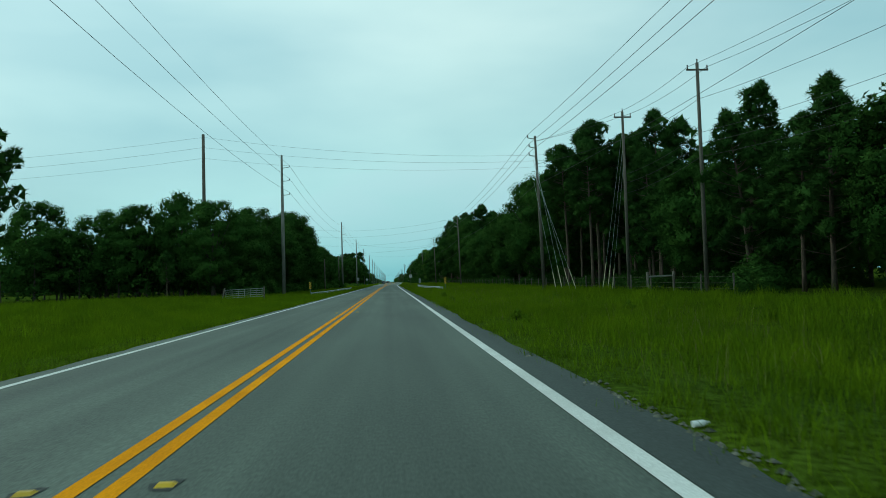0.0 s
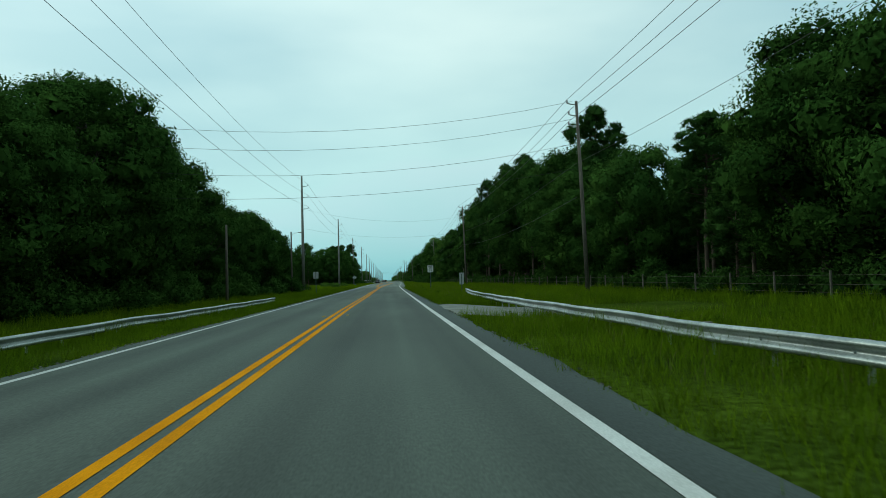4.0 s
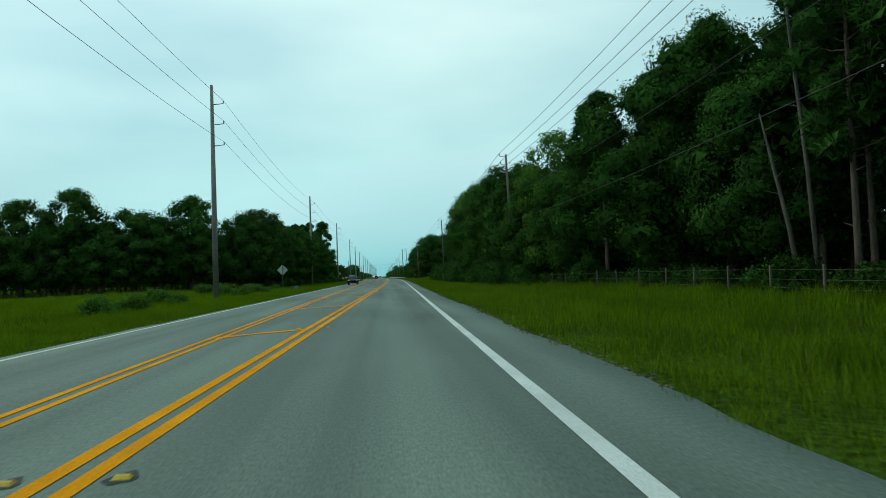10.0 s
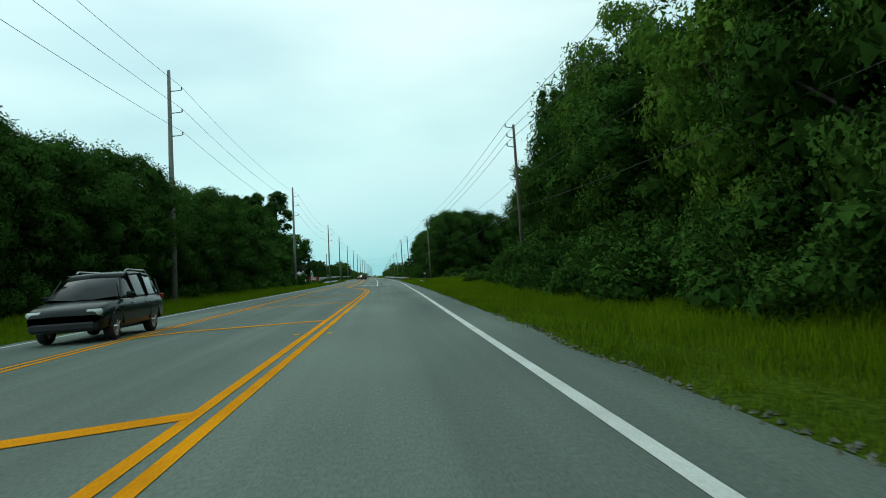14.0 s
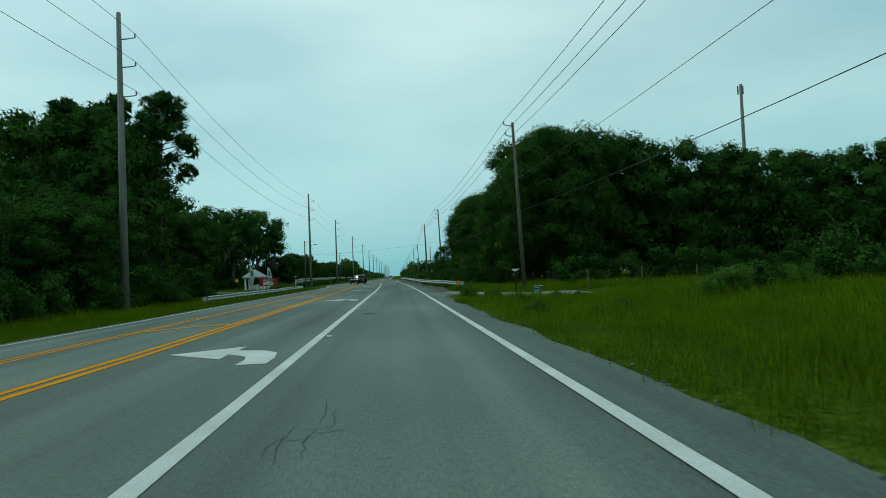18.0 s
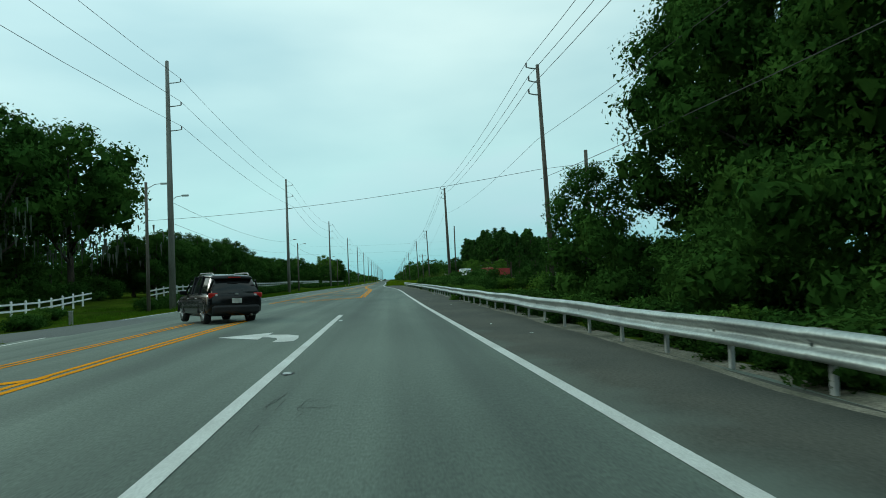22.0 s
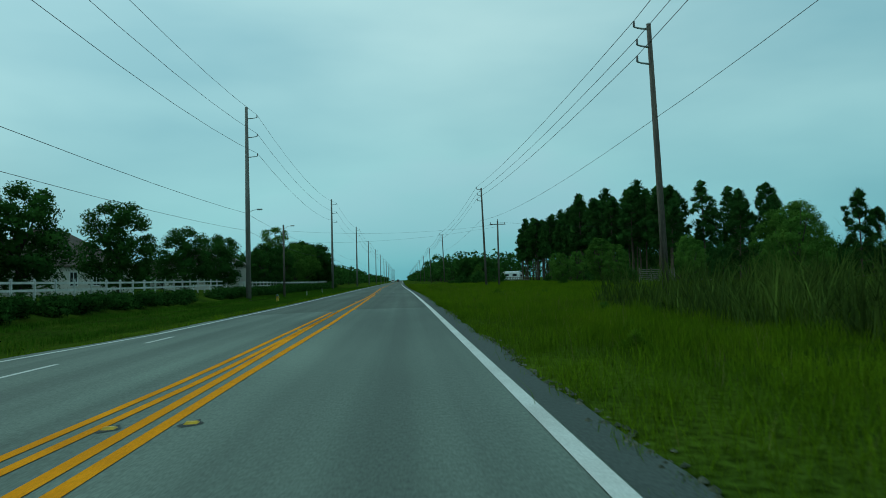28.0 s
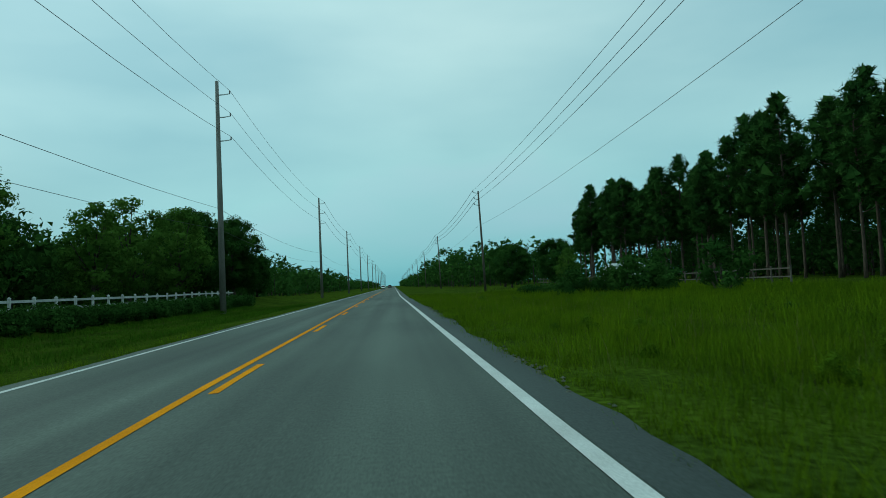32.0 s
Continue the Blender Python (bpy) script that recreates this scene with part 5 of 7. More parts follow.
for i in range(9):
    plant(("shrub2", "light0", "shrub0")[i % 3], 28.5 + float(RNG.uniform(0, 3)), 815 + 5.5 * i, float(RNG.uniform(0.6, 0.9)), group="pine grove")
woods("woods", "dark pine thicket filling the grove", scatter(60, 84, 866, 1004, 7.5, 10, 8) + scatter(60, 125, 840, 852, 6, 7, 7), M_NEEDLE)
woods("woods", "distant dark woods across the pasture", scatter(80, 190, 870, 1010, 12, 9, 11))
woods("woods", "distant woods along the road to the horizon", scatter(19, 60, 1012, 1250, 9, 13, 9) + scatter(16, 70, 1250, 2300, 16, 11, 13))


# ---- grass ----
def blades(n, width, length, height, seed, wide=0.035, clumpy=0.5):
    """A patch of grass: bent blades in loose tufts."""
    rng = np.random.default_rng(seed)
    tufts = rng.uniform(0, 1, (max(6, n // 14), 2)) * [width, length]
    pick = tufts[rng.integers(0, len(tufts), n)] + rng.normal(0, 0.16, (n, 2))
    loose = rng.uniform(0, 1, (n, 2)) * [width, length]
    p = np.where(rng.uniform(0, 1, (n, 1)) < clumpy, pick, loose)
    h = height * (0.22 + rng.uniform(0, 1, n) ** 1.6) * (1 + 0.45 * np.sin(p[:, 0] * 1.9 + seed) * np.sin(p[:, 1] * 1.3 + 2 * seed) + 0.25 * np.sin(p[:, 1] * 0.62 + seed))
    a = rng.uniform(0, math.tau, n)
    bend = h * rng.uniform(0.15, 0.9, n)
    dx, dy = np.cos(a), np.sin(a)
    w = wide * rng.uniform(0.6, 1.3, n)
    base = np.stack([p[:, 0], p[:, 1], np.full(n, -0.12)], 1)
    side = np.stack([-dy * w, dx * w, np.zeros(n)], 1)
    mid = base + np.stack([dx * bend * 0.42, dy * bend * 0.42, 0.12 + h * 0.62], 1)
    tip = base + np.stack([dx * bend, dy * bend, 0.12 + h], 1)
    low = np.stack([base - side, base + side, mid + side * 0.85, mid - side * 0.85], 1)
    return np.concatenate([low, np.stack([mid - side * 0.85, mid + side * 0.85, tip + side * 0.1, tip - side * 0.1], 1)])


def sward(name, n, height, seed, wide, clumpy, material):
    """A patch of grass whose blades are shaded as the top of the sward."""
    q = blades(n, 4.2, 10.2, height, seed, wide, clumpy)
    face = np.random.default_rng(seed + 1).normal(0, 0.45, (len(q), 3)) + [0, -0.15, 1.0]
    return quads_mesh(name, q, material, face / np.linalg.norm(face, axis=1)[:, None])


TALL = [sward("grass", 7600, 0.34, 300 + i, 0.0055, 0.45, M_GRASS) for i in range(3)]
ROUGH = [sward("grass", 2800, 0.46, 310 + i, 0.011, 0.45, M_GRASS) for i in range(3)]
SHORT = [sward("grass", 2600, 0.14, 320 + i, 0.009, 0.3, M_LAWN) for i in range(3)]
STRAW = [sward("grass", 200, 0.5, 340 + i, 0.003, 0.6, M_STRAW) for i in range(3)]


def grass_patch(meshes, x, y, label):
    ob = new("grass", meshes[int(RNG.integers(0, 3))])
    ob.matrix_basis = pose(x, y, ground_z(x + 2.1, y + 5) - 0.02)
    tagged(ob, label, "grass", kind="stuff")


for y in range(0, 900, 10):
    r = max(pave_right(y), pave_right(y + 5), pave_right(y + 10)) + 0.1 + 1.0 * (540 <= y < 690)
    l = min(pave_left(y), pave_left(y + 5), pave_left(y + 10)) - 0.0
    yy = {130: 136, 120: 115.5, 240: 247.5, 230: 223.5, 500: 495, 510: 515, 690: 701}.get(y, y)
    for k in range(3):
        if yy > 540 and k == 2 and y < 700:
            continue
        if 560 <= y < 690:
            grass_patch(SHORT, r + 4.1 * k, yy, "short shaded grass behind the guardrail")
            continue
        grass_patch(TALL if k < 2 else ROUGH, r + 4.1 * k, yy, "tall unmown green verge grass beside the road")
        if k < 2 and (y < 340 or y > 690):
            grass_patch(STRAW, r + 0.4 + 4.1 * k, yy, "dry straw-coloured stems in the verge grass")
    for k in range(3):
        if 580 <= y < 610:
            continue
        mown = y > 575
        grass_patch(SHORT if mown else (TALL if k < 2 else ROUGH), l - 4.2 - 4.1 * k, y, "short mown green grass beside the road" if mown else "tall unmown green verge grass beside the road")
for y in list(range(10, 100, 10)) + list(range(246, 386, 10)):
    for k in range(3, 9):
        grass_patch(ROUGH, pave_left(y) - 4.2 - 4.1 * k, y, "rough unmown grass of the open field")
for y in list(range(0, 232, 10)) + list(range(252, 322, 10)):
    grass_patch(ROUGH, pave_right(y) + 12.3, y, "rough unmown grass before the woods")
for y in range(704, 900, 10):
    for k in range(3, 7):
        grass_patch(ROUGH, pave_right(y) + 0.1 + 4.1 * k, y, "rough unmown grass of the open pasture")
for y in (446, 456, 466, 476):
    for k in range(3, 7):
        grass_patch(ROUGH, 7.3 + 4.1 * k, y, "tall unmown meadow grass")
for y in (486, 496, 516):
    for k in range(3, 6):
        grass_patch(ROUGH, 7.3 + 4.1 * k, y, "tall unmown meadow grass")
for i in range(110):
    y = (20 + 2.9 * i if i < 100 else 470) if i < 70 else 704 + 4.6 * (i - 70)
    if 122 < y < 139 or 230 < y < 250:
        continue
    plant("weed", pave_right(y) + float(RNG.uniform(1.2, 9)), y + float(RNG.uniform(-1.5, 1.5)), float(RNG.uniform(0.16, 0.36)), float(RNG.uniform(0.8, 1.3)), group="verge weeds", label="low leafy weed clump in the verge grass")
for i in range(64):
    y = 529 + 1.9 * i
    plant("bush0", curve(526, 10.6, 550, 8.6, 600, 7.5, 655, 6.9)(y) + float(RNG.uniform(0, 1.8)), y, float(RNG.uniform(0.35, 0.7)), group="bushes behind the guardrail", label="weedy bush growing behind the guardrail")
for i in range(30):
    y = 229 + 0.33 * i
    if i < 26:
        plant("weed", pave_right(y) + 0.25 + 0.5 * float(RNG.uniform(0, 1)), y, float(RNG.uniform(0.1, 0.24)), float(RNG.uniform(0.8, 1.4)), group="verge weeds", label="ragged weed clump at the broken road edge")
    if i % 3 == 0:
        plant("weed", float(RNG.uniform(7, 14)), float(RNG.choice([233.4, 236, 239.4])) + float(RNG.uniform(-0.6, 0.6)), float(RNG.uniform(0.12, 0.26)), float(RNG.uniform(0.8, 1.3)), group="verge weeds", label="leafy weed clump among the rubble")
for i in range(16):
    plant("bush0", 8.2 + float(RNG.uniform(-0.6, 6)), float(RNG.choice([488, 496, 499, 501, 503, 517, 519])) + float(RNG.uniform(-1.5, 1.5)), float(RNG.uniform(0.35, 0.6)), group="verge weeds", label="low leafy weed bush on the verge")

for i in range(90):
    y = 748 + 1.75 * i + float(RNG.uniform(-2, 2))
    plant(("weed", "bush0", "weed")[i % 3], pave_right(y) + 2.5 + 22 * float(RNG.uniform(0, 1)) ** 1.4, y, float(RNG.uniform(0.2, 0.45)), float(RNG.uniform(0.7, 1.1)), group="pasture weeds", label="rough weed clump in the unmown pasture")

# uneven tufts that hang over the edge of the asphalt
def tufts(side, y0, y1, step, label):
    rng = np.random.default_rng(int(y0) + 900 + side)
    got = []
    for y in np.arange(y0, y1, step):
        y = float(y) + rng.uniform(-0.5, 0.5) * step
        if side > 0 and (124 < y < 135 or 239 < y < 247 or 506 < y < 514 or 690 < y < 700):
            continue
        x = (pave_right(y) if side > 0 else pave_left(y)) + side * (0.05 + 0.9 * rng.uniform(0, 1) ** 1.5)
        k = int(rng.integers(24, 60))
        h = rng.uniform(0.07, 0.3) * rng.uniform(0.5, 1.1) * (1.5 if 227 < y < 240 and side > 0 else 1)
        p = rng.normal(0, 0.13, (k, 2)) + [x, y]
        a, l = rng.uniform(0, math.tau, k), h * rng.uniform(0.5, 1.2, k)
        out = np.stack([np.cos(a), np.sin(a)], 1)
        w = np.stack([-out[:, 1], out[:, 0], np.zeros(k)], 1) * 0.0055
        base = np.column_stack([p, np.full(k, ground_z(x, y) - 0.03)])
        tip = base + np.column_stack([out * (l * 0.7)[:, None], l + 0.03])
        got.append(np.stack([base - w, base + w, tip + w * 0.1, tip - w * 0.1], 1))
    q = np.concatenate(got)
    face = rng.normal(0, 0.45, (len(q), 3)) + [0, -0.15, 1.0]
    tagged(new("grass_tufts", quads_mesh("grass_tufts", q, M_GRASS, face / np.linalg.norm(face, axis=1)[:, None])), label, "grass", kind="stuff")


tufts(1, 0, 525, 0.3, "ragged grass tufts along the broken asphalt edge")
tufts(1, 698, 850, 0.3, "ragged grass tufts along the broken asphalt edge")
tufts(-1, 0, 590, 0.45, "ragged grass tufts along the far road edge")
tufts(-1, 604, 850, 0.6, "short grass tufts along the far road edge")

# reeds in the wet ditch
REEDS = []
for i in range(2):
    q = blades(1500, 4.2, 10.2, 1.6, 330 + i, 0.024, 0.35)
    face = np.random.default_rng(350 + i).normal(0, 0.5, (len(q), 3)) + [0, -0.5, 0.8]
    REEDS.append(quads_mesh("reeds", q, M_REED, face / np.linalg.norm(face, axis=1)[:, None]))
for x, y in ((9.2, 724), (13.2, 724), (9.0, 734), (13.0, 734), (9.4, 744), (13.4, 744), (10.6, 714), (14.6, 714), (17.2, 734), (17.4, 744)):
    ob = new("reeds", REEDS[int(y / 10) % 2])
    ob.matrix_basis = pose(x, y, ground_z(x + 2, y + 5) - 0.15)
    tagged(ob, "dense stand of tall green cattail reeds", "reeds", kind="stuff")

# ---- materials for made things ----
M_RED = mat("faded_red_paint", (0.36, 0.03, 0.025), 0.6, 0, 0.2, 2.0, 20.0, 0.05)
M_CARBLACK = mat("black_car_paint", (0.008, 0.008, 0.009), 0.2, 0.0, 0.05, 1.0, 20.0, 0.0, spec=0.3)
M_CARGREEN = mat("dark_green_car_paint", (0.006, 0.012, 0.01), 0.22, 0.0, 0.05, 1.0, 20.0, 0.0, spec=0.22)
M_CARGLASS = mat("tinted_glass", (0.012, 0.014, 0.015), 0.08, 0.0, 0.0, 1.0, 20.0, 0.0, spec=0.4)
M_TAIL = mat("red_lamp_glass", (0.45, 0.02, 0.015), 0.2, 0.0, 0.1)
M_HEAD = mat("clear_lamp_glass", (0.7, 0.72, 0.72), 0.12, 0.1, 0.1)
M_ALLOY = mat("wheel_alloy", (0.5, 0.5, 0.5), 0.35, 0.7, 0.2)
M_PLATE = mat("pale_plate", (0.6, 0.62, 0.6), 0.5, 0, 0.1)
M_SIGNWHITE = mat("white_sign_face", (0.72, 0.74, 0.72), 0.5, 0, 0.08, 2.0, 10.0, 0.0)
M_SIGNBACK = mat("dull_aluminium", (0.42, 0.45, 0.44), 0.5, 0.4, 0.2, 2.0, 10.0, 0.0)
M_SIGNPOST = mat("green_steel_post", (0.09, 0.14, 0.12), 0.6, 0.3, 0.2)
M_SIGNBLACK = mat("black_sign_ink", (0.015, 0.015, 0.016), 0.6, 0, 0.05)
M_SIGNYELLOW = mat("yellow_sign_face", (0.72, 0.45, 0.02), 0.5, 0, 0.1)
M_ORANGE = mat("orange_reflector", (0.75, 0.26, 0.02), 0.5, 0, 0.1)
M_SIGNGREEN = mat("green_placard", (0.02, 0.16, 0.1), 0.5, 0, 0.15)
M_BLUE = mat("blue_placard", (0.05, 0.15, 0.42), 0.5, 0, 0.15)
M_ROOF = mat("brown_shingle_roof", (0.105, 0.08, 0.062), 0.9, 0, 0.5, 1.5, 12.0, 0.4, (0.07, 0.055, 0.045))
M_GREYROOF = mat("grey_shingle_roof", (0.36, 0.37, 0.37), 0.9, 0, 0.4, 1.5, 12.0, 0.3, (0.27, 0.28, 0.28))
M_STUCCO = mat("cream_stucco_wall", (0.5, 0.49, 0.43), 0.9, 0, 0.2, 0.8, 14.0, 0.2, (0.42, 0.41, 0.36))
M_SIDING = mat("grey_green_siding", (0.27, 0.28, 0.23), 0.8, 0, 0.2, 1.0, 6.0, 0.1, (0.23, 0.24, 0.2))
M_WINDOW = mat("window_glass", (0.03, 0.035, 0.04), 0.1, 0.0, 0.0, 1.0, 20.0, 0.0, spec=0.8)
M_FLAG = mat("pale_flag_cloth", (0.55, 0.66, 0.63), 0.9, 0, 0.2, 2.0, 8.0, 0.0)
M_FLAGGREEN = mat("green_flag_print", (0.06, 0.34, 0.24), 0.9, 0, 0.2)
M_OLDWOOD = mat("grey_fence_wood", (0.2, 0.18, 0.15), 0.95, 0, 0.5, 2.0, 14.0, 0.4, (0.11, 0.1, 0.085))
M_MOSS = leaf_mat("hanging_moss", (0.11, 0.13, 0.1), (0.07, 0.085, 0.065), 0.2, 0.3)
M_HYDRANT = mat("yellow_hydrant_paint", (0.62, 0.42, 0.03), 0.5, 0, 0.15)


def writing(text, size, parent, m, material, name="writing", depth=0.004):
    """Flat raised letters of the built-in font, as a mesh, centred."""
    cu = bpy.data.curves.new(name, 'FONT')
    cu.body, cu.size, cu.align_x, cu.align_y, cu.extrude, cu.offset = text, size, 'CENTER', 'CENTER', depth, size * 0.012
    tmp = new("tmp_text", cu)
    me = bpy.data.meshes.new_from_object(tmp.evaluated_get(bpy.context.evaluated_depsgraph_get()))
    bpy.data.objects.remove(tmp)
    bpy.data.curves.remove(cu)
    me.materials.clear()
    me.materials.append(material)
    return part(name, me, None, parent, at=m)


# ---- guardrails ----
W_BEAM = ((0.0, 0.158), (0.03, 0.155), (0.068, 0.135), (0.083, 0.105), (0.078, 0.078), (0.05, 0.052), (0.012, 0.026), (0.0, 0.0), (0.012, -0.026), (0.05, -0.052), (0.078, -0.078), (0.083, -0.105), (0.068, -0.135), (0.03, -0.155), (0.0, -0.158))


def guardrail(line, y0, y1, side, label, flare0=0.0, flare1=0.0, drop=0.0):
    """A W-beam rail on posts. side: -1 faces the lower x, +1 the higher."""
    g = thing("guardrail", label, "guardrail", group="guardrails")
    n = int((y1 - y0) / 1.905)
    ys = [y0 + 1.905 * k for k in range(n + 1)]

    def spot(y):
        a, b = max(0.0, 1 - (y - y0) / 11), max(0.0, 1 - (ys[-1] - y) / 11)
        x = line(y) - side * (flare0 * a * a + flare1 * b * b)
        return x, ground_or_road(x, y) + drop

    for k in range(0, n, 2):
        rows = []
        for s in range(5):
            y = ys[k] + (min(k + 2, n) - k) * 1.905 * s / 4 + (0.03 if s == 4 else 0)
            x, z = spot(y)
            wob = 0.012 * math.sin(k * 1.7 + s)
            rows.append([(x + side * d + side * (0.004 if k % 4 else 0), y, z + 0.56 + h + wob) for d, h in W_BEAM])
        b = Build().sheet(rows)
        b.sheet([[(px - side * 0.006, py, pz) for px, py, pz in r] for r in rows])
        part("rail_panel", b, M_STEEL, g, smooth=True)
    for y in ys:
        x, z = spot(y)
        part("block", Build().box(x - side * 0.09, y, z + 0.56, 0.16, 0.15, 0.3, 0, 0.01), M_OLDWOOD, g, "dark wooden spacer block")
        part("post", Build().box(x - side * 0.19, y, z + 0.2, 0.05, 0.09, 0.94, 0, 0.008), M_SIGNBACK, g)
        part("bolt", Build().tube([(x + side * 0.01, y, z + 0.56), (x + side * 0.03, y, z + 0.56)], [0.018, 0.014], 6), M_STEEL, g)
    for y, s in ((ys[0], -1), (ys[-1], 1)):
        x, z = spot(y)
        arc = [(x - side * (0.0 + 0.22 * (1 - math.cos(a))), y + s * 0.3 * math.sin(a)) for a in (0, 0.5, 1.0, 1.5, 2.0)]
        part("end_shoe", Build().sheet([[(px, py, z + 0.56 + h) for h in (0.155, 0.05, -0.05, -0.155)] for px, py in arc]), M_STEEL, g, "rounded steel end shoe")
    return g


def ground_or_road(x, y):
    return road_z(x) if pave_left(y) < x < pave_right(y) else ground_z(x, y)


guardrail(curve(95, -9.3, 157, -8.6), 96.5, 157, 1, "galvanised steel guardrail along the oncoming lane", 1.4, 0.3, -0.2)
guardrail(curve(100, 5.4, 140, 5.4, 147, 5.5, 154, 5.95, 164, 6.95), 101.5, 164.6, -1, "galvanised steel guardrail on the verge", 1.8, 0.0, -0.14)
guardrail(curve(515, -9.0, 566, -9.2), 515, 565, 1, "galvanised steel guardrail along the oncoming lane", 0.3, 0.3)
guardrail(curve(525.2, 9.15, 532, 8.75, 540, 8.1, 550, 7.4, 562, 6.98, 588, 6.48, 601, 6.22, 638, 5.85, 660, 5.4, 688, 4.75), 525.2, 688, -1, "long galvanised steel guardrail along the shoulder", 0.1, 0.1, -0.09)
t = thing("reflector_panel", "orange reflector panel on the guardrail end", "reflector")
part("panel", Build().box(9.02, 524.85, 0.42, 0.34, 0.03, 0.34, 0, 0.01), M_ORANGE, t)
part("bracket", Build().box(9.02, 524.9, 0.1, 0.05, 0.05, 0.7), M_STEEL, t)

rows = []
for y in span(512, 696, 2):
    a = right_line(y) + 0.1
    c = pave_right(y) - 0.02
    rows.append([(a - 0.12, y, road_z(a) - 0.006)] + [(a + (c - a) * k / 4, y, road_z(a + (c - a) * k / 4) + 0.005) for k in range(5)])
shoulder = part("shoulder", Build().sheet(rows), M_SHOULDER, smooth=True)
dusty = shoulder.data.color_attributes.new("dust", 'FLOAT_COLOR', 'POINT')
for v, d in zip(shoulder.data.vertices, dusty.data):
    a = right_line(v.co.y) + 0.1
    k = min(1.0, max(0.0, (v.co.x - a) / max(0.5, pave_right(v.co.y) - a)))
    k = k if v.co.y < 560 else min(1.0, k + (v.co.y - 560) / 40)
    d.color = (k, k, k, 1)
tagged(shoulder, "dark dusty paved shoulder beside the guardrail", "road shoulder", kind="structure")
rows = []
for y in span(516, 690, 1.0):
    a, c = pave_right(y) - 0.3 + 0.35 * noise.noise((1.0, y * 0.3, 0.0)), pave_right(y) + 0.55 + 0.4 * noise.noise((6.0, y * 0.4, 0.0))
    rows.append([(a + (c - a) * k / 4, y, ground_or_road(a + (c - a) * k / 4, y) + (-0.004, 0.011, 0.012, 0.02, 0.0)[k]) for k in range(5)])
tagged(part("dirt_strip", Build().sheet(rows), M_DIRT, smooth=True), "washed sandy dirt below the guardrail", "road edge", kind="structure")


# ---- road signs ----
def sign_post(t, h, x=0.0):
    b = Build()
    b.prism([(x - 0.04, -0.3), (x - 0.02, -0.3), (x - 0.02, h), (x - 0.04, h)], -0.01, 0.02)
    b.prism([(x + 0.02, -0.3), (x + 0.04, -0.3), (x + 0.04, h), (x + 0.02, h)], -0.01, 0.02)
    b.prism([(x - 0.02, -0.3), (x + 0.02, -0.3), (x + 0.02, h), (x - 0.02, h)], 0.012, 0.02)
    part("post", b, M_SIGNPOST, t, "green steel channel post")


def panel(b, w, z0, z1, y, thick=0.004, r=0.04):
    x = w / 2
    b.prism([(-x + r, z0), (x - r, z0), (x, z0 + r), (x, z1 - r), (x - r, z1), (-x + r, z1), (-x, z1 - r), (-x, z0 + r)], y - thick, y)


x, y = 5.3, 190.9
t = thing("speed_limit_sign", "white speed limit sign on a green steel post", "road sign", pose(x, y, ground_z(x, y), 0, 0, -2))
sign_post(t, 3.15)
b = Build()
panel(b, 0.74, 2.36, 3.26, -0.012)
part("sign_panel", b, M_SIGNWHITE, t)
b = Build()
for x0, x1, z0, z1 in ((-0.345, 0.345, 3.215, 3.23), (-0.345, 0.345, 2.39, 2.405), (-0.345, -0.33, 2.39, 3.23), (0.33, 0.345, 2.39, 3.23)):
    b.prism([(x0, z0), (x1, z0), (x1, z1), (x0, z1)], -0.02, -0.017)
part("border", b, M_SIGNBLACK, t)
writing("SPEED", 0.21, t, pose(0, -0.019, 3.10, 90), M_SIGNBLACK, "speed_word")
writing("LIMIT", 0.21, t, pose(0, -0.019, 2.92, 90), M_SIGNBLACK, "limit_word")
writing("55", 0.5, t, pose(0, -0.019, 2.63, 90), M_SIGNBLACK, "number")


def back_sign(x, y, w, z0, z1, label, diamond=False, h=None):
    t = thing("road_sign", label, "road sign", pose(x, y, ground_z(x, y)), "signs seen from behind")
    sign_post(t, h or z1)
    b = Build()
    if diamond:
        c, r = (z0 + z1) / 2, (z1 - z0) / 2
        b.prism([(0, c - r), (r, c), (0, c + r), (-r, c)], 0.022, 0.027)
    else:
        panel(b, w, z0, z1, 0.028)
    part("sign_panel", b, M_SIGNBACK, t, "bare grey metal sign back")
    return t


back_sign(6.72, 165.9, 0.42, 0.95, 2.05, "narrow white sign panel seen from its back", h=1.9)
s6 = back_sign(-8.75, 185, 0.62, 2.0, 2.8, "small grey sign panel seen from its back")
part("clip", Build().box(-0.17, 0.01, 2.76, 0.13, 0.02, 0.04), M_SIGNWHITE, s6)
part("clip", Build().box(0.17, 0.01, 2.76, 0.13, 0.02, 0.04), M_SIGNWHITE, s6)
back_sign(-12.1, 348.2, 0, 2.35, 3.75, "grey diamond warning sign seen from its back", True)


def object_marker(x, y, lean):
    t = thing("object_marker", "yellow and black striped object marker on a post", "road sign", pose(x, y, ground_z(x, y)), "object markers")
    sign_post(t, 1.9)
    b = Build()
    panel(b, 0.32, 1.05, 1.98, -0.012, r=0.02)
    part("sign_panel", b, M_SIGNYELLOW, t)
    for k in range(4):
        z = 1.1 + 0.24 * k
        za, zb = (z, z + 0.17) if lean > 0 else (z + 0.17, z)
        part("stripe", Build().add([(-0.155, -0.018, za), (0.155, -0.018, zb), (0.155, -0.018, zb + 0.1), (-0.155, -0.018, za + 0.1)], [(0, 1, 2, 3)]), M_SIGNBLACK, t)


object_marker(-11.1, 96.4, -1)
object_marker(7.75, 100.4, 1)


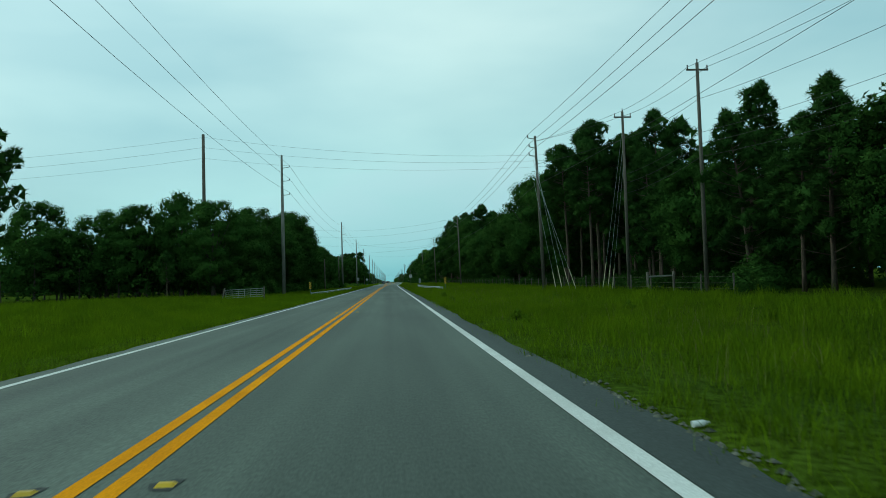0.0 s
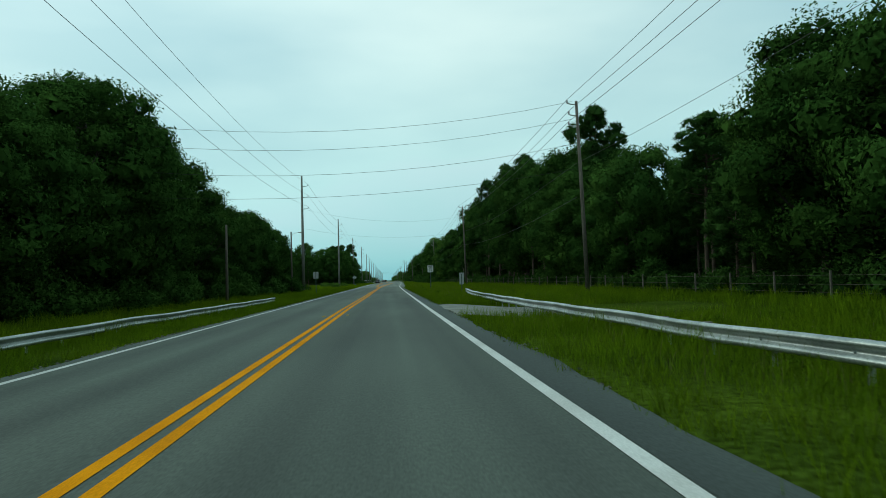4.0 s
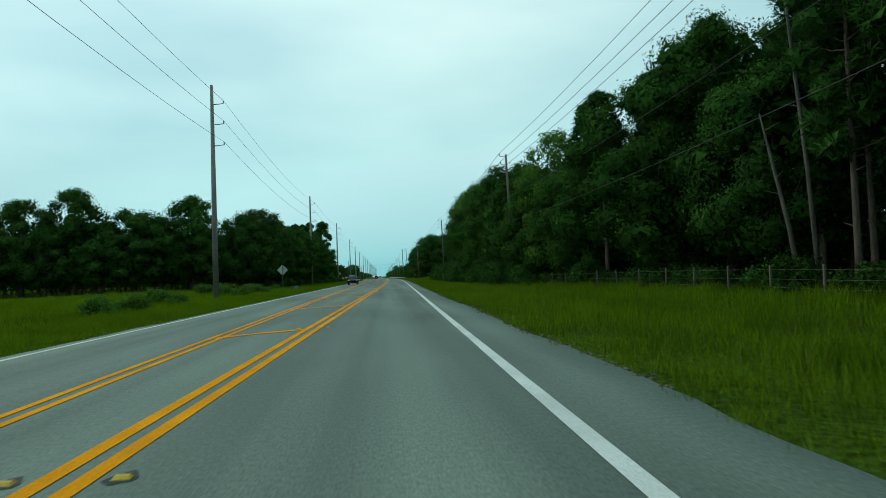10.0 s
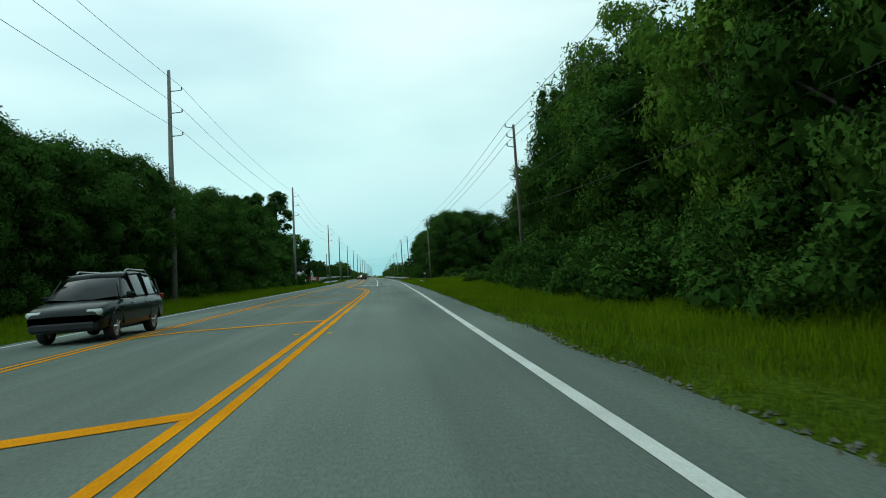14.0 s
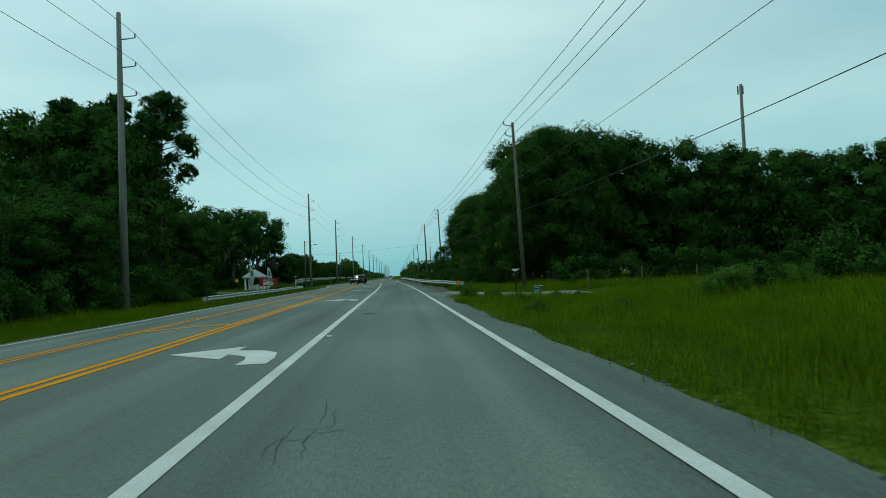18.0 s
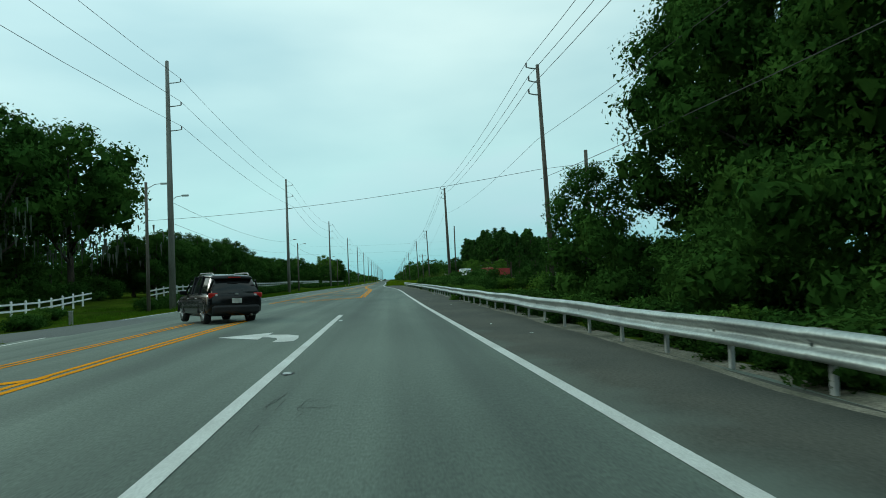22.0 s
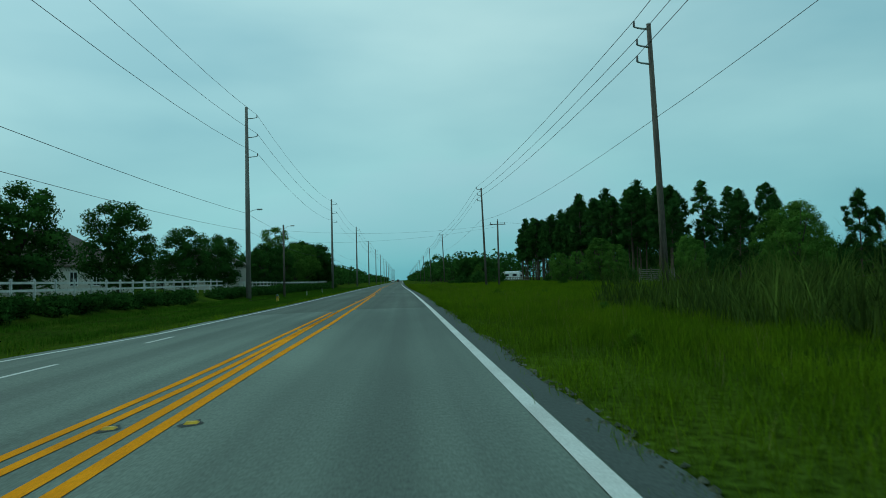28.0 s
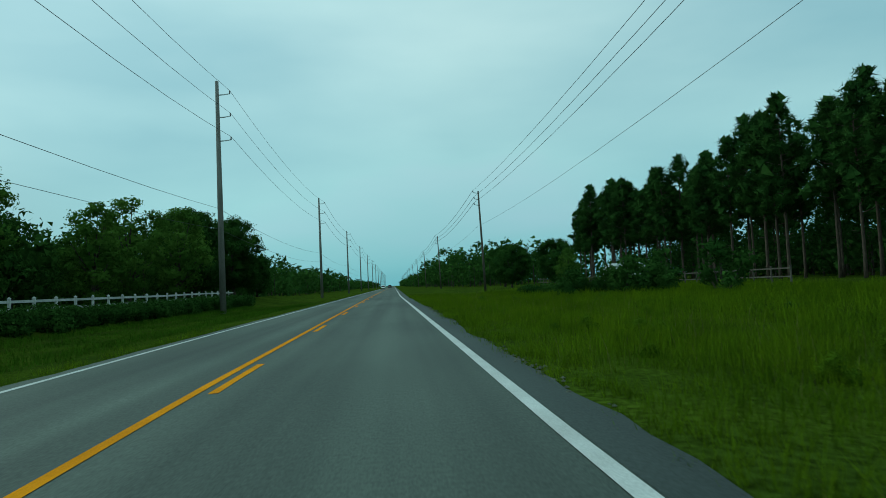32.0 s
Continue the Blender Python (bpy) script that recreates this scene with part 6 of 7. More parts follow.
# ---- vehicles ----
def loft(sections):
    """A closed skin through sections: (y, half outline of (x, z) from the floor's middle to the roof's middle)."""
    b = Build()
    rings = []
    for y, half in sections:
        rings.append([(x, y, z) for x, z in half] + [(-x, y, z) for x, z in reversed(half)])
    n = len(rings[0])
    vs = [p for r in rings for p in r]
    fs = []
    for i in range(len(rings) - 1):
        for k in range(n):
            j = (k + 1) % n
            fs.append((i * n + k, i * n + j, (i + 1) * n + j, (i + 1) * n + k))
    fs.append(tuple(range(n)))
    fs.append(tuple(range((len(rings) - 1) * n + n - 1, (len(rings) - 1) * n - 1, -1)))
    bm = bmesh.new()
    made = [bm.verts.new(p) for p in vs]
    for f in fs:
        bm.faces.new([made[i] for i in f])
    bmesh.ops.remove_doubles(bm, verts=bm.verts, dist=0.0005)
    bmesh.ops.dissolve_degenerate(bm, dist=0.0005, edges=bm.edges)
    bmesh.ops.recalc_face_normals(bm, faces=bm.faces)
    bm.verts.index_update()
    b.add([tuple(v.co) for v in bm.verts], [tuple(v.index for v in f.verts) for f in bm.faces])
    bm.free()
    return b


def wheel(parent, x, y, r=0.34):
    s = 1 if x > 0 else -1
    w = new("wheel")
    w.parent = parent
    prof = [(0.0, r - 0.09), (0.02, r - 0.02), (0.06, r), (0.18, r), (0.22, r - 0.02), (0.24, r - 0.09)]
    b = Build()
    rows = [[(x - s * (0.24 - d) + s * 0.02, y + q * math.cos(a), r + q * math.sin(a)) for d, q in prof] for a in [k * math.tau / 18 for k in range(19)]]
    b.sheet(rows)
    part("tyre", b, M_RUBBER, w, smooth=True)
    b = Build()
    b.tube([(x - s * 0.16, y, r), (x + s * 0.0, y, r)], [r - 0.085, r - 0.095], 18)
    for k in range(5):
        a = k * math.tau / 5
        b.tube([(x + s * 0.012, y, r), (x + s * 0.012, y + (r - 0.1) * math.cos(a), r + (r - 0.1) * math.sin(a))], [0.05, 0.03], 5)
    part("rim", b, M_ALLOY, w)


def suv(m, paint, label, lit_tail=True):
    """A compact crossover, 4.6 m long; its nose points along its own y."""
    c = thing("car", label, "car", m)
    hw = 0.92

    def sec(y, zlo, zbelt, w, wt=None):
        wt = w * 0.95 if wt is None else wt
        return (y, [(0, zlo), (w * 0.8, zlo), (w * 0.97, zlo + 0.12), (w, zlo + 0.3), (w, zbelt - 0.2), (wt, zbelt - 0.03), (wt * 0.9, zbelt), (0, zbelt + 0.01)])
    part("body", loft([sec(-2.3, 0.42, 0.92, hw * 0.86), sec(-2.22, 0.3, 1.02, hw * 0.95), sec(-1.95, 0.27, 1.04, hw), sec(-1.0, 0.24, 1.02, hw), sec(0.2, 0.24, 1.0, hw),
                       sec(0.95, 0.24, 1.0, hw), sec(1.6, 0.26, 0.93, hw * 0.99), sec(2.05, 0.28, 0.84, hw * 0.94), sec(2.3, 0.36, 0.7, hw * 0.8)]), paint, c, smooth=True)

    def cab(y, z, w0, w1):
        return (y, [(0, 0.98), (w0, 0.98), (w0 * 0.98, 1.05), (w1, z - 0.06), (w1 * 0.9, z), (0, z + 0.02)])
    part("cabin_glass", loft([cab(-2.2, 1.08, 0.8, 0.79), cab(-1.9, 1.5, 0.84, 0.68), cab(-1.6, 1.62, 0.85, 0.68), cab(-0.6, 1.67, 0.86, 0.69), cab(0.1, 1.63, 0.86, 0.68), cab(0.55, 1.45, 0.85, 0.66), cab(1.15, 1.02, 0.83, 0.8)]), M_CARGLASS, c, "dark tinted windows", smooth=True)
    part("roof", loft([(y, [(0, z - 0.05), (w, z - 0.07), (w + 0.01, z - 0.03), (w * 0.9, z + 0.012), (0, z + 0.035)]) for y, z, w in ((-2.02, 1.56, 0.62), (-1.6, 1.62, 0.69), (-0.6, 1.67, 0.705), (0.1, 1.63, 0.695), (0.35, 1.56, 0.68))]), paint, c, smooth=True)
    for s in (-1, 1):
        part("roof_rail", Build().tube([(s * 0.6, -1.75, 1.64), (s * 0.6, -1.6, 1.71), (s * 0.61, -0.2, 1.73), (s * 0.6, -0.05, 1.68)], [0.02] * 4, 6), M_ALLOY, c)
        for y0, y1, z1 in ((-1.95, -2.16, 1.46), (-0.95, -0.98, 1.64), (0.0, 0.05, 1.63), (0.98, 0.5, 1.5)):
            part("pillar", Build().tube([(s * 0.868, y0, 1.0), (s * 0.7, y1 + 0.08, z1)], [0.035, 0.03], 5), paint, c)
        part("tail_lamp", Build().box(s * 0.75, -2.2, 0.96, 0.3, 0.14, 0.17, 0, 0.04), M_TAIL, c)
        part("lamp_lens", Build().box(s * 0.66, -2.255, 0.95, 0.1, 0.05, 0.1, 0, 0.02), M_HEAD, c)
        part("headlamp", Build().box(s * 0.66, 2.12, 0.72, 0.34, 0.22, 0.15, 0, 0.05), M_HEAD, c)
        part("mirror", Build().box(s * 1.0, 0.72, 1.07, 0.2, 0.12, 0.15, 0, 0.04), paint, c)
        for y in (-0.75, 0.3):
            part("door_handle", Build().box(s * 0.925, y, 0.86, 0.03, 0.18, 0.03, 0, 0.01), M_ALLOY, c)
        for y in (-1.38, 1.38):
            wheel(c, s * 0.86, y)
            part("wheel_arch", Build().tube([(s * 0.9, y + 0.41 * math.cos(a), 0.36 + 0.41 * math.sin(a)) for a in [k * math.pi / 8 for k in range(9)]], [0.035] * 9, 5), M_BLACK, c)
    part("rear_bumper", Build().box(0, -2.25, 0.5, 1.6, 0.2, 0.26, 0, 0.06), M_BLACK, c)
    part("front_bumper", Build().box(0, 2.22, 0.42, 1.5, 0.2, 0.22, 0, 0.06), M_BLACK, c)
    part("grille", Build().box(0, 2.27, 0.62, 0.8, 0.06, 0.14, 0, 0.02), M_ALLOY, c, "chrome grille bar")
    part("number_plate", Build().box(0, -2.335, 0.78, 0.33, 0.02, 0.16, 0, 0.01), M_PLATE, c)
    part("badge", Build().box(0, -2.285, 1.0, 0.12, 0.02, 0.06, 0, 0.01), M_ALLOY, c)
    part("high_brake_lamp", Build().box(0, -2.06, 1.56, 0.4, 0.05, 0.03), M_TAIL, c)
    part("exhaust", Build().tube([(0.5, -2.35, 0.3), (0.5, -2.1, 0.3)], [0.035, 0.035], 8), M_ALLOY, c)
    return c


suv(pose(-3.54, 594.1, road_z(-3.5), 0, 1.5, 30), M_CARBLACK, "black compact crossover car waiting to turn at the gateway")
suv(pose(-4.4, 380.3, road_z(-4.4), 0, 1.5, 180), M_CARGREEN, "dark grey crossover car in the oncoming lane")
suv(pose(-6.2, 1130, road_z(-6.2), 0, 1.5, 180), M_WHITEPAINT, "white car far off in the oncoming lane")
suv(pose(-3.6, 1180, 0, 0, 0, 0), M_CARBLACK, "dark car far ahead on the road")


# ---- raised pavement markers ----
def road_stud(x, y, material, label):
    z = road_z(x) + 0.004
    b = Build().add([(x - 0.06, y - 0.05, z), (x + 0.06, y - 0.05, z), (x + 0.06, y + 0.05, z), (x - 0.06, y + 0.05, z),
                     (x - 0.045, y - 0.02, z + 0.02), (x + 0.045, y - 0.02, z + 0.02), (x + 0.045, y + 0.02, z + 0.02), (x - 0.045, y + 0.02, z + 0.02)],
                    [(4, 5, 6, 7), (0, 1, 5, 4), (1, 2, 6, 5), (2, 3, 7, 6), (3, 0, 4, 7)])
    t = thing("road_stud", label, "road stud", group="road studs")
    part("reflector", b, material, t)
    pad = [(x + 0.1 * math.cos(k * math.tau / 9) * (1 + 0.3 * math.sin(k * 2.3 + y)), y + 0.15 * math.sin(k * math.tau / 9) * (1 + 0.3 * math.cos(k * 1.7 + y))) for k in range(9)]
    part("tar_pad", Build().add([(px, py, road_z(px) + 0.0045) for px, py in pad], [tuple(range(9))]), M_TAR, t, "dark tar pad")


for i in range(13):
    for off in (0.2,):
        road_stud(white_lane(444 + 12.19 * i) + off, 444 + 12.19 * i, M_SIGNWHITE, "small white reflective stud on the asphalt")
for y in [4.5 + 24.38 * i for i in range(9)]:
    for off in (-0.42, 0.42):
        road_stud(near_yellow(y) + off, y, M_SIGNYELLOW, "small yellow reflective stud on the asphalt")
for y in [235 + 12.9 * i for i in range(14)] + [640 + 12.19 * i for i in range(16)]:
    for off in (-0.36, 0.36):
        road_stud(near_yellow(y) + off, y, M_SIGNYELLOW, "small yellow reflective stud on the asphalt")


# ---- driveways, gravel and concrete ----
def patch(name, label, rows, material, lift=0.02):
    n = len(rows[0]) - 1
    made = [[(x, y, ground_or_road(x, y) + (-0.06 if j in (0, n) or i == len(rows) - 1 else (-0.015 if i == 0 else lift))) for j, (x, y) in enumerate(r)] for i, r in enumerate(rows)]
    tagged(part(name, Build().sheet(made), material, smooth=True), label, "driveway", kind="structure")


def strip(x0, x1, y0, y1, n=10, wob=0.5, tilt=0.0):
    out = []
    for k in range(n + 1):
        x = x0 + (x1 - x0) * k / n
        a, c = y0 + wob * noise.noise((x * 0.9, 1.3, y0)) + tilt * (x - x0), y1 + wob * noise.noise((x * 0.9, 7.7, y0)) + tilt * (x - x0)
        out.append([(x, a + (c - a) * q) for q in (0.0, 0.05, 0.2, 0.4, 0.6, 0.8, 0.95, 1.0)])
    return out


patch("driveway", "pale gravel driveway leading into the woods", strip(3.5, 21, 238.6, 246.2, 24, 0.8), M_GRAVEL, 0.05)
patch("driveway", "worn gravel driveway entrance with a broken edge", strip(6.9, 16.5, 507, 513.2, 20, 0.9, 0.1), M_GRAVEL, 0.05)
patch("drain_apron", "grey concrete drainage apron beside the shoulder", strip(1.95, 9.5, 124.5, 134.6, 10, 0.15), M_CONCRETE, 0.05)
patch("side_road", "side road of worn asphalt at the gateway", strip(-7.4, -48, 591, 604, 24, 0.2, 0.05), M_ASPHALT, 0.05)
patch("driveway", "short asphalt driveway apron", strip(2.2, 16, 690.5, 699.5, 14, 0.3), M_EDGE, 0.07)
patch("footpath", "narrow pale concrete path by the gateway", strip(-15.5, -11.5, 583, 590, 8, 0.3, 0.4), M_CONCRETE, 0.05)

patch("gravel_bed", "bed of pale rubble and sand beside the driveway", strip(4.6, 14.5, 233.2, 239.2, 20, 0.9), M_GRAVEL, 0.035)
rng = np.random.default_rng(5)
b = Build()
for i in range(1500):
    x, y = rng.uniform(5.0, 14.0), rng.uniform(233.6, 239.0)
    s = rng.uniform(0.03, 0.1)
    z = ground_z(x, y)
    b.box(x, y, z + 0.05 + s * 0.15, s * 1.5, s, s * 0.7, rng.uniform(0, 3), s * 0.15)
tagged(part("rubble", b, M_GRAVEL), "broken grey stones scattered on the gravel", "stones", kind="stuff")
b = Build()
for i in range(900):
    y = rng.uniform(500, 524) if i < 600 else rng.uniform(545, 560)
    x = pave_right(y) + rng.uniform(-0.3, 0.7)
    s = rng.uniform(0.02, 0.075)
    b.box(x, y, ground_or_road(x, y) + s * 0.2, s * 1.4, s, s * 0.6, rng.uniform(0, 3), s * 0.15)
tagged(part("rubble", b, M_GRAVEL), "loose pale stones along the broken asphalt edge", "stones", kind="stuff")
for i in range(11):
    x, y = ((-1.11, 786.1), (5.08, 294.1), (5.6, 582.5), (5.2, 585.6), (6.3, 596.5), (5.3, 598.2), (5.7, 617), (5.5, 633), (6.2, 604), (3.0, 688), (5.9, 641))[i]
    t = thing("litter", "crumpled pale scrap of litter on the shoulder", "litter", pose(x, y, ground_or_road(x, y) + 0.01), "litter")
    vs = [(rng.uniform(-0.06, 0.06), rng.uniform(-0.045, 0.045), rng.uniform(0, 0.03)) for _ in range(7)]
    part("scrap", Build().add(vs, [(0, 1, 2), (1, 3, 2), (2, 3, 4), (3, 5, 4), (4, 5, 6), (0, 2, 6)]), M_SIGNWHITE, t)


# ---- fences and gates ----
def rail_fence(points, label, material, rails, post_h, step, post=0.13, rail_h=0.14, name="fence", cap=False):
    f = thing(name, label, "fence", group="fences")
    for (xa, ya), (xb, yb) in zip(points, points[1:]):
        n = max(1, round(math.dist((xa, ya), (xb, yb)) / step))
        for k in range(n):
            p = (xa + (xb - xa) * k / n, ya + (yb - ya) * k / n)
            q = (xa + (xb - xa) * (k + 1) / n, ya + (yb - ya) * (k + 1) / n)
            zp, zq = ground_z(*p), ground_z(*q)
            bb = Build().box(p[0], p[1], zp + post_h / 2 - 0.1, post, post, post_h + 0.2, 0, 0.01)
            if cap:
                bb.add([(p[0] - post * 0.65, p[1] - post * 0.65, zp + post_h), (p[0] + post * 0.65, p[1] - post * 0.65, zp + post_h), (p[0] + post * 0.65, p[1] + post * 0.65, zp + post_h), (p[0] - post * 0.65, p[1] + post * 0.65, zp + post_h), (p[0], p[1], zp + post_h + 0.1)],
                       [(0, 1, 4), (1, 2, 4), (2, 3, 4), (3, 0, 4), (3, 2, 1, 0)])
            part("post", bb, material, f)
            for h in rails:
                part("rail", Build().tube([(p[0], p[1], zp + h), (q[0], q[1], zq + h)], [rail_h * 0.5] * 2, 4) if rail_h < 0.06 else Build().add(
                    [(p[0] - 0.02, p[1], zp + h - rail_h / 2), (p[0] + 0.02, p[1], zp + h - rail_h / 2), (p[0] + 0.02, p[1], zp + h + rail_h / 2), (p[0] - 0.02, p[1], zp + h + rail_h / 2),
                     (q[0] - 0.02, q[1], zq + h - rail_h / 2), (q[0] + 0.02, q[1], zq + h - rail_h / 2), (q[0] + 0.02, q[1], zq + h + rail_h / 2), (q[0] - 0.02, q[1], zq + h + rail_h / 2)],
                    [(0, 1, 5, 4), (1, 2, 6, 5), (2, 3, 7, 6), (3, 0, 4, 7), (0, 3, 2, 1), (4, 5, 6, 7)]), material, f)
    return f


rail_fence([(-21.5, 640), (-22.3, 700), (-21.6, 803)], "white three-rail board fence along the planted oaks", M_FENCE, (0.75, 1.2), 1.35, 2.44, cap=True)
rail_fence([(-21.0, 809), (-20.4, 842), (-20.4, 905)], "white two-rail board fence in front of the houses", M_FENCE, (0.75, 1.2), 1.35, 2.44, cap=True)
rail_fence([(-24.5, 608), (-27, 640)], "low white board fence near the gateway", M_WHITEPAINT, (0.6, 1.1), 1.3, 2.44, cap=True)
rail_fence([(36, 716), (50, 690), (72, 665)], "white board fence across the pasture", M_WHITEPAINT, (0.5, 0.95, 1.4), 1.5, 2.44)
# grey fence under the pines: darker pole wood puts their shade into its colour
rail_fence([(27, 868), (27, 912), (28, 960)], "grey board fence under the pines", M_WOODPOLE, (0.7, 1.3), 1.5, 2.6, 0.11, 0.1)
rail_fence([(20.3, 40), (19.3, 95), (18.6, 160), (17.8, 236)], "old wire fence on wooden posts before the woods", M_WOODPOLE, (0.35, 0.7, 1.1), 1.3, 4.2, 0.085, 0.014, "wire_fence")
rail_fence([(17.9, 252), (17.6, 296), (16.0, 322)], "old wire fence on wooden posts before the woods", M_WOODPOLE, (0.35, 0.7, 1.1), 1.3, 3.6, 0.085, 0.014, "wire_fence")
rail_fence([(19, 520), (44, 516), (72, 522)], "old wire fence on posts across the meadow", M_WOODPOLE, (0.4, 0.8, 1.2), 1.4, 4.5, 0.085, 0.014, "wire_fence")


def h_brace(x, y, turn, label):
    t = thing("fence_brace", label, "fence", pose(x, y, ground_z(x, y), 0, 0, turn), "fence braces")
    for s in (-1.1, 1.1):
        part("post", Build().tube([(s, 0, -0.3), (s * 1.01, 0, 1.5)], [0.1, 0.085], 8), M_OLDWOOD, t)
    part("crossbar", Build().tube([(-1.1, 0, 1.12), (1.1, 0, 1.18)], [0.065, 0.06], 8), M_CONCRETE, t, "pale wooden crossbar")


h_brace(18.9, 258.5, 8, "weathered wooden fence brace beside the driveway")
h_brace(20.4, 51.5, 10, "weathered wooden fence brace before the woods")
g = thing("farm_gate", "grey tubular steel farm gate hung between posts", "gate", pose(-20.1, 85.3, ground_z(-20.1, 85.3), 0, 0, 8))
part("gate_post", Build().tube([(-0.25, 0, -0.3), (0.15, 0, 1.5)], [0.08, 0.07], 8), M_OLDWOOD, g)
part("gate_post", Build().tube([(4.7, 0, -0.3), (4.7, 0, 1.6)], [0.08, 0.07], 8), M_OLDWOOD, g)
for k in range(5):
    part("gate_bar", Build().tube([(0.2, 0, 0.3 + 0.24 * k), (4.6, 0, 0.42 + 0.24 * k)], [0.022, 0.022], 6), M_SIGNBACK, g)
for k in range(7):
    part("gate_upright", Build().tube([(0.25 + 0.72 * k, 0, 0.3 + 0.02 * k), (0.25 + 0.72 * k, 0, 1.27 + 0.02 * k)], [0.02, 0.02], 6), M_SIGNBACK, g)
g = thing("farm_gate", "grey tubular steel farm gate at the field edge", "gate", pose(-24.5, 466, ground_z(-24.5, 466), 0, 0, 60))
for k in range(5):
    part("gate_bar", Build().tube([(0.0, 0, 0.3 + 0.24 * k), (3.6, 0, 0.32 + 0.24 * k)], [0.022, 0.022], 6), M_SIGNBACK, g)
for k in range(3):
    part("gate_upright", Build().tube([(1.8 * k, 0, 0.1), (1.8 * k, 0, 1.4)], [0.03, 0.03], 6), M_SIGNBACK, g)


# ---- gateway: pavilion, red board, flags ----
p = thing("pavilion", "small white open pavilion with a grey pointed roof", "pavilion", pose(-25.9, 613, ground_z(-25.9, 613), 0, 0, 12))
part("floor_slab", Build().box(0, 0, 0.12, 4.6, 4.6, 0.3, 0, 0.04), M_CONCRETE, p)
for sx in (-1.9, 1.9):
    for sy in (-1.9, 1.9):
        part("column", Build().box(sx, sy, 1.45, 0.34, 0.34, 2.5, 0, 0.03), M_WHITEPAINT, p)
        part("column", Build().box(sx * 0.62, sy, 1.45, 0.2, 0.2, 2.5, 0, 0.02), M_WHITEPAINT, p)
part("beam", Build().box(0, -1.9, 2.72, 4.4, 0.25, 0.26).box(0, 1.9, 2.72, 4.4, 0.25, 0.26).box(-1.9, 0, 2.72, 0.25, 3.5, 0.26).box(1.9, 0, 2.72, 0.25, 3.5, 0.26), M_WHITEPAINT, p)
part("roof", Build().add([(-2.6, -2.6, 2.82), (2.6, -2.6, 2.82), (2.6, 2.6, 2.82), (-2.6, 2.6, 2.82), (0, 0, 4.5), (-2.6, -2.6, 2.74), (2.6, -2.6, 2.74), (2.6, 2.6, 2.74), (-2.6, 2.6, 2.74)],
                       [(0, 1, 4), (1, 2, 4), (2, 3, 4), (3, 0, 4), (5, 6, 1, 0), (6, 7, 2, 1), (7, 8, 3, 2), (8, 5, 0, 3), (8, 7, 6, 5)]), M_GREYROOF, p)
part("railing", Build().box(-1.9, 0, 0.75, 0.08, 3.0, 0.9).box(0, 1.9, 0.75, 2.4, 0.08, 0.9), M_WHITEPAINT, p)

t = thing("notice_board", "red painted gateway board with pale panel on posts", "sign", pose(-18.7, 589, ground_z(-18.7, 589), 0, 0, 4))
part("board", Build().box(0, 0, 1.78, 3.1, 0.12, 1.25, 0, 0.02), M_RED, t)
b = Build()
b.prism([(-0.85, 1.32), (0.85, 1.32), (0.85, 1.78), (0.45, 1.82), (0.2, 1.92), (-0.2, 1.92), (-0.45, 1.82), (-0.85, 1.78)], -0.075, -0.064)
part("pale_panel", b, M_SIGNWHITE, t)
for k, (x0, x1) in enumerate(((-0.9, -0.25), (-0.15, 0.35), (0.45, 0.85))):
    part("letter_bar", Build().box((x0 + x1) / 2, -0.066, 2.14, x1 - x0, 0.01, 0.14), M_SIGNWHITE, t)
part("letter_bar", Build().box(0, -0.08, 1.52, 1.2, 0.008, 0.1), M_SIGNBACK, t)
for x in (-1.62, 1.62):
    part("post", Build().box(x, 0, 1.15, 0.12, 0.12, 2.7, 0, 0.01), M_BLACK, t)
part("post", Build().box(-0.4, 0.02, 0.5, 0.1, 0.1, 1.4), M_BLACK, t)


def feather_flag(x, y, h, lean):
    t = thing("feather_flag", "tall pale feather flag with green print", "flag", pose(x, y, ground_z(x, y)), "feather flags")
    part("flag_pole", Build().tube([(0, 0, 0), (0.02, 0, h * 0.7), (0.3 * lean, 0, h)], [0.025, 0.018, 0.01], 6), M_STEEL, t)
    rows = []
    for k in range(12):
        u = k / 11
        w = 0.75 * math.sin(math.pi * (0.12 + 0.8 * u)) ** 0.7
        fold = 0.12 * math.sin(u * 9 + x)
        rows.append([(0.02 + w * j / 4 * lean + 0.05 * math.sin(u * 6 + j), fold * j / 4 + 0.05 * math.sin(j * 2 + u * 7), h * (0.22 + 0.76 * u)) for j in range(5)])
    part("cloth", Build().sheet(rows), M_FLAG, t, smooth=True)
    part("print", Build().sheet([[(px, py - 0.012, pz) for px, py, pz in r[1:4]] for r in rows[6:10]]), M_FLAGGREEN, t, "green printed area")


feather_flag(-20.3, 597, 4.6, 1)
feather_flag(-22.6, 592.5, 4.6, 1)
t = thing("street_name_sign", "small green street sign on a thin post", "road sign", pose(-14.2, 590.5, ground_z(-14.2, 590.5)))
part("post", Build().tube([(0, 0, 0), (0, 0, 2.6)], [0.03, 0.03], 8), M_STEEL, t)
part("blade", Build().box(0, 0, 2.5, 0.75, 0.02, 0.2, 0, 0.005), M_SIGNGREEN, t)
part("letter_bar", Build().box(0, -0.013, 2.5, 0.5, 0.004, 0.08), M_SIGNWHITE, t)
t = thing("warning_sign", "yellow diamond warning sign on a post", "road sign", pose(-30.5, 617, ground_z(-30.5, 617)))
sign_post(t, 2.6)
part("sign_panel", Build().prism([(0, 1.7), (0.5, 2.2), (0, 2.7), (-0.5, 2.2)], -0.02, -0.015), M_SIGNYELLOW, t)
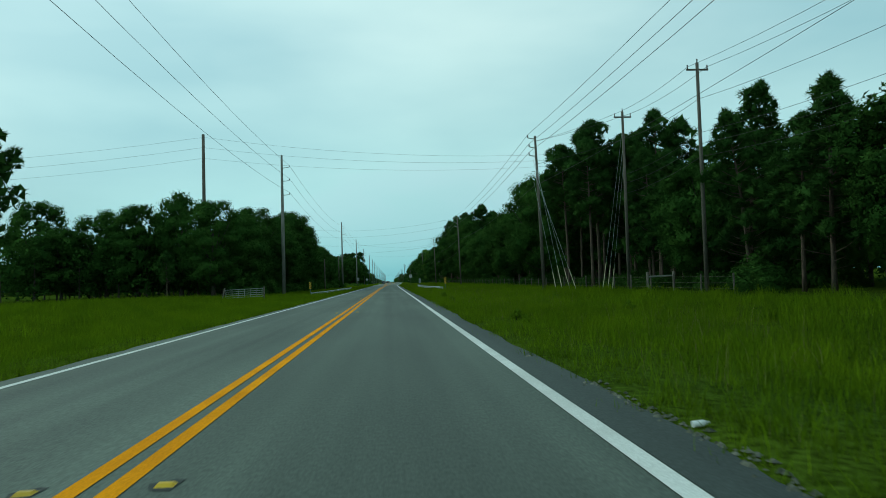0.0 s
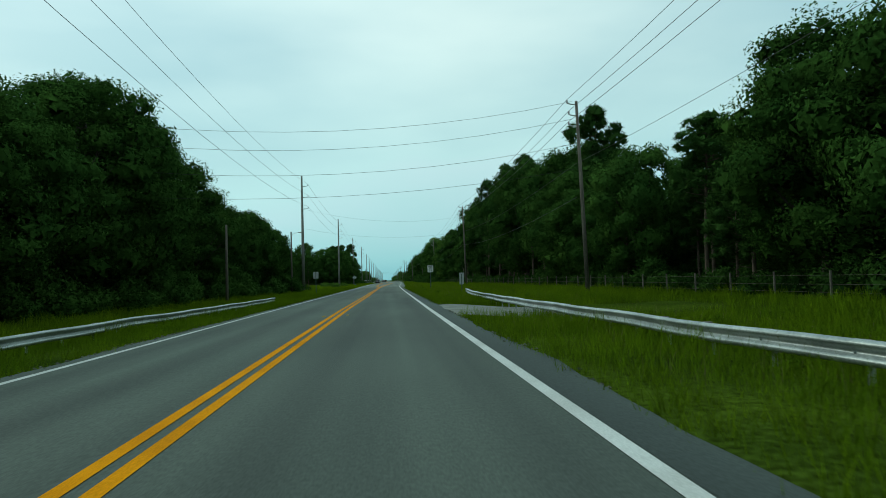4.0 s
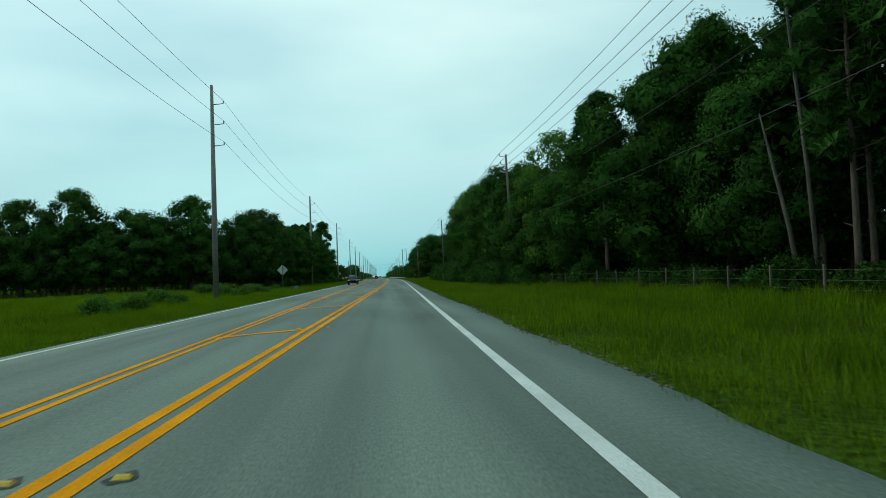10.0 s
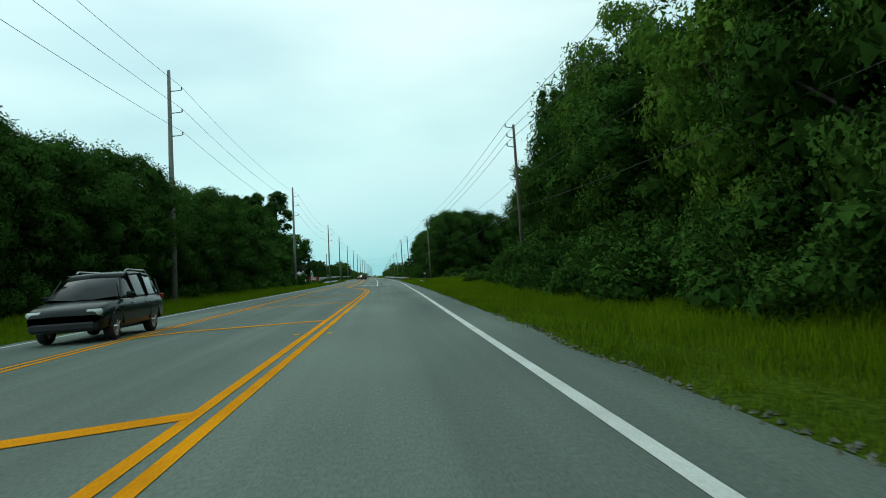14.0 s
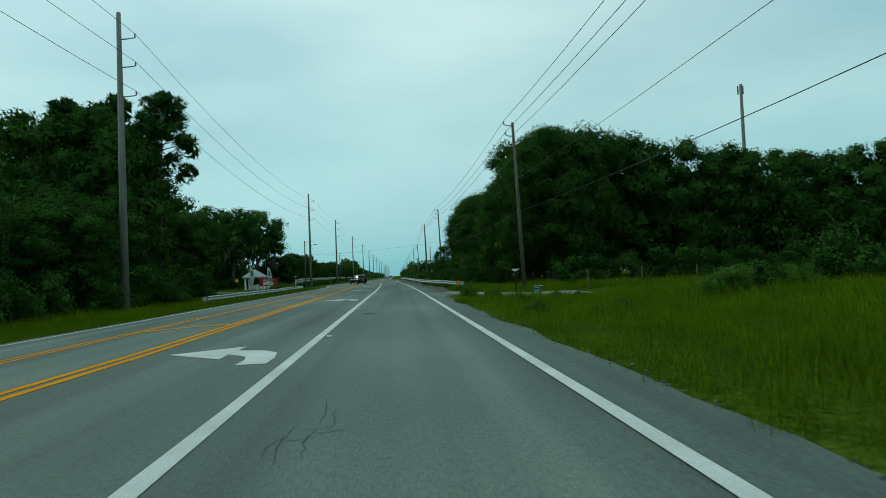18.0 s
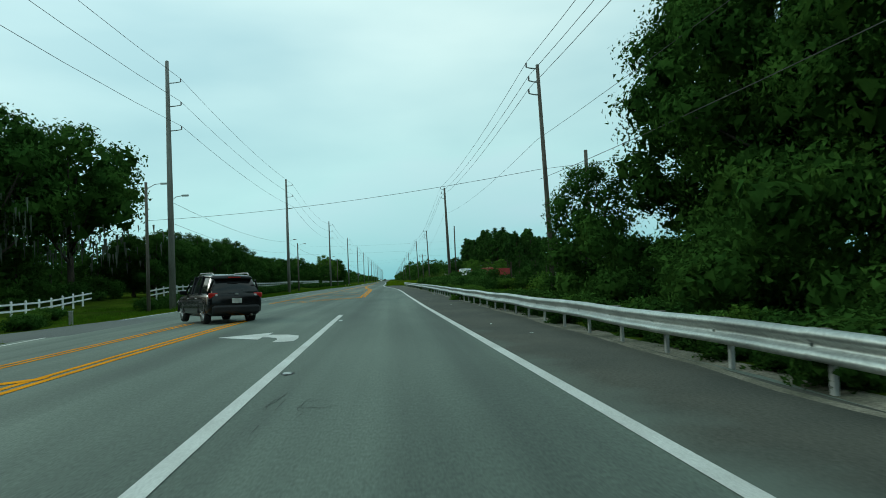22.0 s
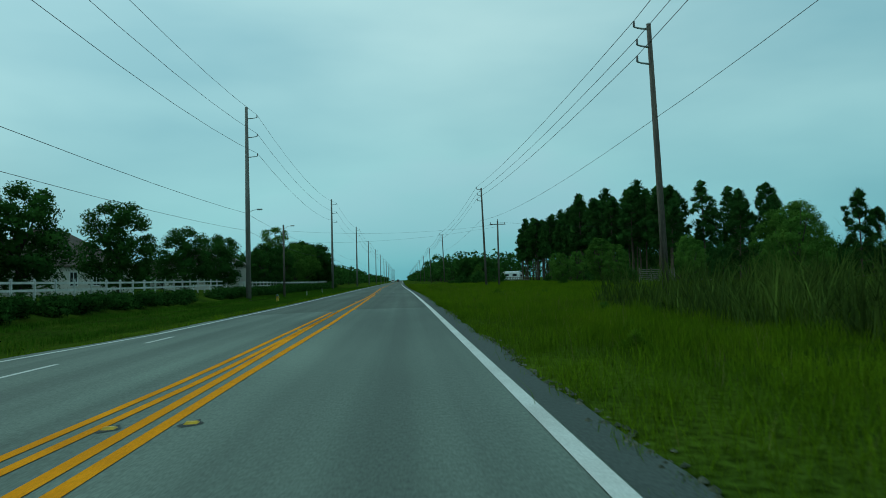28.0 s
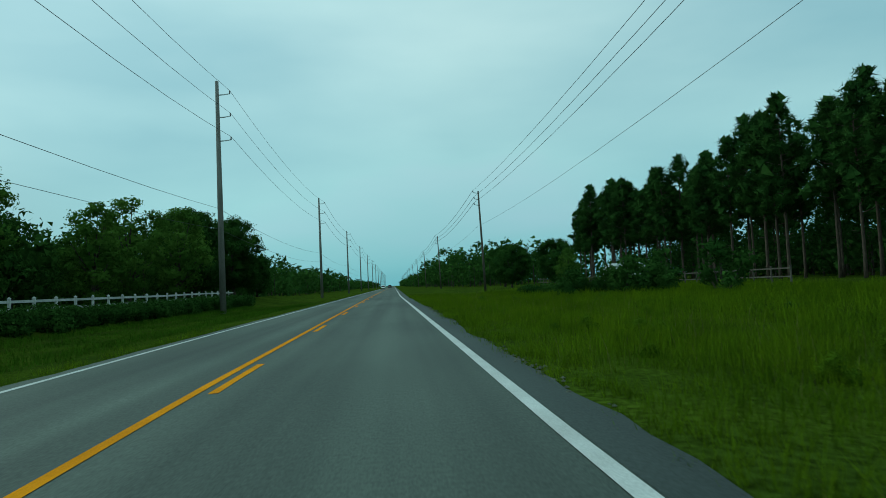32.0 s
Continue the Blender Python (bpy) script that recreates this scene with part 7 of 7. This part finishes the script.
for x, y in ((-16.7, 612.3), (-14.6, 586.5), (-13.8, 648)):
    t = thing("marker_post", "short pale concrete marker post in the grass", "post", pose(x, y, ground_z(x, y)), "marker posts")
    part("post", Build().box(0, 0, 0.35, 0.22, 0.16, 0.9, 0, 0.02), M_CONCRETE, t)
    part("cap", Build().box(0, 0, 0.82, 0.25, 0.19, 0.05, 0, 0.01), M_SIGNBACK, t)


# ---- ranch board behind the guardrail ----
t = thing("ranch_sign", "large dark ranch board hung in a black frame", "sign", pose(15.55, 612.6, ground_z(15.55, 612.6), 0, 0, -6))
for x in (-1.45, 1.45):
    part("frame_post", Build().box(x, 0, 1.4, 0.14, 0.14, 3.1, 0, 0.01), M_BLACK, t)
part("frame_beam", Build().box(0, 0, 2.9, 3.3, 0.14, 0.14, 0, 0.01), M_BLACK, t)
part("board", Build().box(0.05, 0, 1.85, 2.5, 0.06, 1.55, 0, 0.01), M_SIGNBLACK, t)
for i in range(5):
    part("hanger", Build().tube([(-1.1 + 0.55 * i, 0, 2.62), (-1.1 + 0.55 * i, 0, 2.84)], [0.01, 0.01], 5), M_BLACK, t)
for x, w, z, h in ((-0.78, 0.5, 2.42, 0.17), (-0.1, 0.62, 2.42, 0.17), (0.72, 0.72, 2.42, 0.17), (-0.7, 0.45, 2.14, 0.08), (-0.15, 0.4, 2.14, 0.08), (0.45, 0.55, 2.14, 0.08), (-0.6, 0.35, 1.95, 0.08), (0.1, 0.5, 1.95, 0.08), (0.7, 0.4, 1.95, 0.08), (-0.4, 0.7, 1.2, 0.1), (0.55, 0.5, 1.2, 0.1)):
    part("letter_bar", Build().box(x + 0.05, -0.034, z, w, 0.008, h), M_SIGNBACK, t)
part("animal_silhouette", Build().prism([(-0.05, 1.4), (0.0, 1.4), (0.02, 1.52), (0.2, 1.52), (0.22, 1.4), (0.27, 1.4), (0.28, 1.6), (0.4, 1.72), (0.36, 1.76), (0.24, 1.66), (0.0, 1.66), (-0.08, 1.6)], -0.04, -0.032), M_SIGNWHITE, t)


# ---- yard things on the right ----
t = thing("yard_sign", "dark green yard sign tilted in the grass", "sign", pose(11.7, 504.4, ground_z(11.7, 504.4) + 0.05, 0, 6, 8))
part("placard", Build().prism([(-0.28, 0.15), (0.26, 0.15), (0.34, 0.68), (-0.2, 0.68)], -0.006, 0.006), M_SIGNGREEN, t)
part("border", Build().prism([(-0.2, 0.655), (0.335, 0.655), (0.34, 0.68), (-0.2, 0.68)], -0.009, -0.007), M_SIGNWHITE, t)
part("spot", Build().tube([(0.17, -0.007, 0.5), (0.17, -0.012, 0.5)], [0.07, 0.07], 12), M_RED, t)
for z in (0.56, 0.38, 0.26):
    part("letter_bar", Build().box(0.0, -0.009, z, 0.3, 0.004, 0.03), M_SIGNWHITE, t)
for x in (-0.2, 0.2):
    part("wire_leg", Build().tube([(x, 0, -0.3), (x, 0, 0.2)], [0.006, 0.006], 5), M_STEEL, t)
t = thing("fallen_sign", "blue and white placard lying in the grass", "sign", pose(9.3, 466, ground_z(9.3, 466) + 0.28, 14, 10, 30))
part("placard", Build().box(0, 0, 0, 1.0, 0.6, 0.012, 0, 0.003), M_SIGNWHITE, t)
part("print", Build().box(-0.12, 0.05, 0.01, 0.55, 0.3, 0.004), M_BLUE, t)
part("prop", Build().tube([(0.2, 0.1, -0.3), (0.2, 0.1, 0)], [0.01, 0.01], 5), M_STEEL, t)
t = thing("mailbox", "black mailbox on a post beside the driveway", "mailbox", pose(12.7, 517, ground_z(12.7, 517)))
part("post", Build().box(0, 0, 0.55, 0.1, 0.1, 1.4, 0, 0.01), M_BLACK, t)
part("box", Build().prism([(-0.1, 1.15), (0.1, 1.15), (0.1, 1.28), (0.07, 1.36), (0, 1.39), (-0.07, 1.36), (-0.1, 1.28)], -0.26, 0.26), M_BLACK, t)
part("bird_plate", Build().prism([(-0.25, 1.62), (0.0, 1.5), (0.3, 1.66), (0.28, 1.7), (-0.25, 1.7)], -0.02, 0.02), M_SIGNWHITE, t, "white cut-out name plate")
part("plate_rod", Build().tube([(0, 0, 1.38), (0, 0, 1.55)], [0.012, 0.012], 5), M_BLACK, t)
t = thing("barrel", "small blue plastic barrel in the roadside grass", "barrel", pose(-12.8, 368, ground_z(-12.8, 368)))
part("shell", Build().tube([(0, 0, 0), (0, 0, 0.05), (0, 0, 0.3), (0, 0, 0.62), (0, 0, 0.66)], [0.24, 0.27, 0.29, 0.27, 0.24], 14), M_BLUE, t, smooth=True)
h = thing("fire_hydrant", "yellow fire hydrant with dark cap in mown grass", "hydrant", pose(-11.6, 783, ground_z(-11.6, 783)))
part("barrel", Build().tube([(0, 0, -0.1), (0, 0, 0.08), (0, 0, 0.1), (0, 0, 0.5), (0, 0, 0.54)], [0.16, 0.16, 0.11, 0.11, 0.15], 12), M_HYDRANT, h, smooth=True)
part("bonnet", Build().tube([(0, 0, 0.54), (0, 0, 0.62), (0, 0, 0.72), (0, 0, 0.76)], [0.14, 0.13, 0.06, 0.04], 12), M_SIGNPOST, h, smooth=True)
for s in (-1, 1):
    part("outlet", Build().tube([(s * 0.08, 0, 0.42), (s * 0.2, 0, 0.42)], [0.06, 0.055], 8), M_SIGNPOST, h)
for x, y in ((-12.1, 806), (-13.0, 830)):
    t = thing("marker_rod", "thin white utility marker rod in the grass", "post", pose(x, y, ground_z(x, y)), "marker rods")
    part("rod", Build().tube([(0, 0, -0.1), (0, 0, 0.75)], [0.03, 0.025], 6), M_SIGNWHITE, t)
t = thing("bottle", "pale plastic bottle lying on the verge", "litter", pose(2.45, 5.5, ground_z(2.45, 5.5) + 0.035, 0, 90, 20))
part("bottle_body", Build().tube([(0, 0, -0.08), (0, 0, 0.04), (0, 0, 0.075), (0, 0, 0.1)], [0.027, 0.027, 0.012, 0.011], 10), M_SIGNWHITE, t)


# ---- houses ----
def window(parent, x, z, w, h, y, face=-1):
    win = new("window")
    win.parent = parent
    part("frame", Build().box(x, y, z + h / 2 + 0.04, w + 0.16, 0.08, 0.08).box(x, y, z - h / 2 - 0.04, w + 0.16, 0.08, 0.08).box(x - w / 2 - 0.04, y, z, 0.08, 0.08, h).box(x + w / 2 + 0.04, y, z, 0.08, 0.08, h).box(x, y, z, 0.05, 0.07, h).box(x, y, z, w, 0.07, 0.04), M_WHITEPAINT, win)
    part("pane", Build().box(x, y + 0.02, z, w, 0.02, h), M_WINDOW, win)


def gable_house(m, w, d, wall, ridge, wall_mat, roof_mat, label, windows=(), hip=False, raised=0.0):
    """A one-storey house: its front faces its own -y, its ridge runs along x."""
    h = thing("house", label, "house", m, "houses")
    for q in (-1, 1):
        part("wall", Build().box(0, q * d / 2, raised + wall / 2, w, 0.2, wall), wall_mat, h)
        part("wall", Build().box(q * w / 2, 0, raised + wall / 2, 0.2, d - 0.2, wall), wall_mat, h)
    x, y, z0, z1 = w / 2 + 0.5, d / 2 + 0.5, raised + wall, raised + ridge
    k = d / 2 if hip else 0.0
    part("roof", Build().add([(-x, -y, z0), (x, -y, z0), (x, y, z0), (-x, y, z0), (-x + k, 0, z1), (x - k, 0, z1), (-x, -y, z0 - 0.14), (x, -y, z0 - 0.14), (x, y, z0 - 0.14), (-x, y, z0 - 0.14)],
                            [(0, 1, 5, 4), (2, 3, 4, 5), (1, 2, 5), (3, 0, 4), (6, 7, 1, 0), (7, 8, 2, 1), (8, 9, 3, 2), (9, 6, 0, 3), (9, 8, 7, 6)]), roof_mat, h)
    if not hip:
        for s in (-1, 1):
            part("gable", Build().add([(s * w / 2, -d / 2, z0 - 0.05), (s * w / 2, d / 2, z0 - 0.05), (s * w / 2, 0, z1 - 0.25), (s * (w / 2 - 0.15), -d / 2, z0 - 0.05), (s * (w / 2 - 0.15), d / 2, z0 - 0.05), (s * (w / 2 - 0.15), 0, z1 - 0.25)],
                                      [(0, 1, 2), (3, 5, 4), (0, 2, 5, 3), (1, 4, 5, 2), (0, 3, 4, 1)]), wall_mat, h)
            for q in (-1, 1):
                part("barge_board", Build().add([(s * x, q * y, z0 - 0.16), (s * x, q * y, z0 + 0.03), (s * x, 0, z1 + 0.03), (s * x, 0, z1 - 0.16), (s * (x + 0.05), q * y, z0 - 0.16), (s * (x + 0.05), q * y, z0 + 0.03), (s * (x + 0.05), 0, z1 + 0.03), (s * (x + 0.05), 0, z1 - 0.16)],
                                                [(0, 1, 2, 3), (4, 7, 6, 5), (1, 5, 6, 2), (0, 3, 7, 4)]), M_WHITEPAINT, h)
    for wx, wz, ww, wh in windows:
        window(h, wx, raised + wz, ww, wh, -d / 2 - 0.12)
    return h


hs = gable_house(pose(-31.6, 833, ground_z(-31.6, 833), 0, 0, 90), 9.2, 10.2, 3.85, 6.6, M_STUCCO, M_ROOF, "cream stucco house with a brown shingle roof", ((-3.9, 2.1, 0.7, 1.2), (-0.6, 2.1, 0.9, 1.1)))
part("porch_roof", Build().add([(-7.6, 0.4, 3.0), (-7.6, -5.2, 3.0), (-4.72, -5.2, 3.7), (-4.72, 0.4, 3.7), (-7.6, 0.4, 2.85), (-7.6, -5.2, 2.85), (-4.72, -5.2, 3.55), (-4.72, 0.4, 3.55)], [(0, 1, 2, 3), (7, 6, 5, 4), (0, 4, 5, 1), (1, 5, 6, 2), (3, 7, 4, 0)]), M_ROOF, hs)
for y in (-4.9, -2.4, 0.1):
    part("porch_post", Build().box(-7.4, y, 1.42, 0.18, 0.18, 2.84), M_WHITEPAINT, hs)
part("front_door", Build().box(-4.75, -3.0, 1.15, 0.08, 0.95, 2.05, 0, 0.02), M_SIGNPOST, hs)
gable_house(pose(-40, 800, ground_z(-40, 800), 0, 0, 80), 15, 11, 3.1, 7.4, M_STUCCO, M_ROOF, "cream house with a tall brown hipped roof", ((-4, 1.7, 1.2, 1.4), (0, 1.7, 1.2, 1.4), (4, 1.7, 1.2, 1.4)), True)
gable_house(pose(-46, 868, ground_z(-46, 868), 0, 0, 10), 12, 9, 3.0, 6.2, M_STUCCO, M_ROOF, "cream house with a brown gabled roof", ((-3, 1.7, 1.2, 1.3), (3, 1.7, 1.2, 1.3)))
mh = gable_house(pose(86, 553, ground_z(86, 553), 0, 0, 12), 17, 6.5, 2.6, 3.6, M_SIDING, M_GREYROOF, "grey-green mobile home raised on block piers", ((-6.4, 1.5, 1.5, 1.5), (-1.5, 1.5, 1.5, 1.5), (3.5, 1.5, 1.5, 1.5)), False, 0.9)
for k in range(7):
    part("pier", Build().box(-7.8 + 2.6 * k, -3.1, 0.4, 0.4, 0.4, 1.0), M_CONCRETE, mh)
for cx in (-6.2, 0.5):
    part("dormer", Build().add([(cx - 2.0, -3.75, 3.45), (cx + 2.0, -3.75, 3.45), (cx, -3.75, 4.35), (cx - 2.0, -0.6, 3.45), (cx + 2.0, -0.6, 3.45), (cx, -0.2, 4.35)], [(0, 1, 2), (1, 4, 5, 2), (0, 2, 5, 3), (3, 5, 4)]), M_SIDING, mh)
    for s in (-1, 1):
        part("barge_board", Build().add([(cx + s * 2.15, -3.8, 3.38), (cx + s * 2.15, -3.8, 3.56), (cx, -3.8, 4.5), (cx, -3.8, 4.32), (cx + s * 2.15, -3.72, 3.38), (cx + s * 2.15, -3.72, 3.56), (cx, -3.72, 4.5), (cx, -3.72, 4.32)], [(0, 1, 2, 3), (4, 7, 6, 5), (1, 5, 6, 2), (0, 3, 7, 4)]), M_WHITEPAINT, mh)
gable_house(pose(125, 955, ground_z(125, 955), 0, 0, -60), 9, 6, 2.3, 3.6, M_SIDING, M_GREYROOF, "pale metal-roofed farm shed behind the birches", ((-2.5, 1.3, 1.2, 1.0), (2.5, 1.3, 1.2, 1.0)))
cp = thing("camper_trailer", "white camper trailer parked under the pines", "trailer", pose(30.0, 912, ground_z(30.0, 912) + 0.2, 0, 0, 62))
part("body", loft([(y, [(0, 0.5), (1.15, 0.5), (1.22, 0.7), (1.22, 2.3 + z), (1.05, 2.75 + z), (0, 2.85 + z)]) for y, z in ((-2.9, -0.7), (-2.6, -0.2), (-1.8, 0), (1.8, 0), (2.6, -0.2), (2.9, -0.8))]), M_WHITEPAINT, cp)
for s in (-1, 1):
    for y in (-1.4, 0.9):
        part("window", Build().box(s * 1.225, y, 1.75, 0.03, 1.2, 0.6, 0, 0.01), M_WINDOW, cp)
    wheel(cp, s * 1.1, -0.2, 0.36)
part("window", Build().box(0, -2.83, 1.55, 1.5, 0.2, 0.5, 0, 0.02), M_WINDOW, cp)
part("drawbar", Build().tube([(0, 2.8, 0.55), (0, 4.2, 0.5)], [0.05, 0.05], 6), M_BLACK, cp)
patch("farm_track", "pale sandy farm track across the pasture", strip(21, 110, 842.5, 845.5, 24, 0.5), M_GRAVEL, 0.05)
g = thing("farm_gate", "grey slatted farm gate before the shed", "gate", pose(32, 812, ground_z(32, 812) + 0.3, 0, 0, 8))
for k in range(6):
    part("gate_board", Build().box(2.6, 0, 0.3 + 0.26 * k, 5.2, 0.05, 0.15, 0, 0.01), M_OLDWOOD, g)
for k in range(4):
    part("gate_post", Build().box(1.73 * k, 0.06, 0.85, 0.14, 0.1, 2.0, 0, 0.01), M_OLDWOOD, g)


# ---- parked lorries behind the bushes ----
def lorry(m, cab_mat, bed_mat, label):
    c = thing("truck", label, "truck", m, "parked trucks")
    part("cab", loft([(-1.0, [(0, 0.9), (1.1, 0.9), (1.12, 1.2), (1.12, 2.1), (0.98, 2.75), (0.9, 2.8), (0, 2.82)]), (0.3, [(0, 0.9), (1.1, 0.9), (1.12, 1.2), (1.12, 2.1), (0.98, 2.7), (0.9, 2.76), (0, 2.78)]),
                      (0.75, [(0, 0.9), (1.1, 0.9), (1.12, 1.2), (1.1, 1.85), (1.0, 1.9), (0.9, 1.92), (0, 1.93)]), (1.7, [(0, 0.8), (1.0, 0.8), (1.05, 1.1), (1.02, 1.6), (0.95, 1.68), (0.8, 1.7), (0, 1.72)])]), cab_mat, c)
    part("windscreen", Build().add([(-0.95, 0.76, 1.92), (0.95, 0.76, 1.92), (0.85, 0.36, 2.62), (-0.85, 0.36, 2.62)], [(0, 1, 2, 3)]), M_WINDOW, c)
    part("grille", Build().box(0, 1.72, 1.2, 1.2, 0.06, 0.6, 0, 0.02), M_ALLOY, c)
    part("bumper", Build().box(0, 1.8, 0.7, 2.2, 0.2, 0.3, 0, 0.04), M_ALLOY, c)
    for s in (-1, 1):
        part("headlamp", Build().box(s * 0.82, 1.7, 1.15, 0.28, 0.1, 0.22, 0, 0.04), M_HEAD, c)
        part("mirror", Build().box(s * 1.35, 0.6, 2.1, 0.16, 0.08, 0.5, 0, 0.02), M_BLACK, c)
        for y in (1.0, -3.2, -4.4):
            wheel(c, s * 1.05, y, 0.5)
    part("bed", Build().add([(-1.2, -5.4, 1.2), (1.2, -5.4, 1.2), (1.2, -1.2, 1.2), (-1.2, -1.2, 1.2), (-1.25, -5.7, 2.6), (1.25, -5.7, 2.6), (1.25, -1.1, 2.6), (-1.25, -1.1, 2.6)], [(3, 2, 1, 0), (0, 1, 5, 4), (1, 2, 6, 5), (2, 3, 7, 6), (3, 0, 4, 7)]), bed_mat, c)
    part("chassis", Build().box(0, -2.2, 0.85, 0.9, 6.6, 0.3), M_BLACK, c)
    return c


lorry(pose(15.6, 690, ground_z(15.6, 690), 0, 0, 172), M_WHITEPAINT, M_RED, "white cab dump truck parked behind the bushes")
lorry(pose(21.0, 702, ground_z(21.0, 702), 0, 0, 130), M_RED, M_RED, "red dump truck parked behind the bushes")
lorry(pose(40, 668, ground_z(40, 668), 0, 0, 100), M_WHITEPAINT, M_WHITEPAINT, "white truck parked far behind the pasture fence")

thicket("undergrowth", "dark weeds and vines behind the guardrail", "shrubs", [("shrub1", 8.5 + float(RNG.uniform(-0.4, 0.9)), 563 + 1.7 * i, float(RNG.uniform(0.5, 0.72)), 0.75) for i in range(25)])
thicket("undergrowth", "green vines and shrubs grown into one bank behind the guardrail", "shrubs", [("shrub1", 9.6 + 2.2 * (i % 2) - 0.02 * i + float(RNG.uniform(-0.4, 0.4)), 637 + 1.0 * i, float(RNG.uniform(0.9, 1.1)), 1.0) for i in range(52)])
thicket("undergrowth", "low weeds along the back of the guardrail", "shrubs", [("shrub1", curve(566, 7.55, 601, 6.85, 638, 6.45, 688, 5.45)(566 + 1.3 * i) + float(RNG.uniform(-0.1, 0.4)), 566 + 1.3 * i, float(RNG.uniform(0.3, 0.42)), 0.8) for i in range(94)])
thicket("thicket", "dark green bush standing in the meadow grass", "bushes", [("shrub1", 14.9, 456.8, 0.75, 0.9), ("shrub1", 16.2, 456.4, 0.95, 0.95), ("shrub1", 17.8, 457.2, 1.0, 1.0)], "")
thicket("undergrowth", "dark shrubs in the shade of the gateway oaks", "shrubs", [("shrub2", -29 - 1.9 * (i % 16) + float(RNG.uniform(-1, 1)), 640 + 7 * (i // 16) - 1.1 * (i % 16), float(RNG.uniform(0.7, 1.0)), 0.8) for i in range(32)])
for i in range(30):
    y = 526.5 + 0.95 * i
    plant(("bush0", "weed")[i % 2], curve(525, 8.9, 532, 8.5, 540, 7.95, 555, 7.2)(y) + float(RNG.uniform(-0.45, 0.35)), y, float(RNG.uniform(0.16, 0.34)), float(RNG.uniform(0.9, 1.3)), group="verge weeds", label="leafy green weeds growing under the guardrail")
# hedge in front of the fences, and moss on the gateway oaks
def hedge(label, spots):
    """A row of shrubs grown together, each a part of its own."""
    h = thing("hedge", label, "hedge", group="hedges")
    for x, y, scale, tall in spots:
        ob = part("shrub", KINDS["shrub1"][1], None, h)
        ob.matrix_basis = pose(x, y, ground_z(x, y) - 0.05, 0, 0, float(RNG.uniform(0, 360))) @ Matrix.Diagonal((scale, scale, scale * tall, 1))


hedge("low dark clipped hedge below the white fence", [(-18.7 + float(RNG.uniform(-0.3, 0.3)), 632 + 2.9 * i, 0.85, 0.95) for i in range(52)])
hedge("low dark clipped hedge in front of the houses", [(-18.7 + float(RNG.uniform(-0.3, 0.3)), 790 + 2.9 * i, 0.8, 1.02) for i in range(40)])
hedge("tall dark hedge grown up along the white fence", [(-19.5 + float(RNG.uniform(-0.3, 0.3)), 827 + 2.4 * i, 0.85, float(RNG.uniform(0.85, 1.0))) for i in range(34)])
for i in range(14):
    plant(("shrub1", "bush1")[i % 2], -17.5 - 0.55 * i + float(RNG.uniform(-0.6, 0.6)), 607.5 + 1.5 * i + float(RNG.uniform(-1, 1)), float(RNG.uniform(0.55, 0.8)), 0.85, group="gateway bushes")
b = []
for x, y, zc, n in ((-30, 645, 7.5, 80), (-34, 634, 8, 80), (-27, 652, 6, 30), (-36, 655, 8, 50)):
    for k in range(n):
        a, r = rng.uniform(0, math.tau), rng.uniform(1.5, 5.2)
        px, py, pz, w, l = x + r * math.cos(a), y + r * math.sin(a), zc + rng.uniform(-2.5, 2.5), rng.uniform(0.06, 0.16), rng.uniform(0.6, 1.9)
        b.append([(px - w, py, pz), (px + w, py, pz), (px + w * 0.4, py + 0.05, pz - l * 0.7), (px, py + 0.05, pz - l)])
tagged(new("hanging_moss", quads_mesh("hanging_moss", b, M_MOSS)), "grey strands of moss hanging from the oaks", "moss", kind="stuff")
